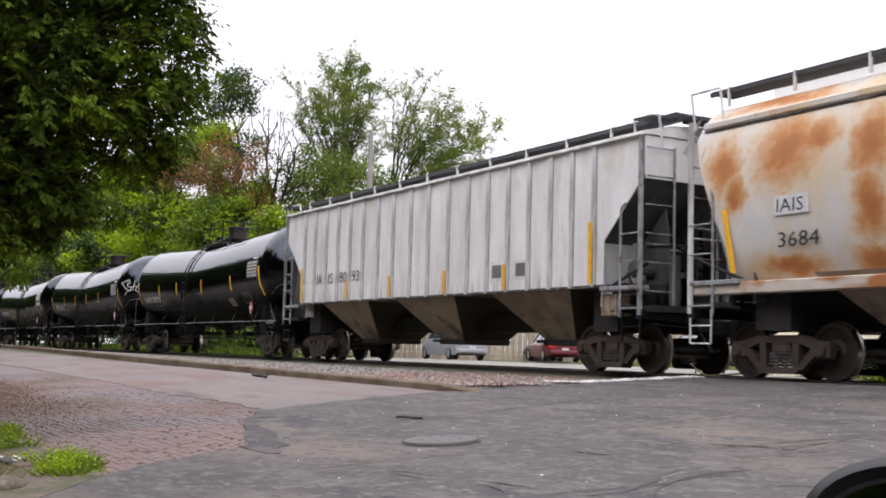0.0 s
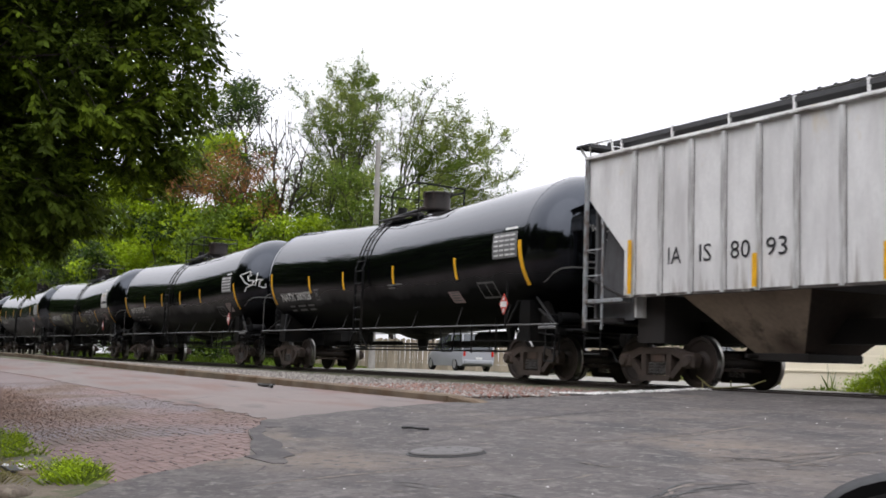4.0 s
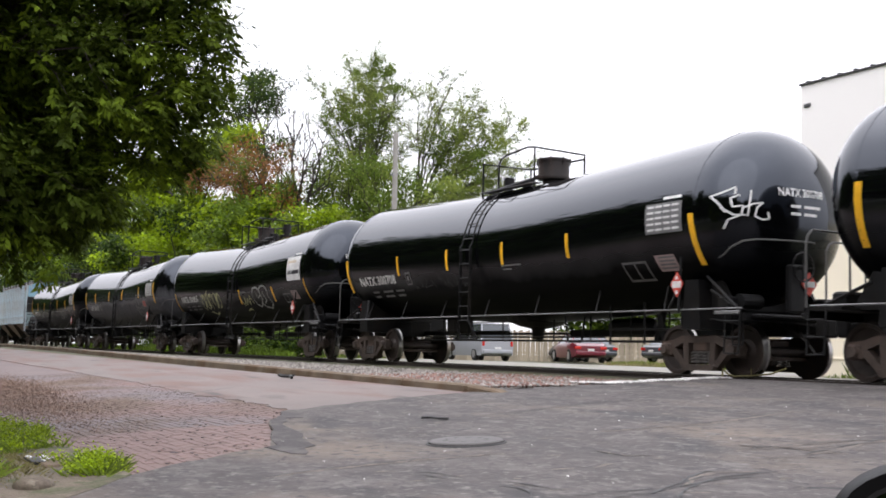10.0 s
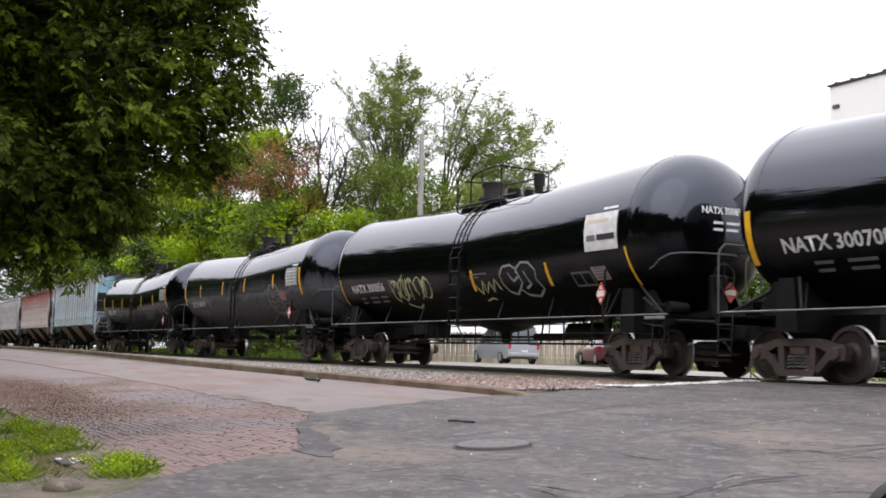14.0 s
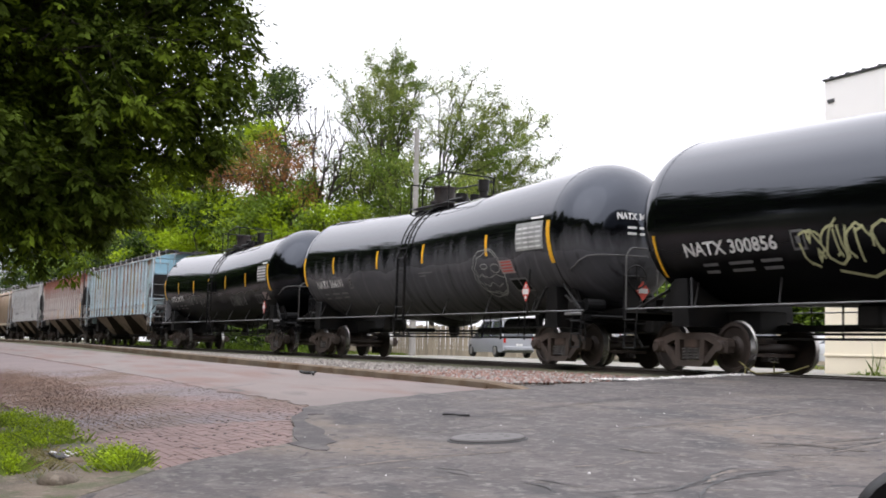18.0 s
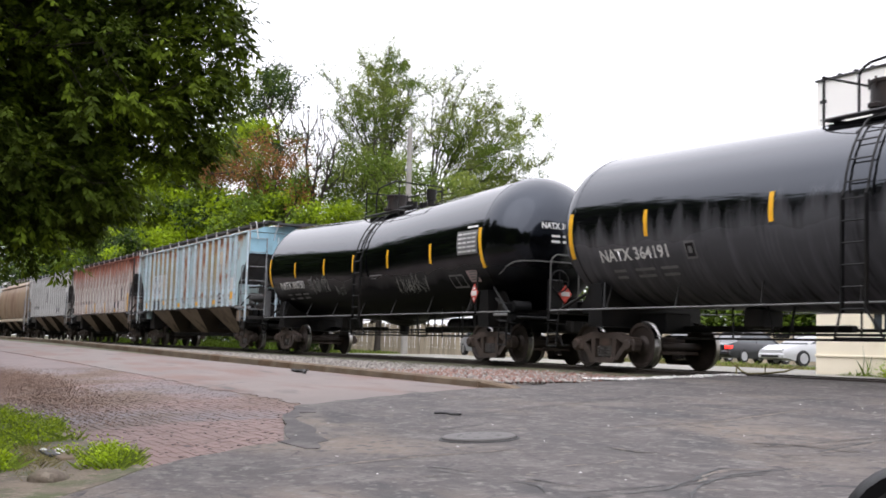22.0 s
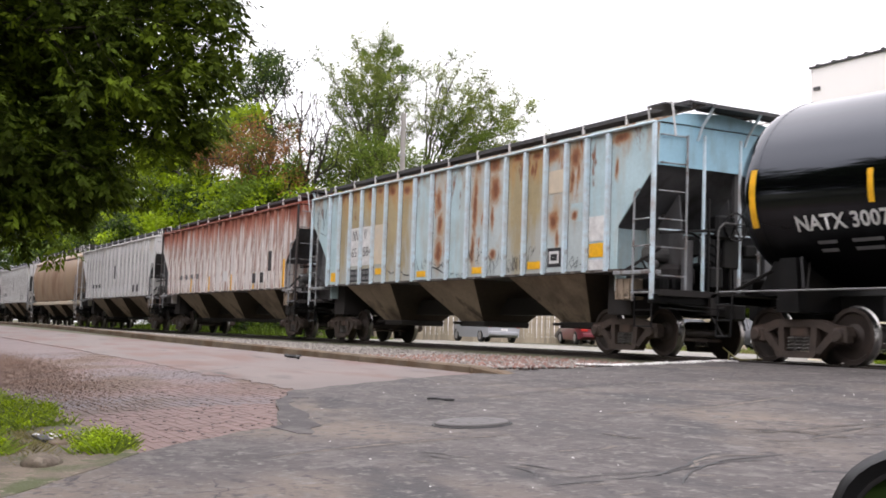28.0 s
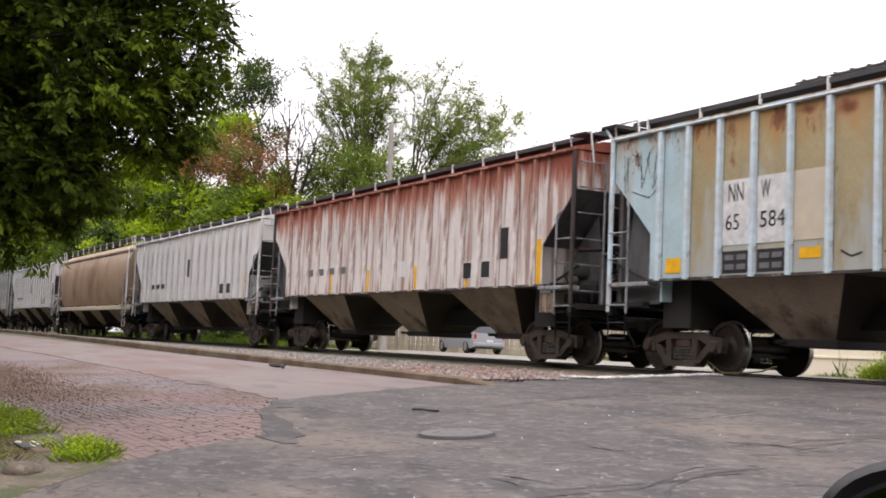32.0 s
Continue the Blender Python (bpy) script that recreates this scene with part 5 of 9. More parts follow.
def bay_mesh(cx):
    """One discharge bay: a funnel that narrows to its outlet, dusty side sheets and slopes with shade in their colour.
    """
    s = Shape()
    s.rings([[(cx - w, -d, z), (cx + w, -d, z), (cx + w, d, z), (cx - w, d, z)] for w, d, z in ((1.5, 1.52, SILL), (0.52, 0.62, 0.6))])
    me = s.mesh("discharge_bay", M["hopper_belly"])
    me.materials.append(M["belly_shade"])
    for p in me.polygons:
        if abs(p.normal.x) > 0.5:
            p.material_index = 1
    return me


def gate_mesh(cx):
    s = Shape().bevel_box(cx - 0.62, cx + 0.62, -0.66, 0.66, 0.5, 0.64, 0.02)
    s.rod((cx - 0.5, -0.9, 0.58), (cx - 0.5, 0.9, 0.58), 0.035, 6)
    return s.mesh("outlet_gate", M["belly_dark"])


def slope_mesh(wide=1.5, top=4.3):
    """The inside box: slope sheets at the ends and the bottom between the bays."""
    s = Shape()
    out = [(-HALF + 0.05, top), (HALF - 0.05, top), (HALF - 0.05, 3.6), (6.2, 1.6), (-6.2, 1.6), (-HALF + 0.05, 3.6)]
    s.prism(out, -wide, wide)
    return s.mesh("slope_sheet", M["slope"])


def centre_sill_mesh():
    s = Shape()
    s.box(-8.6, 8.6, -0.3, 0.3, 0.8, 1.2)
    for g in (-1, 1):
        a, b = sorted((g * 7.6, g * 8.6))
        s.box(a, b, -1.5, 1.5, 1.12, 1.24)
        a, b = sorted((g * 6.6, g * 7.35))
        s.box(a, b, -1.2, 1.2, 0.78, 1.7)
        s.bevel_box(min(g * 7.6, g * 8.3), max(g * 7.6, g * 8.3), -0.95, -0.35, 1.3, 1.75, 0.1)
        s.rod((g * 7.5, -0.6, 1.24), (g * 7.5, -0.6, 3.0), 0.05).rod((g * 8.35, 0.6, 1.24), (g * 8.35, 0.6, 3.5), 0.05)
        s.rod((g * 7.4, -1.45, 1.6), (g * 8.5, -1.45, 2.0), 0.03)
    return s.mesh("centre_sill", M["belly_dark"])


def panel_mesh(a, b, material):
    """One side sheet between two ribs."""
    return Shape().box(a, b, -1.56, -1.53, SILL, EAVE).mesh("side_panel", material)


def end_panel_mesh(g, material):
    s = Shape()
    out = [(g * 7.05, SILL), (g * 7.05, EAVE), (g * HALF, EAVE), (g * HALF, 3.62), (g * 7.34, 2.48), (g * 7.34, SILL)]
    s.prism(out, -1.56, -1.53)
    return s.mesh("end_panel", material)


def end_sheet_mesh(g, material):
    s = Shape()
    a, b = sorted((g * (HALF - 0.04), g * (HALF - 0.01)))
    s.box(a, b, -1.53, 1.53, 3.55, EAVE)
    s.rings([[(x, -1.6, EAVE + 0.02), (x, -1.0, EAVE + 0.23), (x, 0, EAVE + 0.31), (x, 1.0, EAVE + 0.23), (x, 1.6, EAVE + 0.02)] for x in (g * HALF, g * (HALF + 0.02))])
    return s.mesh("end_sheet", material)


def end_web_mesh(g, material):
    """Gusset plates that stand on the end sill under the slope sheet."""
    s = Shape()
    for y in (-0.72, 0.5, 1.3):
        out = [(g * 7.3, 1.2), (g * 8.36, 1.2), (g * 8.36, 1.55), (g * 8.12, 3.1), (g * 7.3, 2.3)]
        s.prism(out, y, y + 0.03)
        s.box(min(g * 8.34, g * 8.42), max(g * 8.34, g * 8.42), y - 0.09, y + 0.12, 1.2, 3.6 if y > 0 else 2.2)
    return s.mesh("end_web", material)


def end_valve_mesh():
    """Air brake valves, reservoir and hoses on the end platform."""
    s = Shape()
    s.lathe_y([(0.55, 0.02), (0.56, 0.16), (0.62, 0.2), (1.15, 0.2), (1.22, 0.15), (1.23, 0.02)], 14, 8.1, 1.52)
    s.bevel_box(8.3, 8.6, -0.34, 0.02, 1.3, 1.72, 0.04).bevel_box(8.36, 8.62, -0.2, 0.3, 2.25, 2.72, 0.05).bevel_box(8.2, 8.5, 0.62, 1.0, 1.95, 2.2, 0.04)
    s.bevel_box(8.0, 8.3, -0.62, -0.3, 1.9, 2.3, 0.05)
    for y, z in ((-0.28, 1.8), (-0.1, 2.05), (0.2, 1.75)):
        s.pipe([(7.5, y, z + 0.5), (8.1, y + 0.05, z + 0.2), (8.5, y + 0.1, z), (8.5, y + 0.14, 1.2)], 0.024, 5)
    s.rod((8.55, -1.5, 2.28), (8.55, -0.2, 2.42), 0.028, 5).rod((8.5, 0.25, 1.2), (8.5, 0.25, 2.5), 0.03, 5).rod((8.56, -0.35, 1.2), (8.56, -0.35, 3.0), 0.03, 5)
    for y in (-1.25, -0.95):
        s.bevel_box(7.7, 8.3, y, y + 0.22, 1.24, 1.5, 0.04)
    return s.mesh("brake_valve", M["black_steel"])


def post_mesh(material):
    out = 1.62 if material == M["grey_post"] else 1.65
    s = Shape().rings([[(-0.05, -1.555, z), (-0.042, -out, z), (0.042, -out, z), (0.05, -1.555, z)] for z in (SILL - 0.03, EAVE - 0.02)])
    n = len(s.f)
    # strips at the rib's foot paint its shadow line along with dirt
    s.box(-0.062, -0.05, -1.566, -1.556, SILL, EAVE - 0.05).box(0.05, 0.058, -1.566, -1.556, SILL, EAVE - 0.05)
    me = s.mesh("rib", material)
    me.materials.append(M["dark_line"])
    for k, p in enumerate(me.polygons):
        if k >= n:
            p.material_index = 1
    return me


def chord_mesh(material):
    return Shape().bevel_box(-HALF, HALF, -1.65, -1.5, EAVE - 0.005, EAVE + 0.035, 0.01).mesh("chord", material)


def sill_mesh(material):
    return Shape().box(-7.5, 7.5, -1.6, -1.5, SILL - 0.045, SILL + 0.004).mesh("side_sill", material)


def roof_mesh(material):
    ring = []
    for x in (-HALF, HALF):
        ring.append([(x, -1.6, EAVE + 0.02), (x, -1.6, EAVE + 0.08), (x, -1.0, EAVE + 0.22), (x, 0, EAVE + 0.3), (x, 1.0, EAVE + 0.22), (x, 1.6, EAVE + 0.08), (x, 1.6, EAVE + 0.02)])
    return Shape().rings(ring).mesh("roof", material)


def board_mesh():
    """The running board along one side of the roof."""
    return Shape().box(-8.7, 8.7, -0.95, -0.42, EAVE + 0.42, EAVE + 0.46).box(-8.7, 8.7, -0.97, -0.93, EAVE + 0.38, EAVE + 0.47).mesh("running_board", M["grating"])


def end_board_mesh():
    """Crossover boards past the end of the roof, on bent brackets."""
    s = Shape().box(8.1, 8.62, -1.5, -0.86, EAVE + 0.335, EAVE + 0.372).box(8.54, 9.02, -0.7, 1.5, EAVE + 0.335, EAVE + 0.37)
    s.box(8.54, 8.56, -0.7, 1.5, EAVE + 0.3, EAVE + 0.335).box(9.0, 9.02, -0.7, 1.5, EAVE + 0.3, EAVE + 0.335)
    return s.mesh("end_board", M["grating"])


def board_bracket_mesh(material):
    s = Shape()
    for y in (-0.62, 0.55, 1.42):
        s.pipe([(HALF, y, EAVE - 0.25), (HALF + 0.12, y, EAVE - 0.02), (HALF + 0.44, y, EAVE + 0.32)], 0.03, 5)
    return s.mesh("board_bracket", material)


def add_feet(car, material, turn, lift=0.0):
    foot = kept(("foot", material.name), lambda: Shape().rod((0, -0.95, EAVE + 0.15), (0, -0.95, EAVE + 0.5), 0.035, 5).mesh("board_support", material))
    loop = kept(("loop", material.name), lambda: Shape().pipe([(0.35, -1.3, EAVE - 0.25), (0.35, -1.4, EAVE + 0.37), (-0.35, -1.4, EAVE + 0.37), (-0.35, -1.3, EAVE - 0.25)], 0.022, 5).mesh("roof_grab", material))
    g = -1 if turn else 1
    for k in range(12):
        o = part("board_support", foot, material, car)
        o.location, o.rotation_euler = (g * (-8.25 + 1.5 * k), 0, lift), (0, 0, turn)
    for x in (-8.35, 8.35):
        o = part("roof_grab", loop, material, car)
        o.location, o.rotation_euler = (x, 0, lift), (0, 0, turn)


def hatch_mesh(material):
    s = Shape().bevel_box(-7.4, 7.4, -0.36, 0.36, EAVE + 0.26, EAVE + 0.42, 0.04)
    return s.mesh("hatch_trough", material)


def corner_post_mesh(material, g):
    """The angle post at the corner, from the roof to the end sill."""
    e, y = HALF * g, -1.6
    s = Shape().bevel_box(min(e, e - g * 0.1), max(e, e - g * 0.1), y - 0.035, y + 0.02, 1.05, EAVE, 0.008)
    for z in (1.5, 2.05, 2.55, 3.1):
        s.rod((e - g * 0.05, y - 0.03, z), (e - g * 0.05, y - 0.05, z), 0.025, 6)
    return s.mesh("corner_post", material)


def hopper_ladder_mesh(material, g):
    """Side grab irons at the end g: one bent upright and rungs that run to the corner post."""
    s, e, y = Shape(), HALF * g, -1.62
    s.pipe([(e - g * 0.6, y, 1.02), (e - g * 0.6, y, 2.98), (e - g * 0.57, y, 3.07), (e - g * 0.5, y + 0.05, 3.14)], 0.025, 6)
    for z in (1.18, 2.05, 2.55):
        s.rod((e - g * 0.04, y - 0.02, z), (e - g * 0.62, y - 0.02, z), 0.015, 5)
    return s.mesh("ladder", material)


def ledge_mesh(material, g):
    e, y = HALF * g, -1.6
    return Shape().bevel_box(min(e - g * 0.05, e - g * 1.2), max(e - g * 0.05, e - g * 1.2), y - 0.04, y + 0.22, 1.52, 1.6, 0.012).mesh("side_ledge", material)


def stirrup_mesh(material, g):
    e, y = HALF * g, -1.6
    return Shape().pipe([(e - g * 0.05, y, 1.1), (e - g * 0.05, y, 0.55), (e - g * 0.55, y, 0.55), (e - g * 0.55, y, 1.1)], 0.018, 5).rod((e - g * 0.05, y, 0.85), (e - g * 0.55, y, 0.85), 0.015, 5).mesh("stirrup", material)


def end_ladder_mesh(material, y0, y1):
    s, e = Shape(), HALF + 0.05
    inner = y1 if y0 < 0 else y0
    s.rod((e, inner, 1.2), (e, inner, 4.15), 0.024, 6)
    for k in range(6):
        z = 1.5 + 0.525 * k
        s.pipe([(e - 0.08, y0, z), (e, y0 + 0.03, z - 0.01), (e, y1 - 0.03, z - 0.01), (e - 0.08, y1, z)], 0.015, 5)
    return s.mesh("end_ladder", material)


def end_frame_mesh(material):
    s, e = Shape(), HALF
    s.rod((e, -0.45, 1.2), (e, -0.45, 4.2), 0.035, 5).rod((e, 0.45, 1.2), (e, 0.45, 4.2), 0.035, 5)
    s.rod((e, -1.5, 2.35), (e, 1.5, 2.35), 0.02, 5)
    return s.mesh("end_frame", material)


def end_sill_mesh():
    """The end sill with its walkway, brake pipe and cut lever."""
    s, e = Shape(), HALF
    s.bevel_box(e - 0.16, e, -1.62, 1.62, 0.98, 1.16, 0.01).box(7.4, e, -1.5, -1.1, 1.12, 1.16).box(7.4, e, 1.1, 1.5, 1.12, 1.16)
    s.rod((e + 0.05, -1.5, 0.9), (e + 0.05, -0.2, 0.85), 0.016, 5).pipe([(e + 0.02, 0.35, 1.0), (e + 0.2, 0.4, 0.7), (e + 0.35, 0.3, 0.55)], 0.025, 5)
    s.lathe_y([(-0.55, 0.02), (-0.55, 0.16), (-0.1, 0.16), (-0.1, 0.02)], 12, 7.75, 1.55)
    s.bevel_box(7.5, 7.95, 0.1, 0.6, 1.3, 1.85, 0.05)
    for y in (-0.95, -0.3, 0.75):
        s.pipe([(7.3, y, 1.9), (7.6, y, 1.5), (8.2, y + 0.1, 1.3)], 0.022, 5)
    return s.mesh("end_sill", M["black_steel"])


def brake_cylinder_mesh():
    s = Shape()
    s.lathe_y([(-1.2, 0.02), (-1.18, 0.13), (-1.12, 0.17), (-0.3, 0.17), (-0.24, 0.13), (-0.22, 0.02)], 14, 7.72, 1.95)
    s.box(7.68, 7.76, -1.0, -0.94, 1.24, 1.85).box(7.68, 7.76, -0.5, -0.44, 1.24, 1.85)
    s.lathe_y([(-1.3, 0.02), (-1.3, 0.09), (-1.18, 0.09), (-1.18, 0.02)], 10, 8.05, 1.72)
    return s.mesh("brake_cylinder", M["reservoir"])


def bracket_plate_mesh():
    """The rusty bolster end under the ledge."""
    s = Shape().bevel_box(7.2, 7.75, -1.5, -1.2, 1.06, 1.46, 0.02)
    s.box(7.26, 7.3, -1.53, -1.5, 1.06, 1.46).box(7.46, 7.5, -1.53, -1.5, 1.06, 1.46).box(7.66, 7.7, -1.53, -1.5, 1.06, 1.46)
    return s.mesh("bolster_end", M["hopper_belly"])


def hopper_ends(car, m, foot, sheet):
    for a in (0, math.pi):
        for g in (-1, 1):
            part("stirrup", kept(("stirrup", foot.name, g), lambda: stirrup_mesh(foot, g)), foot, car).rotation_euler = (0, 0, a)
            part("corner_post", kept(("corner", m.name, g), lambda: corner_post_mesh(m, g)), m, car).rotation_euler = (0, 0, a)
            part("ladder", kept(("ladder", g), lambda: hopper_ladder_mesh(M["rung"], g)), M["rung"], car, "worn grey grab irons").rotation_euler = (0, 0, a)
            part("side_ledge", kept(("ledge", g), lambda: ledge_mesh(M["rung"], g)), M["rung"], car).rotation_euler = (0, 0, a)
        for y0, y1 in ((-1.5, -0.9), (0.9, 1.5)):
            part("end_ladder", kept(("endlad", y0), lambda: end_ladder_mesh(M["rung"], y0, y1)), M["rung"], car).rotation_euler = (0, 0, a)
        part("bulkhead", kept(("bulk", sheet.name), lambda: Shape().box(7.12, 7.17, -1.44, 1.44, 1.24, 2.46).rod((7.2, -0.7, 1.24), (7.2, -0.7, 2.5), 0.05).rod((7.2, 0.5, 1.24), (7.2, 0.5, 2.5), 0.05).mesh("bulkhead", sheet)), sheet, car, "dirty painted plate under the slope sheet").rotation_euler = (0, 0, a)
        part("end_sill", kept("end_sill", end_sill_mesh), M["black_steel"], car, "grimy black end sill and brake gear").rotation_euler = (0, 0, a)
        part("end_frame", kept(("endframe", m.name), lambda: end_frame_mesh(m)), m, car).rotation_euler = (0, 0, a)
        part("brake_cylinder", kept("brake_cyl", brake_cylinder_mesh), M["reservoir"], car, "dusty grey brake cylinder").rotation_euler = (0, 0, a)
        part("bolster_end", kept("bolster_end", bracket_plate_mesh), M["hopper_belly"], car, "rusty brown bolster end").rotation_euler = (0, 0, a)


def brake_wheel_mesh():
    s = Shape()
    n = 18
    pts = [(HALF + 0.12, 0.25 + 0.27 * math.cos(k * math.tau / n), 2.5 + 0.27 * math.sin(k * math.tau / n)) for k in range(n + 1)]
    s.pipe(pts, 0.02, 5)
    for k in range(0, n, 3):
        s.rod(pts[k], (HALF + 0.12, 0.25, 2.5), 0.013, 4)
    s.rod((HALF - 0.3, 0.25, 2.5), (HALF + 0.14, 0.25, 2.5), 0.035)
    s.bevel_box(HALF - 0.25, HALF + 0.02, 0.05, 0.45, 1.7, 2.35, 0.03)
    return s.mesh("brake_wheel", M["black_steel"])


def hopper_base(x, name, label, smooth_sided=False):
    car = thing(name, x, 0, 0, label, "hopper car", "freight cars of the train")
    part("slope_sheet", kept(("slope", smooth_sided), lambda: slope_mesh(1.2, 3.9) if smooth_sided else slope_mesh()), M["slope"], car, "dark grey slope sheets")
    part("centre_sill", kept("centre_sill", centre_sill_mesh), M["belly_dark"], car, "grimy centre sill and bolsters")
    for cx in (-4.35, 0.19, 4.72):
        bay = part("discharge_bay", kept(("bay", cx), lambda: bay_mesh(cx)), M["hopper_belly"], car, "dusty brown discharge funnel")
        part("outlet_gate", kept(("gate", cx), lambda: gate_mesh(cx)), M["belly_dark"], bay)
    for g in (-1, 1):
        add_truck(car, g * 6.97)
    add_couplers(car)
    part("brake_wheel", kept("brake", brake_wheel_mesh), M["black_steel"], car)
    return car


def ribbed_hopper(x, label, sheet, rib, tints=None, ladder=None, posts=POSTS, end=None):
    car = hopper_base(x, "hopper_car", label)
    for a in (0, math.pi):
        for i, (p, q) in enumerate(zip(posts, posts[1:])):
            m = M[tints[i]] if tints else M[sheet]
            part("side_panel", kept(("panel", p, q, m.name), lambda: panel_mesh(p, q, m)), m, car).rotation_euler = (0, 0, a)
        for g in (-1, 1):
            part("end_panel", kept(("endp", g, sheet), lambda: end_panel_mesh(g, M[sheet])), M[sheet], car).rotation_euler = (0, 0, a)
        part("end_sheet", kept(("ends", end or sheet), lambda: end_sheet_mesh(1, M[end or sheet])), M[end or sheet], car).rotation_euler = (0, 0, a)
        me = kept(("post", rib), lambda: post_mesh(M[rib]))
        for k in posts:
            o = part("rib", me, M[rib], car)
            o.location, o.rotation_euler = (k, 0, 0), (0, 0, a)
        part("chord", kept(("chord", rib), lambda: chord_mesh(M[rib])), M[rib], car).rotation_euler = (0, 0, a)
        part("side_sill", kept("sill", lambda: sill_mesh(M["dark_line"])), M["dark_line"], car, "thin dark side sill").rotation_euler = (0, 0, a)
        part("running_board", kept("board", board_mesh), M["grating"], car, "dark grated running board").rotation_euler = (0, 0, a)
        part("end_board", kept("end_board", end_board_mesh), M["grating"], car).rotation_euler = (0, 0, a)
        part("board_bracket", kept(("bracket", rib), lambda: board_bracket_mesh(M[rib])), M[rib], car).rotation_euler = (0, 0, a)
        part("end_web", kept("end_web", lambda: end_web_mesh(1, M["slope"])), M["slope"], car, "dark grey gusset plates on the end sill").rotation_euler = (0, 0, a)
        part("brake_valve", kept("brake_valve", end_valve_mesh), M["black_steel"], car, "grimy air brake valves and hoses").rotation_euler = (0, 0, a)
        add_feet(car, M["grey_post"], a)
    part("roof", kept(("roof", sheet), lambda: roof_mesh(M[sheet])), M[sheet], car)
    part("hatch_trough", kept(("hatch", sheet), lambda: hatch_mesh(M[sheet])), M[sheet], car)
    hopper_ends(car, M[ladder or rib], M["black_steel"], M[sheet])
    return car


def side_patch(car, name, x0, x1, z0, z1, material, label="", y=-1.566, parent=None):
    return part(name, Shape().box(x0, x1, y - 0.004, y + 0.006, z0, z1), material, parent or car, label)


ROUND = [(1.34, 1.5), (1.46, 1.75), (1.55, 2.15), (1.6, 2.7), (1.6, 3.1), (1.56, 3.6), (1.44, 4.05), (1.3, 4.28), (1.16, 4.46), (0.9, 4.64), (0.5, 4.76), (0.0, 4.8)]


def round_body_mesh(material):
    """Smooth bulging sides with ends that slope in below."""
    half = [(-a, b) for a, b in ROUND] + [(a, b) for a, b in reversed(ROUND[:-1])]
    s = Shape()
    ring = []
    for x in (-7.7, -3.8, 0.0, 3.8, 7.7):
        ring.append([(x + (0.0 if abs(x) < 7 else math.copysign(max(0.0, min((z - 2.2) * 0.45, 0.8)), x)), y, z) for y, z in half])
    s.rings(ring)
    return s.mesh("body", material, 50)


def round_y(z):
    return -float(np.interp(z, [p[1] for p in ROUND], [p[0] for p in ROUND]))


def round_hopper(x, label, sheet, rib, sill):
    car = hopper_base(x, "round_hopper_car", label, True)
    part("body", kept(("round", sheet), lambda: round_body_mesh(M[sheet])), M[sheet], car, "smooth bulging steel body")
    for a in (0, math.pi):
        part("side_sill", kept(("rsill", sill), lambda: Shape().bevel_box(-8.5, 8.5, -1.58, -1.36, 1.36, 1.56, 0.02).mesh("side_sill", M[sill])), M[sill], car).rotation_euler = (0, 0, a)
        part("top_rail", kept(("rtop", sheet), lambda: Shape().bevel_box(-8.4, 8.4, -1.42, -1.22, 4.2, 4.34, 0.03).mesh("top_rail", M[sheet])), M[sheet], car).rotation_euler = (0, 0, a)
        part("running_board", kept("board", board_mesh), M["grating"], car, "dark grated running board").matrix_basis = pose(0, 0, 0.19, 0, 0, math.degrees(a))
        part("roof_seam", kept("roof_seam", lambda: Shape().box(-8.38, 8.38, -1.4, -1.2, 4.17, 4.2).mesh("roof_seam", M["dark_line"])), M["dark_line"], car, "dark seam under the roof edge").rotation_euler = (0, 0, a)
        add_feet(car, M["grey_post"], a, 0.19)
    hopper_ends(car, M[rib], M[rib], M["slope"])
    return car


CARS = []

car = round_hopper(-7.2, "grey round-sided covered hopper blotched with orange rust", "rusty_round", "grey_post", "rust_sill")
CARS.append((car, -7.2))
plate = side_patch(car, "number_plate", -6.56, -5.86, 2.56, 2.86, M["grey_post"], "pale repainted lettering panel", y=-1.612)
write_flat(plate, "IAIS", -6.5, -1.622, 2.6, 0.54, 0.21, M["black_mark"])
write_flat(car, "3684", -6.5, round_y(2.1) - 0.05, 2.05, 0.82, 0.24, M["black_mark"])
part("stripe", Shape().prism([(-7.5, 1.7), (-7.4, 1.7), (-7.62, 2.75), (-7.72, 2.75)], -1.62, -1.6), M["yellow"], car, "yellow reflective stripe")

car = ribbed_hopper(-25.47, "pale grey ribbed covered hopper with yellow stripes", "grey_hopper", "grey_post", None, "rung")
CARS.append((car, -25.47))
for k in (-3.9, -1.35, 1.45, 4.02):
    side_patch(car, "stripe", k - 0.05, k + 0.05, 1.66, 2.2, M["yellow"], "yellow reflective stripe", y=-1.672)
side_patch(car, "stripe", 7.0, 7.11, 1.66, 2.85, M["yellow"], "long yellow reflective stripe", y=-1.672)
side_patch(car, "stripe", -7.1, -7.0, 1.66, 2.65, M["yellow"], "long yellow reflective stripe", y=-1.672)
for text, a, b in (("IA", -6.1, -5.75), ("IS", -5.3, -5.0), ("80", -4.55, -4.1), ("93", -3.75, -3.3)):
    write_flat(car, text, a, -1.572, 2.15, b - a, 0.3, M["black_mark"])
for a in (3.35, 4.28):
    box = side_patch(car, "data_box", a, a + 0.5, 1.86, 2.28, M["white_mark"], "white framed data stencil")
    side_patch(car, "data_field", a + 0.07, a + 0.43, 1.93, 2.21, M["grey_mark"], y=-1.572, parent=box)

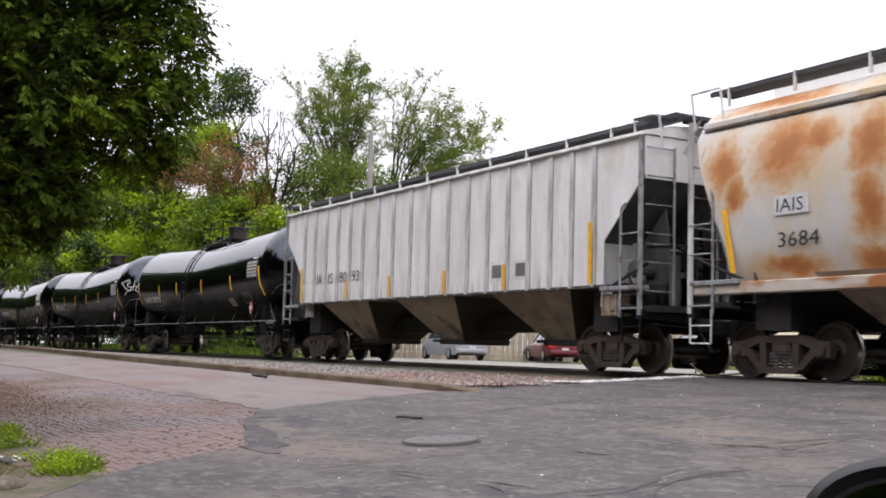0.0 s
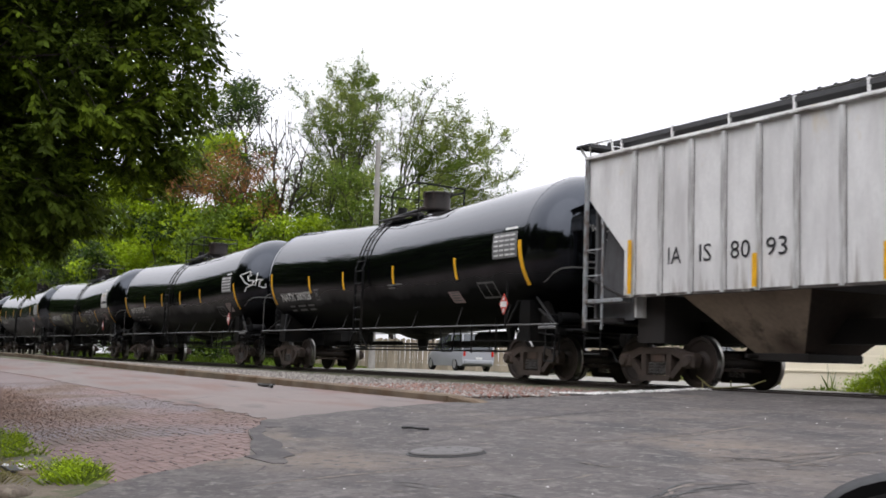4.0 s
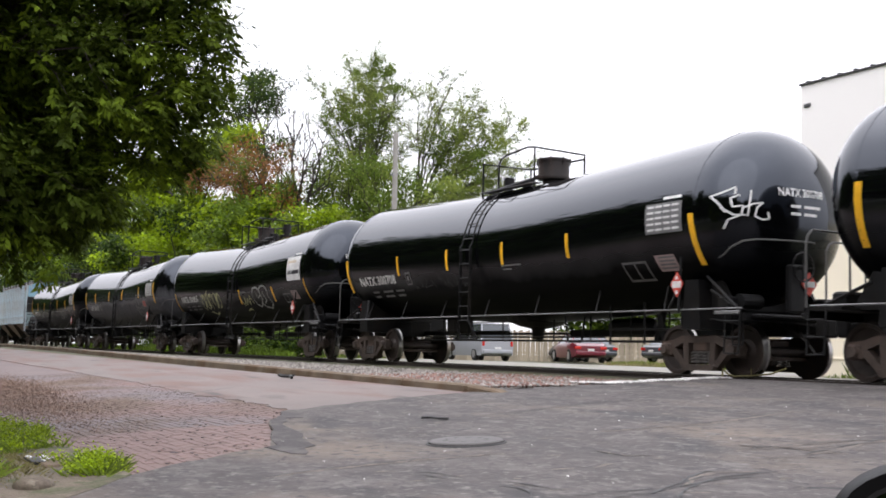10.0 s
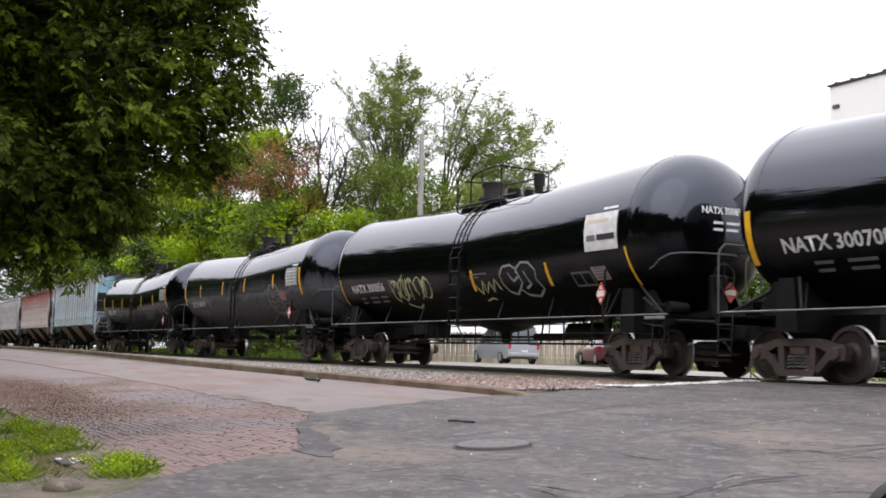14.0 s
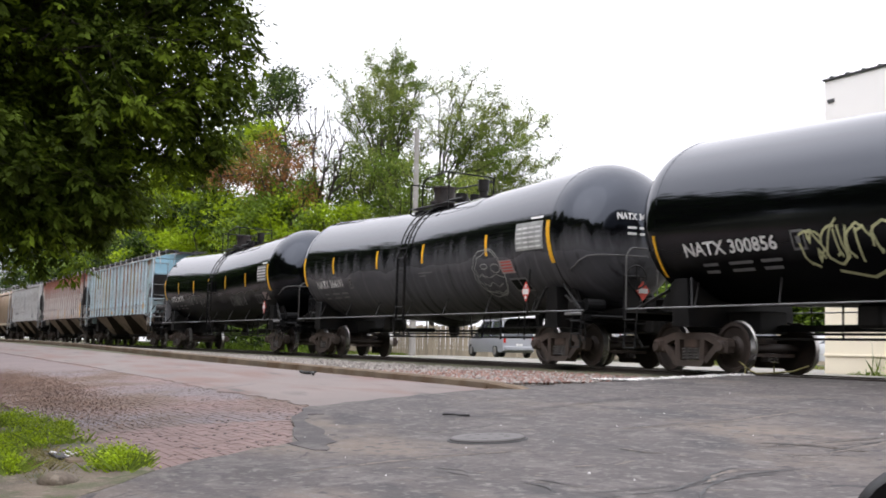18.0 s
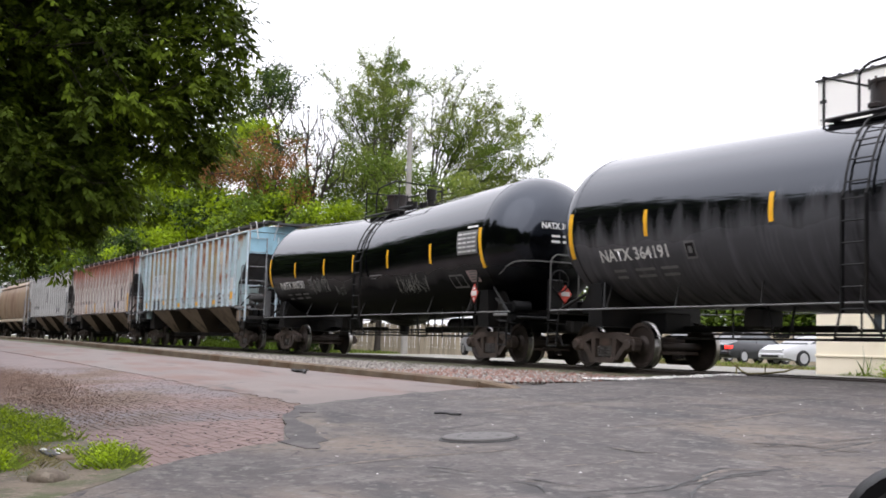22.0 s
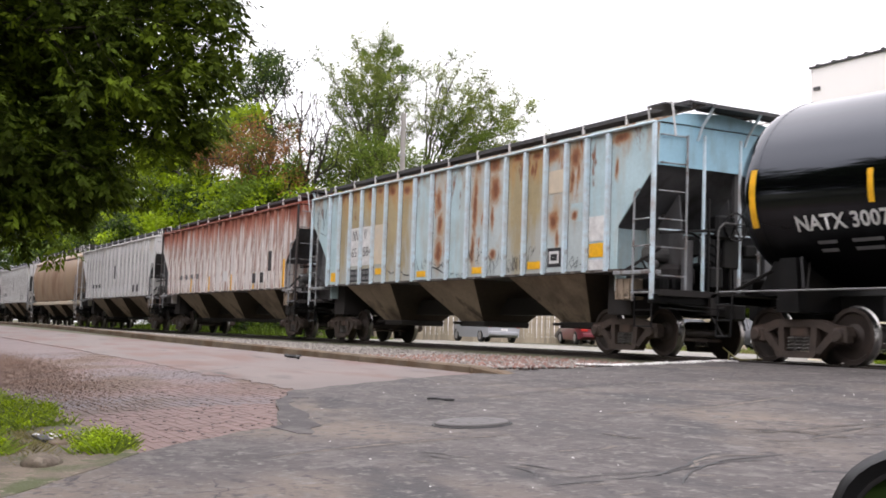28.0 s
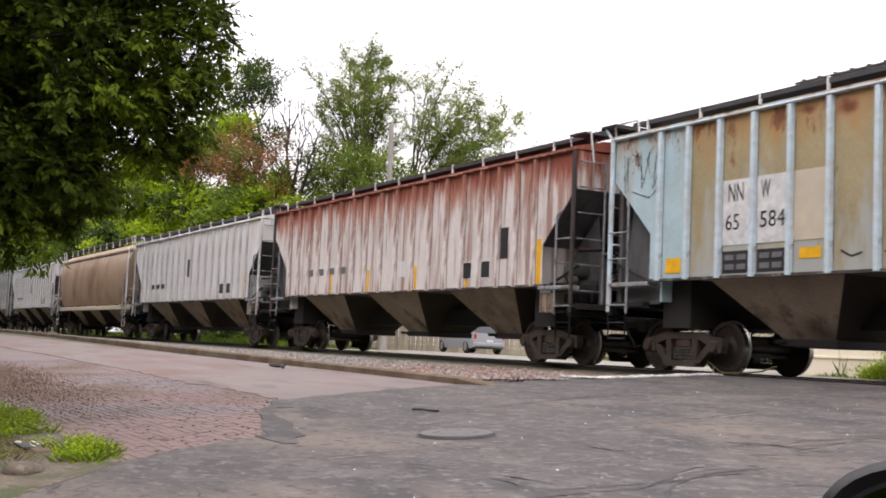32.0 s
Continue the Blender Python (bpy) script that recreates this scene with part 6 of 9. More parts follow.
TANKS = [
    (-43.5, "black tank car with yellow stripes and white lettering", "NATX 300928", "tank",
     dict(ladder=-0.55, fittings=1, stripes=(-4.24, -1.8, 1.27, 4.44), low=2.24, board=(6.12, 7.1, 2.6, 3.16), box=(5.3, 6.0, 1.78, 2.14), sticker=(3.9, 4.4, 1.72, 1.98), placard=6.62, ends=(-7.35, 7.25), end=(2.0, 2.96))),
    (-61.8, "black tank car with white graffiti on its end", "NATX 300708", "tank",
     dict(ladder=-0.5, fittings=1, stripes=(-4.3, -1.6, 0.97, 3.5), low=2.28, board=(6.06, 7.08, 2.55, 3.1), box=(5.2, 5.92, 1.73, 2.09), sticker=(6.19, 6.74, 1.88, 2.17), placard=6.95, mark=(-6.85, 2.08, 2.28), ends=(-7.6, 7.36), end=(1.94, 2.84))),
    (-80.1, "black tank car with a white panel and pale graffiti", "NATX 300856", "tank",
     dict(ladder=0.35, fittings=2, stripes=(0.98, 4.32), low=1.86, board=(5.91, 7.05, 2.48, 3.24), box=(5.24, 5.95, 1.8, 2.1), sticker=(6.0, 6.5, 1.9, 2.17), placard=6.52, white=True, end=(1.75, 2.5))),
    (-98.4, "dusty streaked black tank car with a graffiti ring", "NATX 364191", "tank_dull",
     dict(ladder=0.1, fittings=2, stripes=(-4.98, -1.7, 1.2, 4.56), low=2.5, board=(5.92, 7.06, 2.52, 3.14), box=(5.35, 6.04, 1.65, 1.95), sticker=(5.1, 5.68, 2.06, 2.36), placard=6.4, fresh=True, mark=(-6.55, 2.08, 2.12))),
    (-116.9, "clean black tank car with bright yellow stripes", "NATX 300730", "tank",
     dict(ladder=0.3, fittings=2, stripes=(-5.03, -2.5, -0.25, 2.14, 4.7), low=2.42, board=(6.15, 7.16, 2.55, 3.12), box=(5.5, 6.2, 1.78, 2.1), sticker=(6.42, 6.9, 1.9, 2.17), placard=7.05, mark=(-6.6, 2.08, 2.22), end=(2.2, 3.15))),
]
TANK_CARS = []
for x, label, mark, shell, o in TANKS:
    car = tank_car(x, label, mark, shell, o)
    head_mark(car, mark)
    CARS.append((car, x))
    TANK_CARS.append(car)


def loops(x, z, w, h, n, seed):
    """Lively looping strokes that fill a box of w by h."""
    rng = np.random.default_rng(seed)
    out = []
    for k in range(n):
        cx, r = x + w * (k + 0.5) / n, w / n * 0.55
        a0 = rng.uniform(0, 6.28)
        pts = []
        for i in range(11):
            a = a0 + i * (4.6 + rng.uniform(-0.4, 0.4)) / 10
            pts.append((cx + r * math.cos(a) * rng.uniform(0.8, 1.1), z + h * 0.5 + h * 0.5 * math.sin(a) * rng.uniform(0.75, 1.05)))
        out.append(pts)
    out.append([(x + w * 0.25, z - 0.08), (x + w * 0.5, z - 0.2), (x + w * 0.62, z - 0.12)])
    return out


def scribble(x0, x1, z0, z1, seed, dense=9):
    """Wiry overlapping pen strokes that fill a box."""
    rng = np.random.default_rng(seed)
    out, x = [], x0
    while x < x1:
        w, n = rng.uniform(0.16, 0.36), int(rng.integers(5, dense))
        out.append([(x + rng.uniform(0, w), rng.uniform(z0, z1) if k % 2 else rng.choice((z0, z1)) + rng.normal() * 0.03) for k in range(n)])
        x += w * rng.uniform(0.7, 1.5)
    return out


def ring_of(cx, cz, rx, rz, n=20, wob=0.04):
    return [(cx + rx * math.cos(k * math.tau / n) * (1 + wob * math.sin(3 * k)), cz + rz * math.sin(k * math.tau / n) * (1 + wob * math.cos(5 * k))) for k in range(n + 1)]


t = TANK_CARS[2]
tank_scrawl(t, loops(-3.8, 1.75, 2.45, 0.6, 5, 3) + scribble(-3.7, -1.6, 1.85, 2.3, 24, 6), M["spray_lime"], 0.042, label="pale lime spray-painted scrawl")
tank_scrawl(t, [[(-3.3, 1.9), (-3.1, 2.3), (-2.95, 2.45)], [(-1.75, 1.85), (-1.6, 2.3)]], M["spray_lime"], 0.04)
tank_scrawl(t, [[(1.05, 2.0), (1.3, 1.78), (1.45, 2.1), (1.5, 1.8), (1.75, 2.05), (1.85, 1.8), (2.0, 2.12), (2.2, 1.85)], [(1.3, 1.62), (1.6, 1.68), (1.75, 1.64)]], M["spray_lime"], 0.04)
BUBBLE = [[(885, 200), (883, 180), (892, 165), (908, 163), (918, 172), (930, 160), (945, 162), (955, 178), (952, 195), (960, 214), (945, 228), (925, 224), (915, 212), (905, 222), (892, 215), (885, 200)],
          [(900, 178), (908, 196), (922, 186), (916, 176)], [(932, 178), (940, 204), (928, 212)], [(918, 172), (924, 200), (915, 212)]]
tank_scrawl(t, [[(2.27 + (u - 881) * 0.0215, 2.5 - (v - 153) * 0.0112) for u, v in run] for run in BUBBLE], M["spray_grey"], 0.05, label="pale bubble-shaped graffiti outline")
t = TANK_CARS[3]
tank_scrawl(t, [ring_of(4.5, 2.12, 0.7, 0.55, 28, 0.05), ring_of(4.55, 2.1, 0.62, 0.5, 24, 0.09), [(3.82, 2.15), (4.0, 2.02), (4.2, 2.1), (4.3, 1.98)], ring_of(4.35, 2.26, 0.16, 0.06, 12), ring_of(4.85, 2.2, 0.2, 0.1, 12), [(4.15, 2.05), (4.5, 2.0), (4.8, 2.06), (5.1, 1.98)], [(4.1, 1.9), (4.3, 1.8), (4.5, 1.9), (4.7, 1.78), (4.95, 1.86)], [(4.4, 1.7), (4.7, 1.64), (4.9, 1.7)], [(5.1, 2.3), (5.2, 2.1), (5.1, 1.9)]], M["spray_grey"], 0.022, label="thin white sprayed round outline")
t = TANK_CARS[4]
for a, b, c, d, w, seed in ((-3.8, -2.35, 1.92, 2.36, 0.017, 21), (-1.8, -1.0, 1.8, 2.02, 0.014, 22), (-3.7, -2.45, 1.98, 2.3, 0.013, 28)):
    tank_scrawl(t, scribble(a, b, c, d, seed, 8), M["spray_grey"], w)
tank_scrawl(t, scribble(2.4, 4.2, 1.74, 2.1, 23, 7) + scribble(2.5, 3.6, 1.8, 2.2, 29, 6), M["spray_grey"], 0.014)
t = TANK_CARS[1]
tank_scrawl(t, scribble(-3.5, -0.9, 1.92, 2.12, 25, 6), M["faint_mark"], 0.02, label="faint grey scrawl")


def head_scrawl(car, strokes, material, width=0.05):
    """Strokes of (y, z) on the front end of a tank."""
    first = None
    for pts in strokes:
        s, fine = Shape(), []
        for (a, b), (c, d) in zip(pts, pts[1:]):
            fine += [(a + (c - a) * k / 3, b + (d - b) * k / 3) for k in range(3)]
        fine.append(pts[-1])
        v = []
        for i, (y, z) in enumerate(fine):
            p, q = fine[max(i - 1, 0)], fine[min(i + 1, len(fine) - 1)]
            g = math.hypot(q[0] - p[0], q[1] - p[1]) or 1.0
            ny, nz = -(q[1] - p[1]) / g * width / 2, (q[0] - p[0]) / g * width / 2
            for m in (1, -1):
                v.append(on_head(y + ny * m, z + nz * m))
        s.add(v, [(2 * k, 2 * k + 1, 2 * k + 3, 2 * k + 2) for k in range(len(fine) - 1)])
        if first:
            part("stroke", s, material, first)
        else:
            first = part("graffiti", s, material, car, "white sprayed tag on the tank end")


TAG = [[(400, 255), (372, 205), (434, 178), (428, 200)], [(442, 202), (414, 212), (418, 238), (450, 234), (444, 262), (408, 276), (402, 302)], [(388, 240), (420, 262), (458, 262)],
       [(480, 188), (470, 230), (464, 266)], [(452, 240), (486, 228), (518, 226)], [(520, 224), (496, 240), (490, 266), (518, 275), (545, 272), (538, 252)]]
head_scrawl(t, [[(-1.52 + (u - 372) * 0.0042, 3.27 - (v - 175) * 0.0058) for u, v in run] for run in TAG], M["white_mark"], 0.028)

TINTS = ["blue_hopper", "tan_hopper", "tan_hopper", "tan_hopper", "tan_hopper", "tan_hopper", "tan_hopper", "blue_hopper", "blue_rust",
         "blue_hopper", "blue_rust", "blue_rust", "tan_hopper", "tan_hopper", "blue_rust", "blue_rust", "blue_hopper"]
car = ribbed_hopper(-135.4, "pale blue and tan ribbed covered hopper with rust streaks", "blue_hopper", "blue_post", TINTS, end="blue_end")
CARS.append((car, -135.4))
for a, b, m in ((-5.44, -4.76, "white_mark"), (-4.64, -3.96, "white_mark"), (-3.84, -3.16, "cream_mark")):
    side_patch(car, "number_panel", a, b, 2.15, 3.25, M[m], "cream painted number panel")
for text, a, b, z in (("NN", -5.3, -4.95, 2.88), ("W", -4.55, -4.35, 2.88), ("65", -5.36, -5.04, 2.4), ("584", -4.56, -4.02, 2.4)):
    write_flat(car, text, a, -1.576, z, b - a, 0.3 if z > 2.5 else 0.27, M["black_mark"])
for a, b in ((-5.42, -4.8), (-4.62, -4.0)):
    box = side_patch(car, "data_panel", a, b, 1.68, 2.05, M["black_mark"], "dark data stencil")
    for k in range(2):
        for c in range(2):
            side_patch(car, "text_bar", a + 0.06 + 0.28 * c, a + 0.27 + 0.28 * c, 1.74 + 0.16 * k, 1.83 + 0.16 * k, M["grey_mark"], y=-1.576, parent=box)
for a, b, c, d in ((-6.88, -6.48, 1.73, 2.0), (-3.72, -3.28, 1.86, 2.03), (-1.17, -0.68, 1.72, 1.87), (1.7, 2.17, 1.72, 1.87), (4.14, 4.66, 1.74, 1.9), (6.42, 6.93, 1.9, 2.18)):
    side_patch(car, "reflector", a, b, c, d, M["yellow"], "yellow reflective square")
side_patch(car, "paper_panel", 6.4, 6.92, 2.22, 2.72, M["white_mark"], "pale repainted square")
side_patch(car, "paper_panel", 6.4, 6.92, 1.65, 1.86, M["white_mark"], "pale stencil square")
side_patch(car, "paper_panel", 4.9, 5.5, 3.32, 3.8, M["cream_mark"], "cream repainted square")
box = side_patch(car, "emblem", 4.92, 5.42, 1.76, 2.16, M["black_mark"], "square black and white emblem")
for k in range(3):
    e = 0.07 + 0.06 * k
    side_patch(car, "emblem_line", 4.92 + e, 5.42 - e, 1.76 + e, 2.16 - e, M["white_mark" if k % 2 == 0 else "black_mark"], y=-1.57 - 0.004 * k, parent=box)
for k in range(2):
    side_patch(car, "emblem_line", 5.08 + 0.1 * k, 5.16 + 0.1 * k, 1.93, 2.02, M["black_mark"], y=-1.582, parent=box)
side_patch(car, "vent_plate", 5.75, 6.15, 2.66, 3.04, M["blue_hopper"], "small pale framed plate")


def flat_scrawl(car, strokes, material, width=0.03, y=-1.57):
    first = None
    for pts in strokes:
        s, v = Shape(), []
        for i, (px, pz) in enumerate(pts):
            (a, b), (c, d) = pts[max(i - 1, 0)], pts[min(i + 1, len(pts) - 1)]
            g = math.hypot(c - a, d - b) or 1.0
            nx, nz = -(d - b) / g * width / 2, (c - a) / g * width / 2
            v += [(px + nx, y, pz + nz), (px - nx, y, pz - nz)]
        s.add(v, [(2 * k, 2 * k + 1, 2 * k + 3, 2 * k + 2) for k in range(len(pts) - 1)])
        if first:
            part("stroke", s, material, first)
        else:
            first = part("graffiti", s, material, car, "thin sprayed scrawl")


for a, b, c, d, w, seed in ((1.5, 2.3, 2.0, 2.32, 0.016, 1), (2.42, 3.15, 1.72, 2.12, 0.018, 2), (3.28, 3.95, 1.72, 2.0, 0.015, 3), (4.1, 4.75, 1.98, 2.2, 0.013, 4), (5.7, 6.25, 1.72, 1.95, 0.014, 5),
                            (-1.3, -0.5, 1.92, 2.15, 0.012, 6), (0.6, 1.3, 1.7, 1.78, 0.012, 7), (-0.3, 0.4, 1.9, 2.05, 0.014, 8), (2.5, 4.0, 1.74, 2.05, 0.014, 14), (5.75, 6.2, 1.72, 2.0, 0.014, 15)):
    flat_scrawl(car, scribble(a, b, c, d, seed), M["black_mark"], w)
flat_scrawl(car, scribble(-8.2, -7.2, 3.35, 4.0, 12, 7) + [[(-8.1, 3.5), (-8.0, 4.0), (-7.9, 3.6), (-7.75, 4.05), (-7.6, 3.5)], [(-7.5, 3.9), (-7.35, 3.5), (-7.2, 3.95), (-7.3, 3.3)], [(-7.9, 3.3), (-7.4, 3.15), (-7.15, 3.3)]], M["black_mark"], 0.015)
flat_scrawl(car, [[(-2.9, 1.95), (-2.7, 1.85), (-2.5, 1.9)], [(-2.1, 1.9), (-1.9, 1.8), (-1.6, 1.78)], [(-0.3, 1.95), (0.0, 1.88), (0.3, 1.78)]], M["black_mark"])

car = ribbed_hopper(-153.6, "grey ribbed covered hopper rusted red along the top", "rust_hopper", "rust_post", None, "dark_post")
CARS.append((car, -153.6))
for a in (4.03, 4.85):
    box = side_patch(car, "data_box", a, a + 0.42, 1.83, 2.25, M["white_mark"], "white framed data stencil")
    side_patch(car, "data_field", a + 0.04, a + 0.38, 1.86, 2.22, M["black_mark"], y=-1.572, parent=box)
# slot drawn as a flat black patch, with no opening behind it
side_patch(car, "slot", 5.68, 5.98, 2.25, 2.94, M["black_mark"], "flat black slot-shaped patch")
for k in (-3.9, -1.35, 1.45, 4.02):
    side_patch(car, "stripe", k + 0.12, k + 0.24, 1.66, 2.25, M["yellow"], "yellow reflective stripe")
side_patch(car, "stripe", 7.14, 7.3, 1.66, 2.6, M["yellow"], "long yellow reflective stripe")
side_patch(car, "stripe", -7.3, -7.2, 1.66, 2.6, M["yellow"], "long yellow reflective stripe")
for k in range(4):
    side_patch(car, "text_bar", -5.4 + 0.8 * k, -5.1 + 0.8 * k, 2.2, 2.4, M["grey_mark"])
side_patch(car, "repaint", 0.62, 1.2, 2.0, 2.4, M["grey_hopper"], "pale grey repainted square")
for x, label, sheet, rib in ((-171.9, "plain grey ribbed covered hopper", "grey_hopper", "grey_post"), (-208.8, "plain grey ribbed covered hopper", "grey_hopper", "grey_post"),
                             (-227.0, "grey-green ribbed covered hopper", "green_hopper", "grey_post"), (-245.2, "plain grey ribbed covered hopper", "grey_hopper", "grey_post")):
    car = ribbed_hopper(x, label, sheet, rib)
    CARS.append((car, x))
    for a in (4.2, 5.0):
        side_patch(car, "data_box", a, a + 0.4, 1.85, 2.2, M["black_mark"], "dark data stencil")
    side_patch(car, "slot", -0.1, 0.2, 2.6, 3.3, M["black_mark"], "flat black slot-shaped patch")
    side_patch(car, "stripe", 6.8, 6.9, 1.66, 2.5, M["yellow"], "yellow reflective stripe")
    for k in range(3):
        side_patch(car, "text_bar", -5.4 + 0.8 * k, -5.0 + 0.8 * k, 2.2, 2.4, M["black_mark"])
CARS.append((round_hopper(-190.3, "tan round-sided covered hopper", "tan_round", "grey_post", "cream_mark"), -190.3))

# ---- trees ----
def leaf_cloud(rng, centres, radii, count, size, slim, droop=0.0, shell=0.45, spray=2.8, per=16):
    """Leaves in small sprays, scattered through ellipsoids and thicker near their skins: quads as arrays."""
    k = max(1, count // per)
    weight = np.array([r[0] * r[2] for r in radii])
    pick = rng.choice(len(centres), k, p=weight / weight.sum())
    d = rng.normal(size=(k, 3))
    d /= np.linalg.norm(d, axis=1)[:, None]
    lump = 1 + 0.22 * np.sin(d[:, 0] * 5 + pick * 1.7) * np.sin(d[:, 1] * 6 + pick) + 0.16 * np.sin(d[:, 2] * 9 + pick * 2.3)
    depth = (shell + (1 - shell) * rng.random(k) ** 0.6) * lump
    seeds = np.array(centres)[pick] + d * np.array(radii)[pick] * depth[:, None]
    count = k * per
    pos = np.repeat(seeds, per, axis=0) + rng.normal(size=(count, 3)) * size * spray * np.array((0.55, 0.55, 0.4))
    hang = np.repeat(rng.normal(size=(k, 3)), per, axis=0)
    a = rng.normal(size=(count, 3)) * 0.8 + hang * 0.7
    a[:, 2] = a[:, 2] * 0.6 - droop
    a /= np.linalg.norm(a, axis=1)[:, None]
    b = np.cross(a, rng.normal(size=(count, 3)) * 0.8 + np.array((0, 0, 1.0)))
    b /= np.linalg.norm(b, axis=1)[:, None] + 1e-9
    n = np.cross(a, b)
    le = size * rng.uniform(0.6, 1.35, count)[:, None]
    w = le * slim
    v = np.stack([pos - a * le * 0.5, pos + b * w * 0.5 + n * w * 0.15, pos + a * le * 0.5, pos - b * w * 0.5 + n * w * 0.15], 1).reshape(-1, 3)
    f = np.arange(count * 4).reshape(-1, 4)
    return v, f


def bough(shape, a, b, r, r2, bend, rng, n=5, steps=5):
    """A tapering, slightly crooked limb from a to b. Returns its points."""
    a, b = np.array(a, float), np.array(b, float)
    side = rng.normal(size=3) * bend
    pts = []
    for k in range(steps + 1):
        u = k / steps
        p = a + (b - a) * u + side * math.sin(math.pi * u) + np.array((0, 0, 1)) * bend * 0.8 * math.sin(math.pi * u)
        pts.append(p)
    for k in range(steps):
        ra, rb = r + (r2 - r) * k / steps, r + (r2 - r) * (k + 1) / steps
        shape.rod(pts[k], pts[k + 1], ra, n, rb)
    return pts


def tree(base, blobs, leaves, count, size, label, seed, slim=0.6, trunk_r=0.25, twigs=7, droop=0.0, shell=0.45, deep=1.0, fork=0.35, group="", spray=2.8, per=16, split=0.9):
    """A tree from its trunk's foot and the clumps of its crown: (x, y, z, rx, rz) each; leaves lists material names and shares."""
    rng = np.random.default_rng(seed)
    x0, y0, z0 = base
    t = thing("tree", x0, y0, z0, label, "tree", group)
    wood = Shape()
    cs = [np.array((b[0] - x0, b[1] - y0, b[2] - z0)) for b in blobs]
    rs = [np.array((b[3], b[3] * deep, b[4])) for b in blobs]
    low = min(c[2] - r[2] for c, r in zip(cs, rs))
    mean = sum(cs) / len(cs)
    crotch = np.array((mean[0] * 0.25, mean[1] * 0.25, max(low * split, mean[2] * fork)))
    stem = bough(wood, (0, 0, -0.2), crotch, trunk_r * 1.15, trunk_r * 0.75, 0.12, rng, 8, 5)
    wood.rod((0, 0, -0.25), (0, 0, 0.35), trunk_r * 1.5, 8, trunk_r * 1.05)
    for c, r in zip(cs, rs):
        start = stem[-1] if rng.random() < 0.7 else stem[-2]
        limb = bough(wood, start, c, trunk_r * 0.5, trunk_r * 0.16, 0.25 * np.linalg.norm(c - start) * 0.3, rng, 6, 6)
        for _ in range(twigs):
            d = rng.normal(size=3)
            d[2] = abs(d[2]) * 0.9
            d /= np.linalg.norm(d)
            s = limb[rng.integers(2, len(limb))]
            e = c + d * r * rng.uniform(0.6, 1.05)
            tw = bough(wood, s, e, trunk_r * 0.14, trunk_r * 0.035, 0.15, rng, 4, 3)
            for _ in range(2):
                d2 = rng.normal(size=3) * np.array((0.4, 0.4, 0.35)) * r
                bough(wood, tw[2], np.array(tw[2]) + d2 + np.array((0, 0, 0.15)), trunk_r * 0.06, trunk_r * 0.02, 0.06, rng, 3, 2)
    part("trunk", wood, M["bark"], t, "grey-brown trunk and limbs", 60)
    for k, (name, share) in enumerate(leaves):
        if count * share < 1:
            continue
        v, f = leaf_cloud(rng, cs, rs, int(count * share), size, slim, droop, shell, spray, per)
        part("crown", raw_mesh("crown", v, f, M[name]), M[name], t)
    return t


def grow(rng, stem, cs, rs, count, thrift, arch, voids=-9.0):
    """Branches that reach points scattered through clumps, each from the limb that is the shortest way round. Returns points, parents, radii and tips."""
    weight = np.array([r[0] * r[0] * r[2] for r in rs]) ** 0.8
    pick = rng.choice(len(cs), count, p=weight / weight.sum())
    d = rng.normal(size=(count, 3))
    d /= np.linalg.norm(d, axis=1)[:, None]
    d[:, 2] += 0.35 * (rng.random(count) < 0.15)
    far = rng.random(count) ** 0.42 * np.where(rng.random(count) < 0.12, 1.45, 1.0)
    aims = np.array(cs)[pick] + d * np.array(rs)[pick] * far[:, None]
    aims = np.array([p for p in aims if noise.noise(Vector(p) * 1.15) > voids])
    aims = aims[np.argsort(np.linalg.norm(aims - stem[-1], axis=1))]
    room = np.zeros((count * 9 + 20, 3))
    run, up, tips, n = np.zeros(len(room)), [-1], [], len(stem)
    room[:n] = stem
    for k in range(1, n):
        up.append(k - 1)
        run[k] = run[k - 1] + np.linalg.norm(stem[k] - stem[k - 1])
    low = n // 2
    for p in aims:
        gap = np.linalg.norm(room[low:n] - p, axis=1)
        j = low + int(np.argmin(gap + thrift * run[low:n]))
        a, g = room[j].copy(), float(gap[j - low])
        steps = min(8, max(1, int(g / 0.8)))
        side = rng.normal(size=3) * 0.05 * g
        for k in range(1, steps + 1):
            u = k / steps
            room[n] = a + (p - a) * u + (side + np.array((0, 0, arch * g))) * math.sin(math.pi * u)
            run[n] = run[j] + np.linalg.norm(room[n] - room[j])
            up.append(j)
            j = n
            n += 1
        tips.append(n - 1)
    load = np.zeros(n)
    load[tips] = 1
    for k in range(n - 1, 0, -1):
        load[up[k]] += load[k]
    return room[:n], up, load, tips


def limbs(points, up, load, trunk_r, twig_r, power=0.48):
    """The wood of a grown tree: tapering segments, thick where much hangs on them."""
    wood = Shape()
    r = np.minimum(twig_r * np.maximum(load, 1) ** power, trunk_r)
    for k in range(1, len(points)):
        j = up[k]
        wood.rod(points[j], points[k], min(r[j], r[k] * 1.35), 7 if load[k] > 30 else 4, r[k])
    wood.rod(np.array(points[0]) - (0, 0, 0.3), np.array(points[0]) + (0, 0, 0.45), trunk_r * 1.5, 8, trunk_r)
    return wood


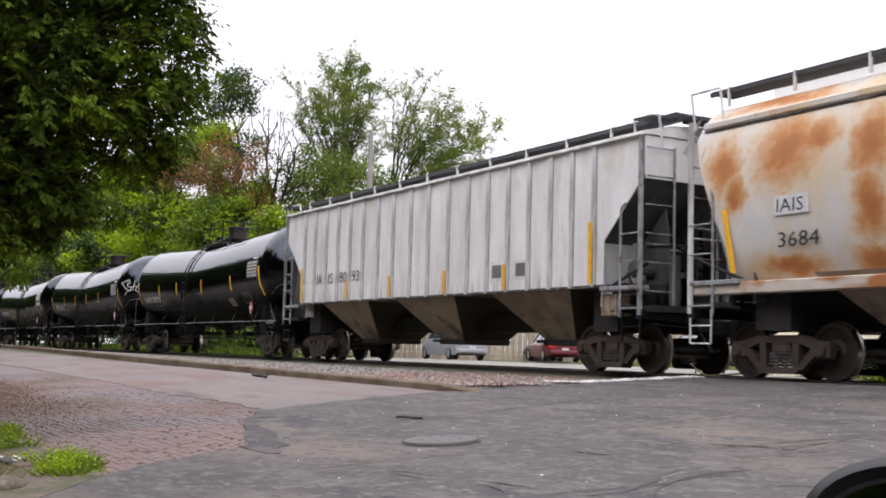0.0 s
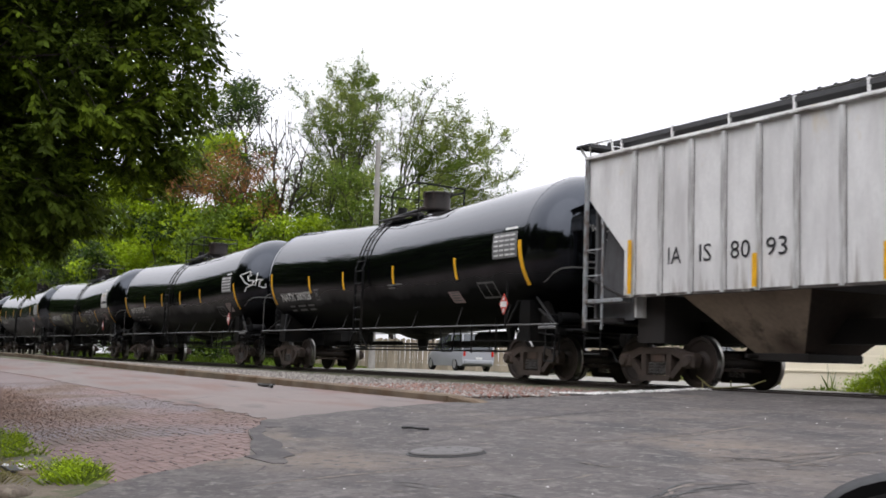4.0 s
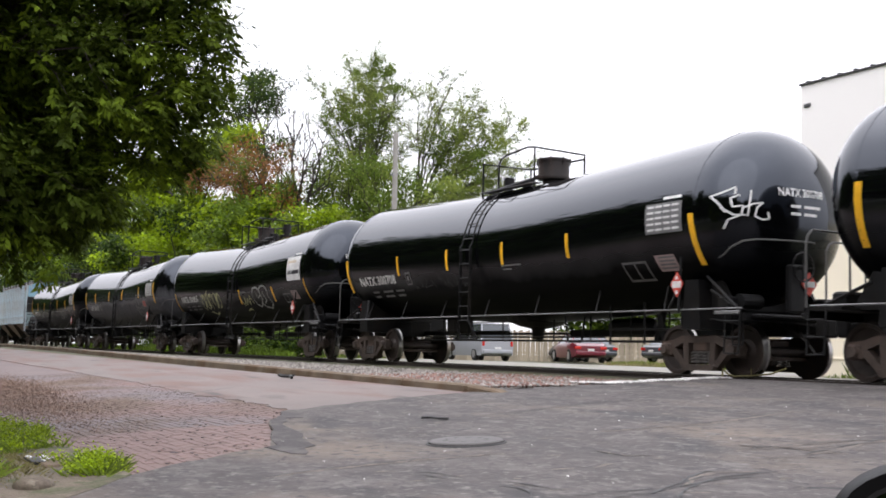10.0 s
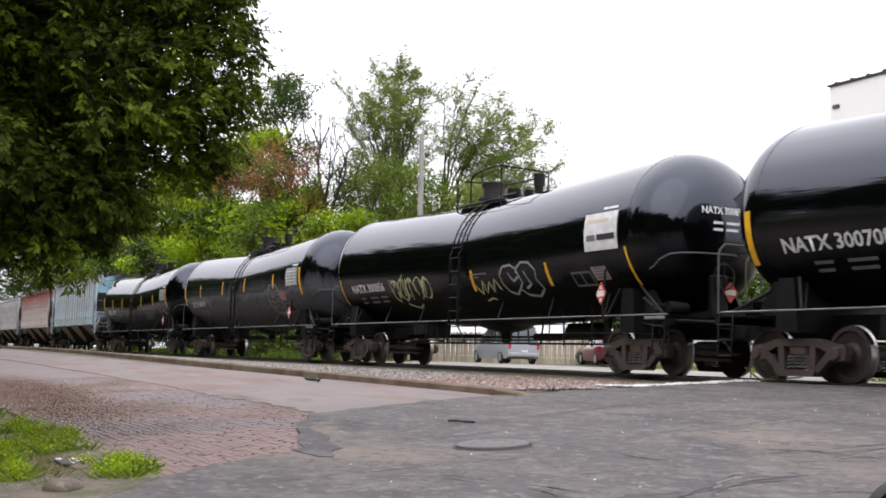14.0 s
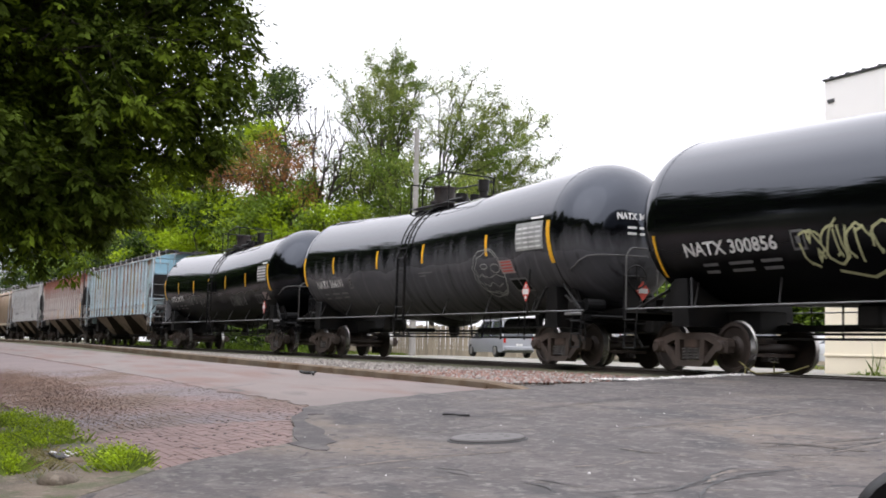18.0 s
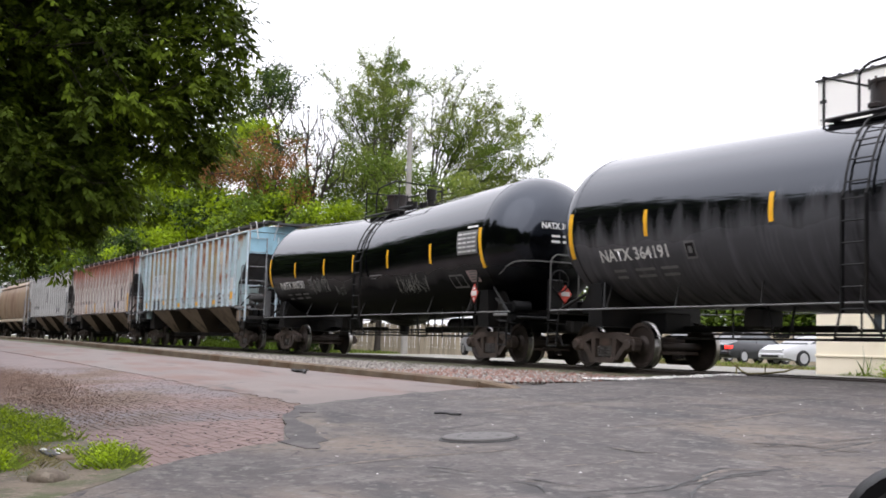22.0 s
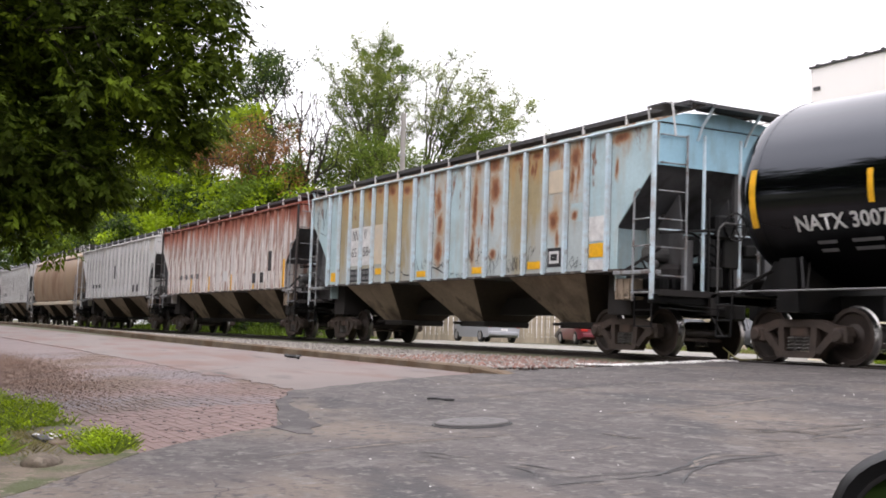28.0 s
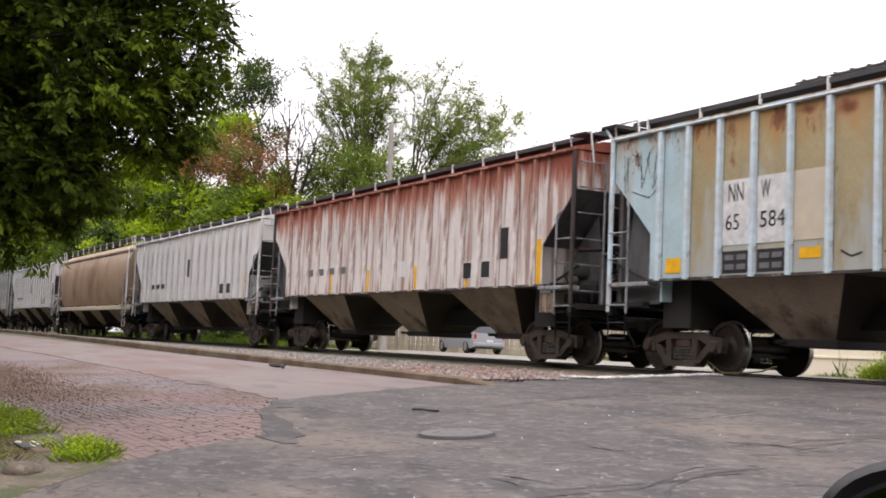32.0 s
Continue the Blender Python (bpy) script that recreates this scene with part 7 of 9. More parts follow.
def branching_tree(base, blobs, leaves, tips, per, size, label, seed, slim=0.5, trunk_r=0.25, twig_r=0.016, tuft=0.4, flat=0.6, droop=0.1, thrift=0.6, fork=0.25, arch=0.05, spray=2.6, power=0.42, swell=1.4):
    """A tree whose limbs branch out to tufts of leaves; leaves lists material names and shares, in patches over the crown."""
    rng = np.random.default_rng(seed)
    x0, y0, z0 = base
    t = thing("tree", x0, y0, z0, label, "tree")
    foot = np.array(base, float)
    cs = [np.array(b[:3]) - foot for b in blobs]
    rs = [np.array((b[3], b[3], b[4])) * swell for b in blobs]
    mean = sum(cs) / len(cs)
    top = max(c[2] for c in cs)
    stem = [np.array((mean[0] * 0.3 * u * u, mean[1] * 0.3 * u * u, top * fork * u)) + rng.normal(size=3) * (0.06, 0.06, 0) * u for u in (0, 0.2, 0.4, 0.6, 0.8, 1.0)]
    points, up, load, ends = grow(rng, stem, cs, rs, tips, thrift, arch)
    part("trunk", limbs(points, up, load, trunk_r, twig_r, power), M["bark"], t, "grey-brown trunk and limbs", 60)
    spots = np.array(points)[ends]
    lie = np.array([noise.noise(Vector(p) * 0.33 + Vector((seed, 0, 0))) for p in spots]) + rng.normal(size=len(spots)) * 0.16
    order, done = np.argsort(lie), 0.0
    for name, share in leaves:
        mine = order[int(done * len(order)):int((done + share) * len(order) + 0.5)]
        done += share
        if len(mine) == 0:
            continue
        reach = [np.array((tuft, tuft, tuft * flat)) * rng.uniform(0.6, 1.3) for _ in mine]
        v, f = leaf_cloud(rng, [spots[k] for k in mine], reach, len(mine) * per, size, slim, droop, 0.0, spray, 10)
        part("crown", raw_mesh("crown", v, f, M[name]), M[name], t)
    return t


def crown(y, rows):
    return [(x, y + 0.8 * math.sin(3.1 * k), z, rx, rz) for k, (x, z, rx, rz) in enumerate(rows)]


def fan_elm(base, fork, tips, leaves, label, seed, trunk_r, per, thin, bare):
    """An elm whose limbs fan out from a low fork; tips lists (x, z, share of leaf). Feathery twigs with small leaves run along each limb."""
    rng = np.random.default_rng(seed)
    x0, y0, z0 = base
    t = thing("tree", x0, y0, z0, label, "tree")
    wood, spots = Shape(), []
    root, low = np.zeros(3), np.array((fork[0] - x0, 0, fork[1] - z0))
    wood.rod(root - (0, 0, 0.3), root + (0, 0, 0.5), trunk_r * 1.5, 9, trunk_r * 1.1).rod(root + (0, 0, 0.5), low, trunk_r * 1.1, 9, trunk_r * 0.8)

    def twig(a, way, length, r, share, depth):
        """A crooked twig that lifts towards its end, with shoots on both sides."""
        p, n = np.array(a), max(3, int(length / 0.3))
        for k in range(n):
            way = way + rng.normal(size=3) * 0.13 + np.array((0, 0, 0.05))
            way /= np.linalg.norm(way)
            q = p + way * length / n
            wood.rod(p, q, r * (1 - k / n) + 0.004, 3, r * (1 - (k + 1) / n) + 0.003)
            p = q
            if (k + 1) / n > bare and rng.random() < share:
                spots.append(p.copy())
            if depth and k and rng.random() < 0.62:
                turn = way + rng.normal(size=3) * 0.55
                twig(p, turn / np.linalg.norm(turn), length * rng.uniform(0.3, 0.55), r * 0.5, share, depth - 1)

    for x, z, share in tips:
        end = np.array((x - x0, rng.normal() * 0.6, z - 0.5 - z0))
        bend = low + (end - low) * np.array((0.3, 0.3, 0.56)) + rng.normal(size=3) * 0.25
        span = np.linalg.norm(end - low)
        n, last = max(6, int(span / 0.55)), low
        for k in range(1, n + 1):
            u = k / n
            p = low * (1 - u) ** 2 + bend * 2 * u * (1 - u) + end * u * u + rng.normal(size=3) * 0.06
            wood.rod(last, p, trunk_r * 0.5 * (1 - u) ** 1.2 + 0.016, 5, trunk_r * 0.5 * (1 - u - 0.5 / n if k < n else 0) ** 1.2 + 0.014)
            way = (p - last) / np.linalg.norm(p - last)
            last = p
            if u > 0.38:
                for _ in range(rng.integers(2, 4)):
                    turn = way * 0.9 + rng.normal(size=3) * np.array((0.5, 0.6, 0.36))
                    twig(p, turn / np.linalg.norm(turn), rng.uniform(0.6, 1.9) * (0.75 + 0.5 * math.sin(math.pi * u)), 0.016, share * min(1.0, max(0.12, (u - 0.3) * 2.2)), 1)
        twig(last, way, 0.7, 0.014, share * 0.6, 0)
    part("trunk", wood, M["bark"], t, "grey-brown trunk and fanning limbs", 60)
    spots = np.array(spots)
    lie = np.array([noise.noise(Vector(p) * 0.4 + Vector((seed, 0, 0))) for p in spots]) + rng.normal(size=len(spots)) * 0.2
    order, done = np.argsort(lie), 0.0
    for name, share in leaves:
        mine = order[int(done * len(order)):int((done + share) * len(order) + 0.5)]
        done += share
        v, f = leaf_cloud(rng, [spots[k] for k in mine], [np.array((thin, thin, thin * 0.8))] * len(mine), len(mine) * per, 0.12, 0.45, 0.1, 0.0, 1.5, 5)
        part("crown", raw_mesh("crown", v, f, M[name]), M[name], t)
    return t


fan_elm((-63.6, 14, 0), (-63.6, 8.6), [(-66.8, 19.2, 0.6), (-65.1, 18.0, 1), (-63.2, 18.3, 1), (-61.6, 17.5, 1), (-64.2, 17.0, 1), (-69.8, 18.5, 0.5), (-67.8, 17.0, 0.9), (-69.9, 17.2, 0.7), (-69.2, 15.8, 0.6), (-66.2, 15.6, 1), (-62.4, 15.8, 1),
                                       (-60.2, 15.7, 0.9), (-58.9, 15.7, 0.6), (-57.5, 14.6, 0.45), (-57.0, 12.7, 0.4), (-60.8, 14.0, 0.8), (-66.8, 13.2, 0.9), (-61.2, 12.6, 0.7)],
        [("leaf_mid", 0.5), ("leaf_pale", 0.5)], "tall slender elm with feathery light green foliage", 11, 0.2, 19, 0.3, 0.15)
fan_elm((-64.8, 18, 0), (-64.6, 8.8), [(-64.9, 17.8, 0.42), (-63.0, 17.3, 0.5), (-60.9, 17.5, 0.6), (-59.6, 16.8, 0.6), (-61.6, 15.6, 0.5), (-58.3, 15.4, 0.75), (-56.4, 14.8, 1), (-54.8, 14.6, 1), (-53.9, 13.7, 1), (-52.2, 13.0, 0.6), (-55.6, 13.4, 1),
                                       (-53.2, 11.9, 1), (-54.0, 10.9, 0.9), (-51.6, 10.8, 0.8), (-56.4, 10.8, 0.8), (-57.6, 12.6, 0.8), (-59.6, 13.6, 0.6), (-52.6, 10.0, 0.9), (-55.0, 9.8, 0.9)],
        [("leaf_pale", 0.7), ("leaf_mid", 0.3)], "open leaning elm with pale leaves and bare lower limbs", 12, 0.17, 15, 0.3, 0.2)
branching_tree((-58.6, 12, 0), crown(12, [(-63.9, 11.2, 1.18, 0.78), (-60.9, 10.3, 1.32, 0.94), (-65.3, 10.4, 1.0, 0.8), (-57.3, 9.3, 1.08, 0.72), (-54.5, 9.4, 0.78, 0.69), (-51.9, 8.4, 0.99, 0.41), (-58.3, 10.3, 0.91, 0.73), (-49.1, 8.2, 0.79, 0.32),
                                          (-62.7, 9.3, 1.54, 0.77), (-58.1, 8.3, 1.45, 0.72), (-53.3, 7.8, 1.35, 0.59), (-57.0, 6.6, 2.6, 1.2), (-62.0, 6.3, 2.6, 1.6)]),
               [("leaf_mid", 0.7), ("leaf_pale", 0.3)], 1000, 46, 0.17, "broad low green tree behind the track", 13, 0.5, 0.18, 0.012, 0.6, 0.6)
branching_tree((-71.5, 13, 0), crown(13, [(-80.1, 20.0, 1.2, 0.6), (-77.5, 18.7, 0.89, 0.82), (-82.2, 19.9, 0.98, 0.86), (-80.2, 18.5, 1.32, 0.72), (-84.7, 19.1, 1.13, 0.63), (-87.2, 20.1, 0.77, 1.03), (-82.3, 17.9, 0.98, 0.49), (-77.4, 17.8, 0.58, 0.46),
                                          (-85.2, 16.6, 1.76, 0.88), (-81.2, 15.3, 1.45, 0.72), (-88.4, 16.6, 1.04, 0.78), (-76.4, 15.0, 0.8, 0.46), (-78.9, 13.7, 1.18, 0.71)]),
               [("leaf_dark", 0.75), ("leaf_mid", 0.25)], 210, 62, 0.22, "dark green tree with layered boughs and a rounded top", 14, 0.5, 0.19, 0.018, 0.75, 0.4, fork=0.3, swell=1.42)
branching_tree((-66.5, 8.7, 0), crown(8.7, [(-72.5, 12.7, 1.18, 0.86), (-69.7, 11.2, 1.24, 1.03), (-74.5, 12.2, 0.87, 0.87), (-79.7, 12.2, 1.16, 0.69), (-64.0, 11.5, 0.48, 0.77), (-70.9, 10.3, 1.05, 0.84), (-62.2, 10.0, 0.46, 0.75), (-63.2, 8.9, 0.57, 0.76)]),
               [("leaf_brown", 0.8), ("leaf_mid", 0.2)], 520, 36, 0.17, "half withered tree with reddish brown leaves", 15, 0.4, 0.16, 0.014, 0.5, 0.8)
branching_tree((-81.5, 9.5, 0), crown(9.5, [(-74.5, 14.6, 0.88, 0.48), (-84.3, 14.3, 1.46, 0.98), (-86.6, 13.1, 1.25, 1.25), (-80.2, 14.3, 0.94, 0.7), (-72.9, 8.0, 1.29, 0.64), (-80.1, 8.6, 1.39, 0.93), (-66.3, 8.5, 0.79, 0.79), (-68.7, 9.5, 1.23, 0.82),
                                            (-83.7, 10.8, 1.69, 0.97), (-76.6, 9.7, 1.34, 0.9), (-70.5, 8.9, 1.04, 0.83), (-93.3, 13.7, 1.6, 1.33), (-94.8, 11.1, 1.88, 1.21), (-85.8, 8.3, 1.97, 0.98), (-98.5, 13.4, 1.39, 1.39), (-101.7, 15.0, 1.6, 1.4), (-87.0, 6.5, 4.0, 1.5), (-95.0, 8.4, 2.6, 1.5)]),
               [("leaf_bright", 0.62), ("leaf_mid", 0.26), ("leaf_dark", 0.12)], 640, 96, 0.28, "bright green spreading maple beyond the track", 16, 0.75, 0.28, 0.016, 0.85, 0.32, droop=0.3, swell=1.4)
branching_tree((-65.4, 8.6, 0), crown(8.6, [(-66.9, 8.0, 1.83, 1.2), (-69.9, 6.8, 2.4, 1.1), (-58.6, 6.9, 1.31, 0.9), (-65.0, 5.6, 2.4, 1.2), (-61.0, 5.4, 2.0, 1.2)]),
               [("leaf_bright", 0.55), ("leaf_mid", 0.45)], 380, 80, 0.24, "young bright green tree close behind the track", 17, 0.6, 0.16, 0.014, 0.7, 0.4, droop=0.25)
branching_tree((-112.5, 10, 0), crown(10, [(-124.5, 12.4, 3.6, 2.3), (-139.9, 12.7, 4.0, 3.0), (-110.8, 9.1, 2.7, 2.1), (-129.2, 8.4, 4.5, 1.9), (-104.0, 8.1, 2.17, 1.5), (-118.0, 6.5, 4.5, 2.0)]),
               [("leaf_mid", 0.5), ("leaf_bright", 0.12), ("leaf_dark", 0.38)], 620, 74, 0.4, "mid-green tree with a thick leaning trunk", 18, 0.65, 0.45, 0.02, 1.4, 0.38, droop=0.25, swell=1.45)
tree((-190.0, 16, 0), crown(16, [(-203.3, 17.2, 6.37, 6.37), (-247.3, 18.1, 7.73, 7.73), (-172.2, 17.4, 4.52, 2.71), (-184.4, 11.5, 5.79, 3.86), (-215.0, 9.5, 7.0, 5.0), (-165.0, 7.5, 6.0, 5.0)]),
     [("leaf_mid", 0.25), ("leaf_dark", 0.75)], 15000, 0.75, "large distant dark green trees' crown", 19, 0.65, 0.6)


for k, (x, y, h, r) in enumerate(((-58.0, 30.0, 5.4, 3.6), (-50.5, 38.5, 5.4, 3.6), (-43.0, 41.0, 3.2, 3.0), (-36.0, 38.0, 3.4, 2.8), (-54.5, 36.0, 5.9, 3.6), (-46.5, 42.0, 3.4, 3.2))):
    tree((x, y, 0.1), [(x - r * 0.5, y, h * 0.55, r, h * 0.42), (x + r * 0.6, y + 0.5, h * 0.5, r * 0.9, h * 0.4), (x, y, h * 0.85, r * 0.7, h * 0.3)],
         [("leaf_mid", 0.7), ("leaf_dark", 0.3)], 8000, 0.4, "dense green bush behind the parking lot", 60 + k, 0.6, 0.16, 5, group="bushes behind the lot")


for k, (x, y, h, r) in enumerate(((-68.5, 8.4, 2.3, 1.9), (-72.5, 9.0, 2.8, 2.2), (-77.0, 8.2, 2.4, 2.2), (-82.0, 8.8, 3.0, 2.6), (-88.0, 8.0, 2.6, 2.6), (-96.0, 8.5, 3.2, 3.2), (-64.0, 6.6, 1.7, 1.8), (-60.0, 6.9, 1.5, 1.6), (-56.5, 6.6, 1.2, 1.5))):
    tree((x, y, -0.15), [(x - r * 0.5, y, h * 0.45, r * 0.8, h * 0.4), (x + r * 0.5, y + 0.4, h * 0.42, r * 0.8, h * 0.38), (x, y, h * 0.7, r * 0.6, h * 0.3)],
         [("leaf_mid", 0.55), ("leaf_dark", 0.45)], 2600, 0.24, "low green brush beside the track", 90 + k, 0.5, 0.07, 4, group="brush along the track")


def dead_tree():
    rng = np.random.default_rng(21)
    t = thing("dead_tree", -62.2, 9.3, 0, "bare dead tree with thin grey branches", "tree")
    stem = [np.array((-0.35 * u, 0, 9.0 * u)) for u in (0, 0.25, 0.5, 0.75, 1.0)]
    cs = [np.array(c) for c in ((-2.4, 0, 13.9), (-0.1, 0, 13.7), (1.8, 0, 12.4), (3.4, 0, 11.3), (-4.6, 0, 13.8), (0.9, 0, 11.0), (-3.2, 0, 11.6), (2.0, 0, 10.2))]
    points, up, load, ends = grow(rng, stem, cs, [np.array((1.4, 0.9, 1.2))] * len(cs), 150, 0.8, 0.04)
    part("trunk", limbs(points, up, load, 0.17, 0.014), M["bark"], t, "thin bare grey boughs", 60)


dead_tree()

# the tree over the street corner, whose boughs hang before the camera
near = []
for x, y, z, r, rz in ((-13.1, -13.4, 2.3, 0.95, 1.0), (-12.7, -12.4, 2.95, 0.8, 0.8), (-12.5, -11.72, 3.5, 0.62, 0.6), (-12.6, -11.8, 2.85, 0.46, 0.36), (-12.4, -11.6, 4.2, 0.6, 0.6),
                       (-13.2, -12.7, 4.0, 1.0, 0.9), (-13.5, -13.15, 1.85, 0.5, 0.5), (-13.0, -12.0, 4.7, 0.9, 0.8), (-13.6, -14.1, 3.2, 1.3, 1.5), (-13.6, -13.9, 2.1, 0.75, 0.5), (-12.8, -12.6, 2.15, 0.55, 0.45),
                       (-13.4, -14.6, 5.2, 1.8, 1.4), (-14.6, -15.8, 4.6, 1.8, 1.8), (-14.8, -13.8, 3.9, 1.5, 1.7), (-14.6, -13.5, 2.4, 1.1, 1.0), (-15.6, -16.6, 3.0, 1.6, 1.4), (-14.2, -12.8, 3.2, 1.0, 1.1), (-13.1, -12.15, 2.35, 0.42, 0.36), (-13.6, -13.3, 1.95, 0.55, 0.55), (-13.5, -12.75, 1.75, 0.4, 0.4),
                       (-13.2, -12.21, 2.0, 0.32, 0.3), (-13.2, -12.56, 2.0, 0.4, 0.36), (-13.2, -12.04, 2.31, 0.32, 0.3), (-13.2, -13.07, 1.68, 0.36, 0.3), (-13.2, -12.82, 1.82, 0.36, 0.32), (-13.2, -13.35, 1.66, 0.36, 0.3), (-13.6, -12.3, 2.1, 0.5, 0.36), (-13.8, -12.8, 1.9, 0.6, 0.4), (-12.7, -11.31, 2.88, 0.25, 0.22), (-12.7, -11.23, 3.31, 0.26, 0.23), (-12.7, -11.46, 2.6, 0.23, 0.2), (-12.7, -11.71, 2.34, 0.25, 0.23), (-12.7, -11.05, 3.94, 0.23, 0.21), (-12.7, -11.14, 3.59, 0.2, 0.18), (-12.7, -12.01, 2.0, 0.25, 0.23)):
    near.append((x, y, z, r, rz))


def compound_leaves(rng, spots, out, per, size):
    """Drooping ash leaves of seven leaflets each, several at every spot: quads as arrays."""
    m = len(spots) * per
    base = np.repeat(spots, per, axis=0) + rng.normal(size=(m, 3)) * 0.07
    d = np.repeat(out, per, axis=0) * 0.6 + rng.normal(size=(m, 3)) * 0.65 - np.array((0, 0, 0.55))
    d /= np.linalg.norm(d, axis=1)[:, None]
    side = np.cross(d, np.array((0, 0, 1.0)) + rng.normal(size=(m, 3)) * 0.15)
    side /= np.linalg.norm(side, axis=1)[:, None] + 1e-9
    long = rng.uniform(0.16, 0.28, m)[:, None]
    vs = []
    for reach, sign in ((0.35, -1), (0.35, 1), (0.65, -1), (0.65, 1), (0.95, -1), (0.95, 1), (1.0, 0)):
        a = d * (0.7 if sign else 1.0) + side * sign * 0.75 - np.array((0, 0, 0.28)) + rng.normal(size=(m, 3)) * 0.14
        a /= np.linalg.norm(a, axis=1)[:, None]
        b = np.cross(a, np.cross(side, d) + rng.normal(size=(m, 3)) * 0.3)
        b /= np.linalg.norm(b, axis=1)[:, None] + 1e-9
        le = size * rng.uniform(0.7, 1.25, m)[:, None]
        p = base + d * long * reach
        fold = np.cross(a, b) * le * 0.06
        vs.append(np.stack([p, p + a * le * 0.45 + b * le * 0.19 + fold, p + a * le, p + a * le * 0.45 - b * le * 0.19 + fold], 1))
    v = np.stack(vs, 1).reshape(-1, 3)
    return v, np.arange(len(v)).reshape(-1, 4)


def corner_tree():
    """The big ash: limbs that branch out to sprays of drooping compound leaves."""
    rng = np.random.default_rng(31)
    base = np.array((-15.6, -16.2, -0.9))
    t = thing("tree", *base, "large dark green ash tree overhanging the street corner", "tree")
    cs = [np.array(b[:3]) - base for b in near]
    rs = [np.array((b[3], b[3], b[4])) for b in near]
    stem = [np.array((0.5 * u * u, 0.8 * u * u, 3.2 * u)) for u in (0, 0.2, 0.4, 0.6, 0.8, 1.0)]
    points, up, load, ends = grow(rng, stem, cs, rs, 6000, 0.4, 0.04, -0.22)
    part("trunk", limbs(points, up, load, 0.13, 0.0028, 0.44), M["bark"], t, "dark grey-brown trunk and limbs", 60)
    spots = np.array(points)[ends]
    out = spots - np.array(points)[[up[k] for k in ends]]
    out /= np.linalg.norm(out, axis=1)[:, None] + 1e-9
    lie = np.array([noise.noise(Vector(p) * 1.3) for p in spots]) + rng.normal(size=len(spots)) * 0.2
    # patches of the lighter copy paint light into the crown
    for name, mine in (("leaf_ash", lie < 0.12), ("leaf_ash_lit", lie >= 0.12)):
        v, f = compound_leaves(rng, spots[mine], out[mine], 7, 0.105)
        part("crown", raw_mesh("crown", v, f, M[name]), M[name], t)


corner_tree()

# unseen trees behind the camera: the dark skyline that the tanks reflect
def unseen_trees():
    kinds = []
    for k in range(3):
        x, y, h = -6.0 + 9.5 * k, -34.0, 16 + 1.5 * k
        kinds.append(tree((x, y, -0.95), [(x - 3, y, h * 0.5, 4.6, 3.8), (x + 3.2, y + 1, h * 0.55, 4.6, 4.0), (x, y - 1, h * 0.82, 4.2, 3.6), (x + 1, y, h * 0.25, 5.2, 3.4), (x - 1, y + 1, h * 0.66, 4.5, 3.6)],
                          [("leaf_dark", 1.0)], 7500, 1.0, "leafy tree out of view behind the camera, dark in the tank reflections", 40 + k, 0.8, 0.32, 4, group="street trees"))
    # after the third they stand closer, still out of view, to shade far cars
    for k in range(30):
        copy_thing(kinds[k % 3], pose(-16 - 9.5 * k, (-34 if k < 3 else -22) - 2.0 * math.sin(2.2 * k), -0.95, 0, 0, 47 * k))
    for k in range(5):
        copy_thing(kinds[k % 3], pose(24 + 9.5 * k, -33 + 8 * k, -0.95, 0, 0, 61 * k))


unseen_trees()


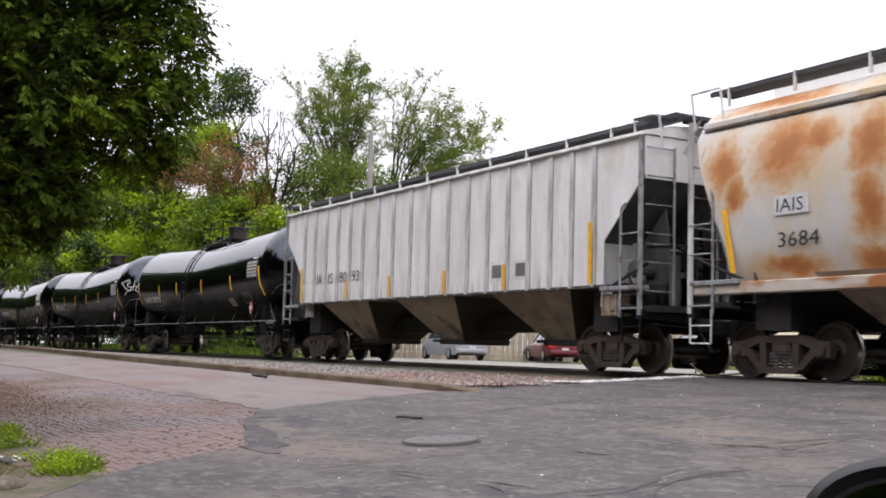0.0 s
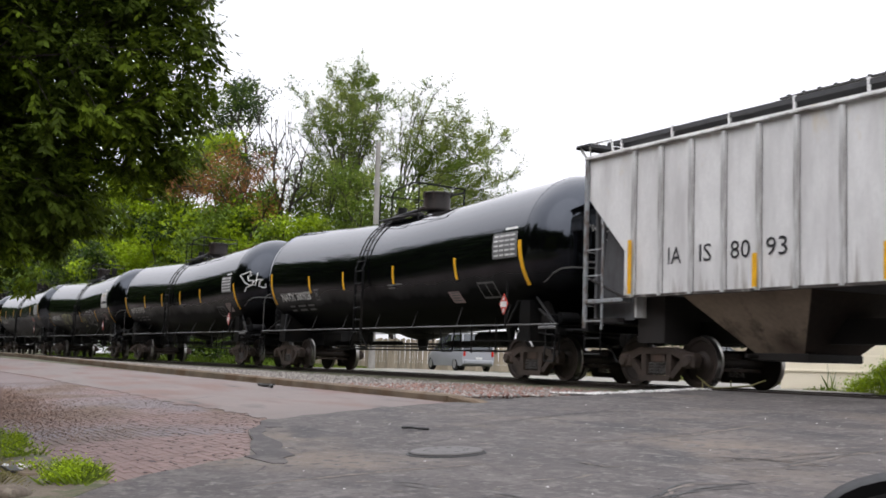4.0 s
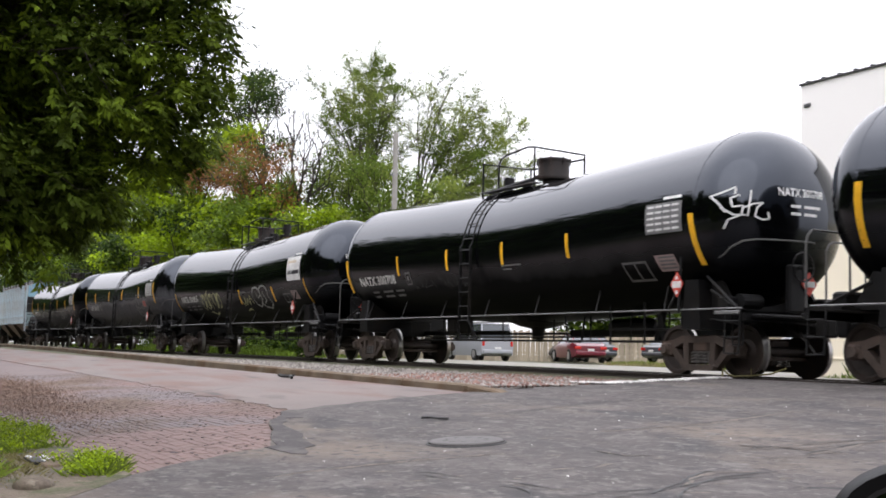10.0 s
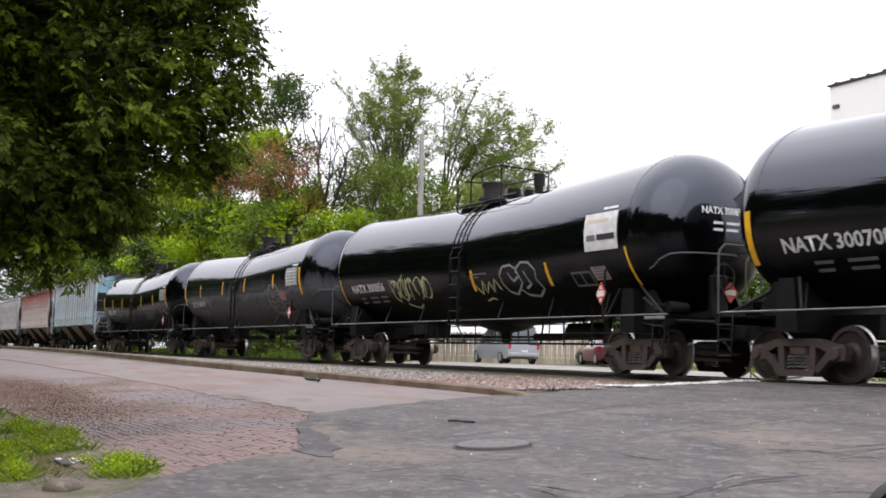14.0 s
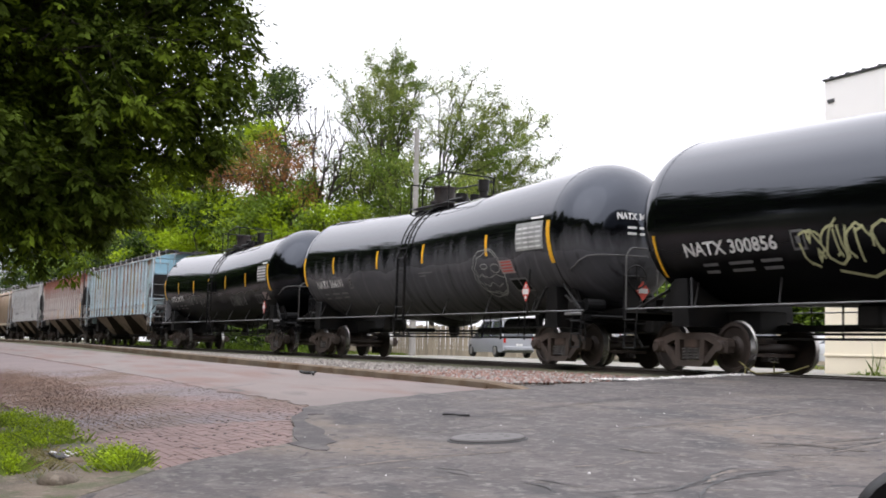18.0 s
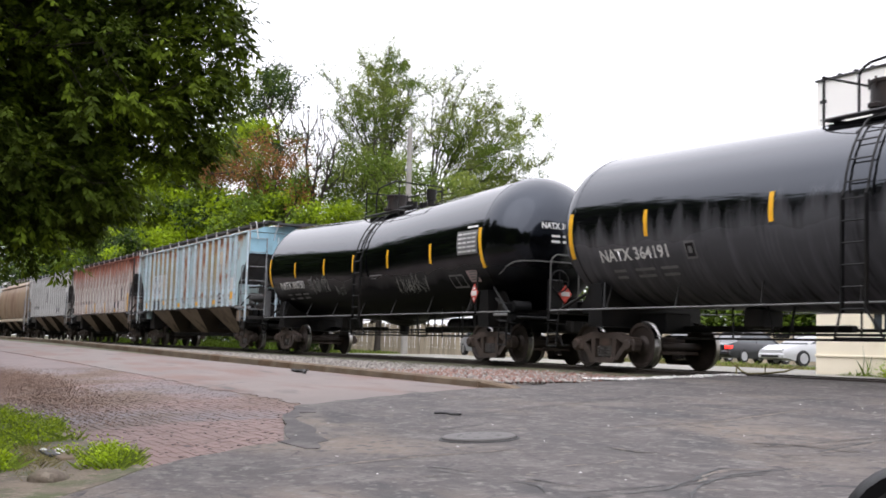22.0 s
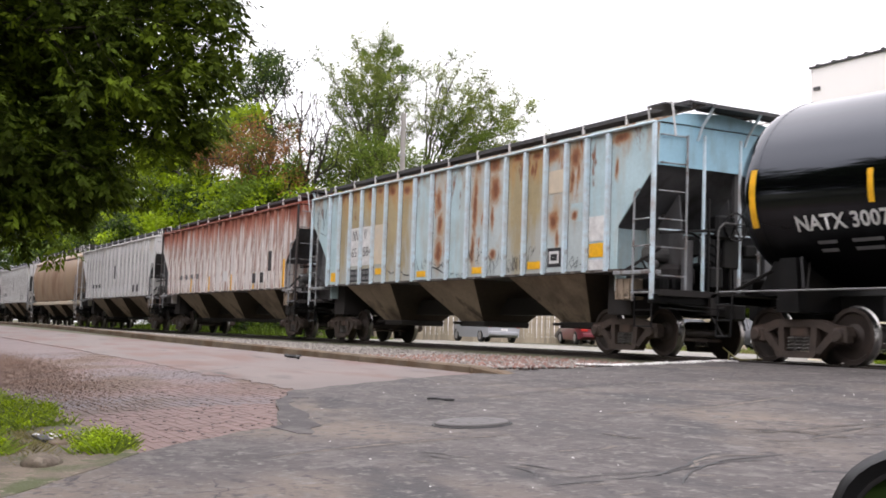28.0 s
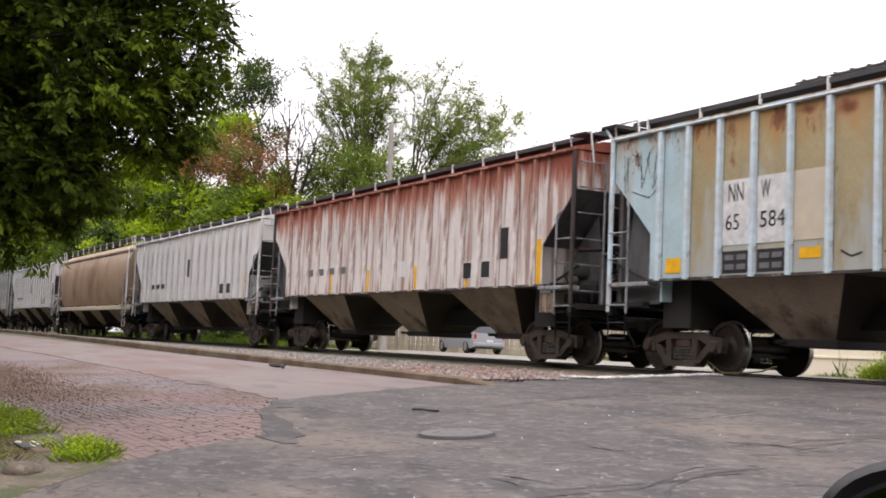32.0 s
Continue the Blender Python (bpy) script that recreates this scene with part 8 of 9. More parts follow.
# ---- building, fence, pole ----
def building():
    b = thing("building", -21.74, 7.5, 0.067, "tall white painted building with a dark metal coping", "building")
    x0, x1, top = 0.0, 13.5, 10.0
    holes = [(2.35, 3.25, 1.28, 1.92)]
    a, c, d, e = holes[0]
    s = Shape()
    for y in (0.0, 0.3):
        s.v += [(x0, y, -0.5), (x1, y, -0.5), (x1, y, top), (x0, y, top), (a, y, d), (c, y, d), (c, y, e), (a, y, e)]
    for k in range(4):
        n = (k + 1) % 4
        s.f += [(k, n, n + 4, k + 4), (k + 8, k + 12, n + 12, n + 8), (k, k + 8, n + 8, n), (k + 4, n + 4, n + 12, k + 12)]
    part("wall", s, M["stucco"], b, "masonry wall, cream below and white above")
    part("wall", Shape().box(x0, x0 + 0.3, 0.3, 12, -0.3, top), M["stucco"], b)
    part("wall", Shape().box(x1 - 0.3, x1, 0.3, 12, -0.3, top), M["stucco"], b)
    part("wall", Shape().box(x0, x1, 12, 12.3, -0.3, top), M["stucco"], b)
    part("roof", Shape().box(x0 + 0.3, x1 - 0.3, 0.3, 12, top - 0.5, top - 0.3), M["roof"], b)
    cop = part("coping", Shape().bevel_box(x0 - 0.06, x1 + 0.06, -0.08, 0.38, top, top + 0.07, 0.015), M["coping"], b, "dark metal coping")
    for k in range(19):
        part("coping_clip", Shape().box(0.3 + 0.7 * k, 0.42 + 0.7 * k, -0.1, 0.1, top + 0.07, top + 0.11), M["coping"], cop)
    w = part("window", Shape().box(a, c, 0.12, 0.18, d, e), M["window"], b, "small dark basement window")
    part("window_frame", Shape().box(a, c, 0.05, 0.1, d, d + 0.06).box(a, c, 0.05, 0.1, e - 0.06, e).box(a, a + 0.06, 0.05, 0.1, d, e).box(c - 0.06, c, 0.05, 0.1, d, e).box((a + c) / 2 - 0.03, (a + c) / 2 + 0.03, 0.05, 0.1, d, e), M["stucco"], w)
    part("ledge", Shape().bevel_box(x0 - 0.02, x1, -0.05, 0.0, 0.42, 0.5, 0.01), M["stucco"], b)
    part("hatch", Shape().bevel_box(3.5, 4.25, -0.03, 0.0, 0.1, 0.98, 0.01), M["stucco"], b, "flush cream access hatch")
    part("vent", Shape().bevel_box(0.15, 0.45, -0.05, 0.0, 9.2, 9.32, 0.01), M["coping"], b, "small dark vent")
    # shrunk to 7.5 m and moved along the sight lines to fit the view
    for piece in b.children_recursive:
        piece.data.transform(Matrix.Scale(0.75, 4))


building()


def wall_weeds():
    rng = np.random.default_rng(58)
    v, f = leaf_cloud(rng, [np.array(c) for c in ((-18.9, 7.0, 0.02), (-18.4, 6.95, 0.1), (-17.7, 6.95, 0.15), (-16.9, 7.0, 0.2), (-18.2, 7.05, 0.38), (-17.4, 7.0, 0.45), (-16.7, 7.0, 0.5), (-17.8, 7.0, 0.62))],
                      [np.array(r) for r in ((0.3, 0.2, 0.2), (0.45, 0.25, 0.28), (0.5, 0.28, 0.34), (0.6, 0.3, 0.36), (0.3, 0.2, 0.24), (0.36, 0.2, 0.24), (0.4, 0.2, 0.24), (0.18, 0.15, 0.18))], 14000, 0.06, 0.42, -0.3, 0.1)
    tagged(part("weeds", raw_mesh("weeds", v, f, M["leaf_bright"]), M["leaf_bright"]), "bushy bright green weeds against the cream wall", "weeds", kind="stuff")


wall_weeds()


def fence():
    a, b = Vector((-64.1, 6.5)), Vector((-47.5, 34.5))
    d = (b - a).normalized()
    f = thing("fence", a.x, a.y, 0.0, "weathered tan board fence behind the parking lot", "fence")
    me = [Shape().bevel_box(-0.068, 0.068, -0.012, 0.012, -0.15, h, 0.006).mesh("board", M["fence"]) for h in (1.62, 1.66, 1.7)]
    turn = math.atan2(d.y, d.x)
    n = int((b - a).length / 0.145)
    for k in range(n):
        o = new("board", me[(k * 7) % 3])
        o.parent = f
        o.location = (d.x * 0.145 * k, d.y * 0.145 * k, lay(a.x, a.y + d.y * 0.145 * k))
        o.rotation_euler = (0, 0.01 * math.sin(k * 2.7), turn)
    for z in (0.4, 1.3):
        r = part("fence_rail", Shape().box(0, (b - a).length, 0.015, 0.05, z, z + 0.08), M["fence"], f)
        r.rotation_euler = (0, 0, turn)


fence()


def pole():
    p = thing("utility_pole", -49.4, 9.2, -0.1, "weathered pale grey utility pole", "pole")
    part("shaft", Shape().rod((0, 0, -0.2), (-0.2, 0, 11.0), 0.17, 12, 0.12), M["pole"], p, smooth=50)
    part("bracket", Shape().box(-0.34, -0.06, -0.15, 0.15, 8.9, 9.0), M["galv"], p)


pole()


# ---- parked vehicles ----
def station(x, low, belt, top, w_low, w_belt, w_top):
    return [(x, -w_low, low), (x, -w_belt * 1.0, (low + belt) * 0.5), (x, -w_belt * 0.985, belt), (x, -w_top, top), (x, w_top, top), (x, w_belt * 0.985, belt), (x, w_belt, (low + belt) * 0.5), (x, w_low, low)]


def vehicle(name, x, y, heading, paint, label, tall=1.42, length=4.6, van=False, lit=False):
    """A parked car whose nose points to its +x."""
    z = lay(x, y) + 0.02
    c = thing(name, x, y, z, label, "car", "parked cars", turn=heading)
    L, W = length / 2, 0.88
    if van:
        body = [(-L, 0.32, 0.86, 0.98, 0.8, 0.84, 0.8), (-L + 0.25, 0.24, 0.9, 1.02, 0.85, 0.9, 0.86), (0.5, 0.22, 0.92, 1.02, 0.87, 0.92, 0.88), (L - 1.0, 0.22, 0.9, 1.0, 0.87, 0.91, 0.85),
                (L - 0.35, 0.24, 0.78, 0.86, 0.84, 0.87, 0.78), (L, 0.34, 0.6, 0.68, 0.7, 0.72, 0.62)]
        cab = [(-L + 0.06, 0.98, 1.0, 0.82, 0.8), (-L + 0.35, 0.98, tall, 0.84, 0.7), (L - 2.1, 0.98, tall, 0.85, 0.7), (L - 1.0, 0.98, 1.0, 0.82, 0.8)]
    else:
        body = [(-L, 0.34, 0.66, 0.8, 0.72, 0.74, 0.66), (-L + 0.3, 0.24, 0.78, 0.93, 0.82, 0.86, 0.78), (-0.9, 0.2, 0.82, 0.92, 0.85, 0.89, 0.84), (0.7, 0.2, 0.8, 0.9, 0.85, 0.89, 0.84),
                (L - 0.5, 0.22, 0.68, 0.8, 0.82, 0.85, 0.76), (L, 0.34, 0.54, 0.62, 0.68, 0.7, 0.6)]
        cab = [(-L + 0.5, 0.9, 0.92, 0.74, 0.72), (-L + 1.15, 0.9, tall - 0.02, 0.78, 0.6), (0.15, 0.88, tall, 0.8, 0.62), (1.15, 0.86, 0.9, 0.78, 0.76)]
    part("body", Shape().rings([station(*b) for b in body]), paint, c, smooth=38)
    glass_part = part("window_band", Shape().rings([[(xx, -wb, zb), (xx, -wt, zt), (xx, wt, zt), (xx, wb, zb)] for xx, zb, zt, wb, wt in cab]), M["window"], c, "dark tinted windows", 30)
    r = Shape()
    (xa, _, za, _, wa), (xb, _, zb, _, wb) = cab[1], cab[2]
    r.bevel_box(xa - 0.05, xb + 0.05, -wa - 0.03, wa + 0.03, za - 0.04, za + 0.03, 0.025)
    part("roof_panel", r, paint, c, smooth=50)
    for g in (-1, 1):
        mid = (cab[1][0] + cab[2][0]) / 2
        ends = [((cab[0][0], g * cab[0][3], cab[0][1]), (cab[1][0], g * cab[1][4], cab[1][2])), ((cab[2][0], g * cab[2][4], cab[2][2]), (cab[3][0], g * cab[3][3], cab[3][1])),
                ((mid, g * cab[1][3], 0.9), (mid, g * (cab[1][4] + 0.01), tall - 0.03))]
        for a, b in ends:
            part("pillar", Shape().rod(a, b, 0.04, 5), paint, glass_part)
    for wx in (-L + 0.85, L - 0.85):
        for g in (-1, 1):
            tyre = part("tyre", kept("tyre", lambda: Shape().lathe_y([(-0.1, 0.2), (-0.1, 0.3), (-0.07, 0.32), (0.07, 0.32), (0.1, 0.3), (0.1, 0.2)], 20).mesh("tyre", M["rubber"], 50)), M["rubber"], c)
            tyre.location = (wx, g * 0.8, 0.31)
            part("rim", kept("rim", lambda: Shape().lathe_y([(-0.105, 0.2), (-0.112, 0.19), (-0.08, 0.12), (-0.1, 0.05), (0.1, 0.05), (0.08, 0.12), (0.112, 0.19), (0.105, 0.2)], 16).mesh("rim", M["chrome"], 40)), M["chrome"], tyre)
    for g in (-1, 1):
        a, b = sorted((g * (0.68 if van else 0.48), g * 0.8))
        part("tail_lamp", Shape().bevel_box(-L - 0.03, -L + 0.3, a, b, 0.63 if not van else 0.7, 0.77 if not van else 0.95, 0.02), M["tail_lit"] if lit else M["tail"], c, "red tail lamp")
        part("head_lamp", Shape().bevel_box(L - 0.28, L - 0.02, min(g * 0.4, g * 0.66), max(g * 0.4, g * 0.66), 0.52, 0.64, 0.02), M["window"], c)
    part("rear_bumper", Shape().bevel_box(-L - 0.06, -L + 0.2, -0.76, 0.76, 0.34, 0.54, 0.04), paint, c)
    part("front_bumper", Shape().bevel_box(L - 0.2, L + 0.05, -0.72, 0.72, 0.28, 0.48, 0.04), paint, c)
    part("grille", Shape().bevel_box(L + 0.03, L + 0.06, -0.5, 0.5, 0.33, 0.41, 0.01), M["plastic"], c)
    part("plate_bar", Shape().box(-L - 0.08, -L - 0.06, -0.16, 0.16, 0.56, 0.66), M["white_mark"], c, "pale rear plate")
    return c


def paint(name, color, rough=0.3):
    return mat(name, color, rough, coat=0.6, scale=1.0, vary=0.08, fine=20, bump=0.0, rough_vary=0.06)


PAINTS = {"red": paint("dark_red_car_paint", (0.115, 0.004, 0.016)), "grey": paint("grey_car_paint", (0.05, 0.053, 0.06)), "black": paint("black_car_paint", (0.015, 0.016, 0.02)),
          "white": paint("white_car_paint", (0.46, 0.47, 0.48)), "silver": paint("silver_van_paint", (0.28, 0.29, 0.31))}
vehicle("van", -49.9, 14.3, 172, PAINTS["silver"], "silver minivan parked beyond the track", 1.78, 4.9, True)
vehicle("car", -47.9, 19.0, 160, PAINTS["red"], "dark red sedan parked beyond the track")
vehicle("car", -46.9, 25.0, 96, PAINTS["grey"], "grey sedan parked beyond the track")
vehicle("car", -40.9, 23.1, 96, PAINTS["black"], "black sedan with lit red tail lamps", lit=True)
vehicle("car", -33.2, 19.4, 266, PAINTS["white"], "white coupe parked beside the building", 1.3)
vehicle("car", -38.6, 32.0, 100, PAINTS["silver"], "silver car parked in the second row", 1.6)
vehicle("car", -52.5, 22.5, 178, PAINTS["grey"], "dark grey car parked beside the fence")


# ---- grass and weeds ----
def blades(name, label, spots, material, height, width, seed, lean=0.35, category="grass"):
    """Tufts of blades: spots are (x, y, rx, ry, count)."""
    rng = np.random.default_rng(seed)
    vs, fs, k = [], [], 0
    for x, y, rx, ry, n in spots:
        a, r = rng.uniform(0, 6.283, n), np.sqrt(rng.random(n))
        px, py = x + rx * r * np.cos(a), y + ry * r * np.sin(a)
        pz = np.array([lay(u, v) for u, v in zip(px, py)]) - 0.06
        h = height * rng.uniform(0.4, 1.25, n) * (1.1 - 0.5 * r)
        t = rng.uniform(0, 6.283, n)
        w = width * rng.uniform(0.6, 1.3, n)
        dx, dy = np.cos(t), np.sin(t)
        lx, ly = rng.normal(size=n) * lean * h, rng.normal(size=n) * lean * h
        v = np.stack([np.stack([px - dx * w, py - dy * w, pz], 1), np.stack([px + dx * w, py + dy * w, pz], 1),
                      np.stack([px + lx * 0.4 + dx * w * 0.7, py + ly * 0.4 + dy * w * 0.7, pz + h * 0.6], 1), np.stack([px + lx, py + ly, pz + h], 1)], 1).reshape(-1, 3)
        vs.append(v)
        fs.append(np.arange(n * 4).reshape(-1, 4) + k)
        k += n * 4
    tagged(part(name, raw_mesh(name, np.concatenate(vs), np.concatenate(fs), material), material), label, category, kind="stuff")


rng = np.random.default_rng(50)
tufts = []
for x, y, rx, ry, n in ((-14.2, -12.9, 2.4, 0.3, 17), (-10.5, -12.8, 0.65, 0.24, 15), (-9.75, -12.92, 0.25, 0.12, 3), (-12.3, -13.45, 1.6, 0.4, 15), (-10.7, -13.75, 0.6, 0.25, 7), (-17.5, -13.2, 3.0, 0.5, 20),
                        (-15.5, -14.3, 4.0, 0.9, 24), (-11.8, -13.9, 0.8, 0.3, 8)):
    for k in range(n):
        a, r = rng.uniform(0, 6.28), math.sqrt(rng.random())
        tufts.append((x + rx * r * math.cos(a), y + ry * r * math.sin(a), rng.uniform(0.07, 0.22), rng.uniform(0.06, 0.16), int(rng.integers(25, 110))))
blades("grass", "bright green grass tufts at the street corner", tufts, M["grass"], 0.17, 0.0028, 51, 0.65)
blades("grass", "broad-leaved weeds among the corner grass", [(x, y, a, b, n // 7 + 2) for x, y, a, b, n in tufts], M["leaf_bright"], 0.11, 0.014, 59, 0.9)
low_v, low_f = leaf_cloud(np.random.default_rng(77), [np.array((x, y, lay(x, y) + 0.05)) for x, y, a, b, n in tufts], [np.array((a * 1.1, b * 1.1, 0.07)) for x, y, a, b, n in tufts], 16000, 0.032, 0.5, -0.2, 0.0)
tagged(part("weeds", raw_mesh("weeds", low_v, low_f, M["leaf_bright"]), M["leaf_bright"]), "low leafy green weeds at the street corner", "weeds", kind="stuff")
blades("dry_grass", "dry yellowish grass beside the asphalt", [(-10.4, -13.4, 1.2, 0.3, 1100), (-11.4, -13.2, 1.3, 0.3, 1200), (-13.5, -13.4, 1.8, 0.4, 1400)], M["dry"], 0.11, 0.004, 52, 0.6)
blades("weeds", "tall thin weed stalks against the cream wall", [(-17.6, 7.0, 1.1, 0.3, 90), (-20.0, 7.3, 0.3, 0.1, 14)], M["grass"], 0.8, 0.006, 53, 0.25, "weeds")
blades("weeds", "low leafy weeds at the foot of the wall", [(-20.1, 7.25, 0.7, 0.12, 130), (-19.3, 7.2, 0.4, 0.15, 90)], M["leaf_mid"], 0.2, 0.018, 56, 0.6, "weeds")
blades("grass", "patchy pale grass between the lot and the cars", [(-34.0, 16.2, 4.0, 1.3, 1700), (-38.5, 18.5, 3.0, 1.0, 900), (-44.5, 20.5, 2.5, 0.8, 800), (-60.0, 11.0, 5.0, 2.0, 3000)], M["grass"], 0.22, 0.014, 54)
blades("dry_grass", "dry yellowish grass in the parking lot", [(-33.5, 15.8, 4.0, 1.6, 1900), (-40.0, 18.0, 4.0, 1.4, 1400), (-47.0, 22.0, 3.0, 1.0, 700)], M["dry"], 0.2, 0.012, 57)
blades("weeds", "green weeds and brush beside the ballast", [(-66.0, 4.8, 4.5, 1.2, 3500), (-54.0, 4.5, 3.5, 1.0, 1400), (-80.0, 5.5, 7.0, 1.5, 4500), (-100.0, 6.0, 9.0, 1.5, 4000)], M["leaf_mid"], 0.5, 0.03, 55, 0.35, "weeds")


# ---- small things on the street ----
def manhole():
    x, y = -9.62, -9.42
    tilt = math.degrees(math.atan((lay(x, y + 0.5) - lay(x, y - 0.5))))
    m = thing("manhole_cover", x, y, lay(x, y), "round iron manhole cover set in the asphalt", "manhole")
    m.rotation_euler = (radians(tilt), 0, 0)
    part("ring", Shape().lathe_z([(-0.04, 0.395), (0.006, 0.386), (0.012, 0.370), (0.0, 0.363), (-0.03, 0.361)], 40), M["crack"], m, "dark gap round the lid")
    s = Shape().lathe_z([(-0.03, 0.357), (0.022, 0.357), (0.032, 0.340), (0.034, 0.252), (0.034, 0.02)], 40)
    for k in range(10):
        a = k * math.tau / 10
        s.bevel_box(0.2 * math.cos(a) - 0.02, 0.2 * math.cos(a) + 0.02, 0.2 * math.sin(a) - 0.02, 0.2 * math.sin(a) + 0.02, 0.03, 0.037, 0.002)
    part("lid", s, M["lid"], m, "worn grey iron lid")


manhole()


def cracks():
    """Dark cracks and tar seams in the asphalt, as thin ribbons."""
    rng = np.random.default_rng(71)
    s = Shape()

    def run(x, y, turn, length, width):
        pts, a = [], turn
        n = max(4, int(length / 0.12))
        for k in range(n):
            pts.append((x, y))
            a += rng.normal() * 0.5
            a = turn + (a - turn) * 0.8
            x, y = x + math.cos(a) * 0.12, y + math.sin(a) * 0.12
        v = []
        for i, (px, py) in enumerate(pts):
            q, p = pts[min(i + 1, n - 1)], pts[max(i - 1, 0)]
            dx, dy = q[0] - p[0], q[1] - p[1]
            g = math.hypot(dx, dy) or 1
            w = 0.5 * width * rng.uniform(0.2, 1.3) * min(1.0, 0.25 + min(i, n - 1 - i) * 0.4)
            v += [(px - dy / g * w, py + dx / g * w, lay(px, py) + 0.004), (px + dy / g * w, py - dx / g * w, lay(px, py) + 0.004)]
        s.add(v, [(2 * i, 2 * i + 1, 2 * i + 3, 2 * i + 2) for i in range(n - 1)])
        return pts

    for x, y, a, le, w in ((-6.4, -10.6, 1.2, 1.5, 0.018), (-6.2, -9.6, 2.2, 0.9, 0.014), (-5.6, -8.2, 0.9, 1.8, 0.018), (-7.6, -8.0, 0.9, 1.6, 0.014), (-9.8, -5.5, 0.9, 1.8, 0.014), (-11.0, -4.4, 0.8, 2.2, 0.014)):
        pts = run(x, y, a, le, w)
        p = pts[rng.integers(1, len(pts))]
        run(p[0], p[1], a + rng.choice((-1, 1)) * rng.uniform(0.4, 0.8), le * 0.4, w * 0.6)
    for k in range(95):
        x, y = -4.8 - 9.5 * rng.random(), -11.6 + 9.4 * rng.random()
        if x > asphalt_edge(y) + 0.4:
            run(x, y, 1.08 + rng.normal() * 0.22, rng.uniform(0.5, 0.9), rng.uniform(0.006, 0.016))
    tagged(part("crack", s, M["crack"]), "dark cracks in the asphalt", "crack", kind="stuff")
    flecks = Shape()
    for k in range(260):
        x, y, turn = -4.8 - 9.5 * rng.random(), -11.8 + 9.6 * rng.random(), 1.08 + rng.normal() * 0.25
        if x < asphalt_edge(y) + 0.3:
            continue
        c, d, le, wd = math.cos(turn), math.sin(turn), rng.uniform(0.03, 0.13), rng.uniform(0.012, 0.035)
        v = []
        for i in range(9):
            a, r = i * math.tau / 9, rng.uniform(0.6, 1.1)
            u, w = le * r * math.cos(a), wd * r * math.sin(a)
            v.append((x + c * u - d * w, y + d * u + c * w, lay(x + c * u - d * w, y + d * u + c * w) + 0.0025))
        flecks.add(v, [tuple(range(9))])
    tagged(part("worn_spots", flecks, M["sand"]), "pale worn spots in the asphalt", "worn spots", kind="stuff")
    rng2 = np.random.default_rng(72)
    t = Shape()
    for k in range(45):
        x, y = rng2.uniform(-15, -5), rng2.uniform(-11.5, -2.5)
        if x < asphalt_edge(y) + 0.3:
            continue
        r = rng2.uniform(0.008, 0.018)
        z = lay(x, y)
        t.add([(x - r, y, z), (x, y - r * 0.8, z), (x + r, y, z), (x, y + r, z), (x, y, z + r * 0.6)], [(0, 1, 4), (1, 2, 4), (2, 3, 4), (3, 0, 4)])
    tagged(part("pebbles", t, M["stone_white"]), "scattered pale pebbles on the asphalt", "gravel", kind="stuff")


cracks()


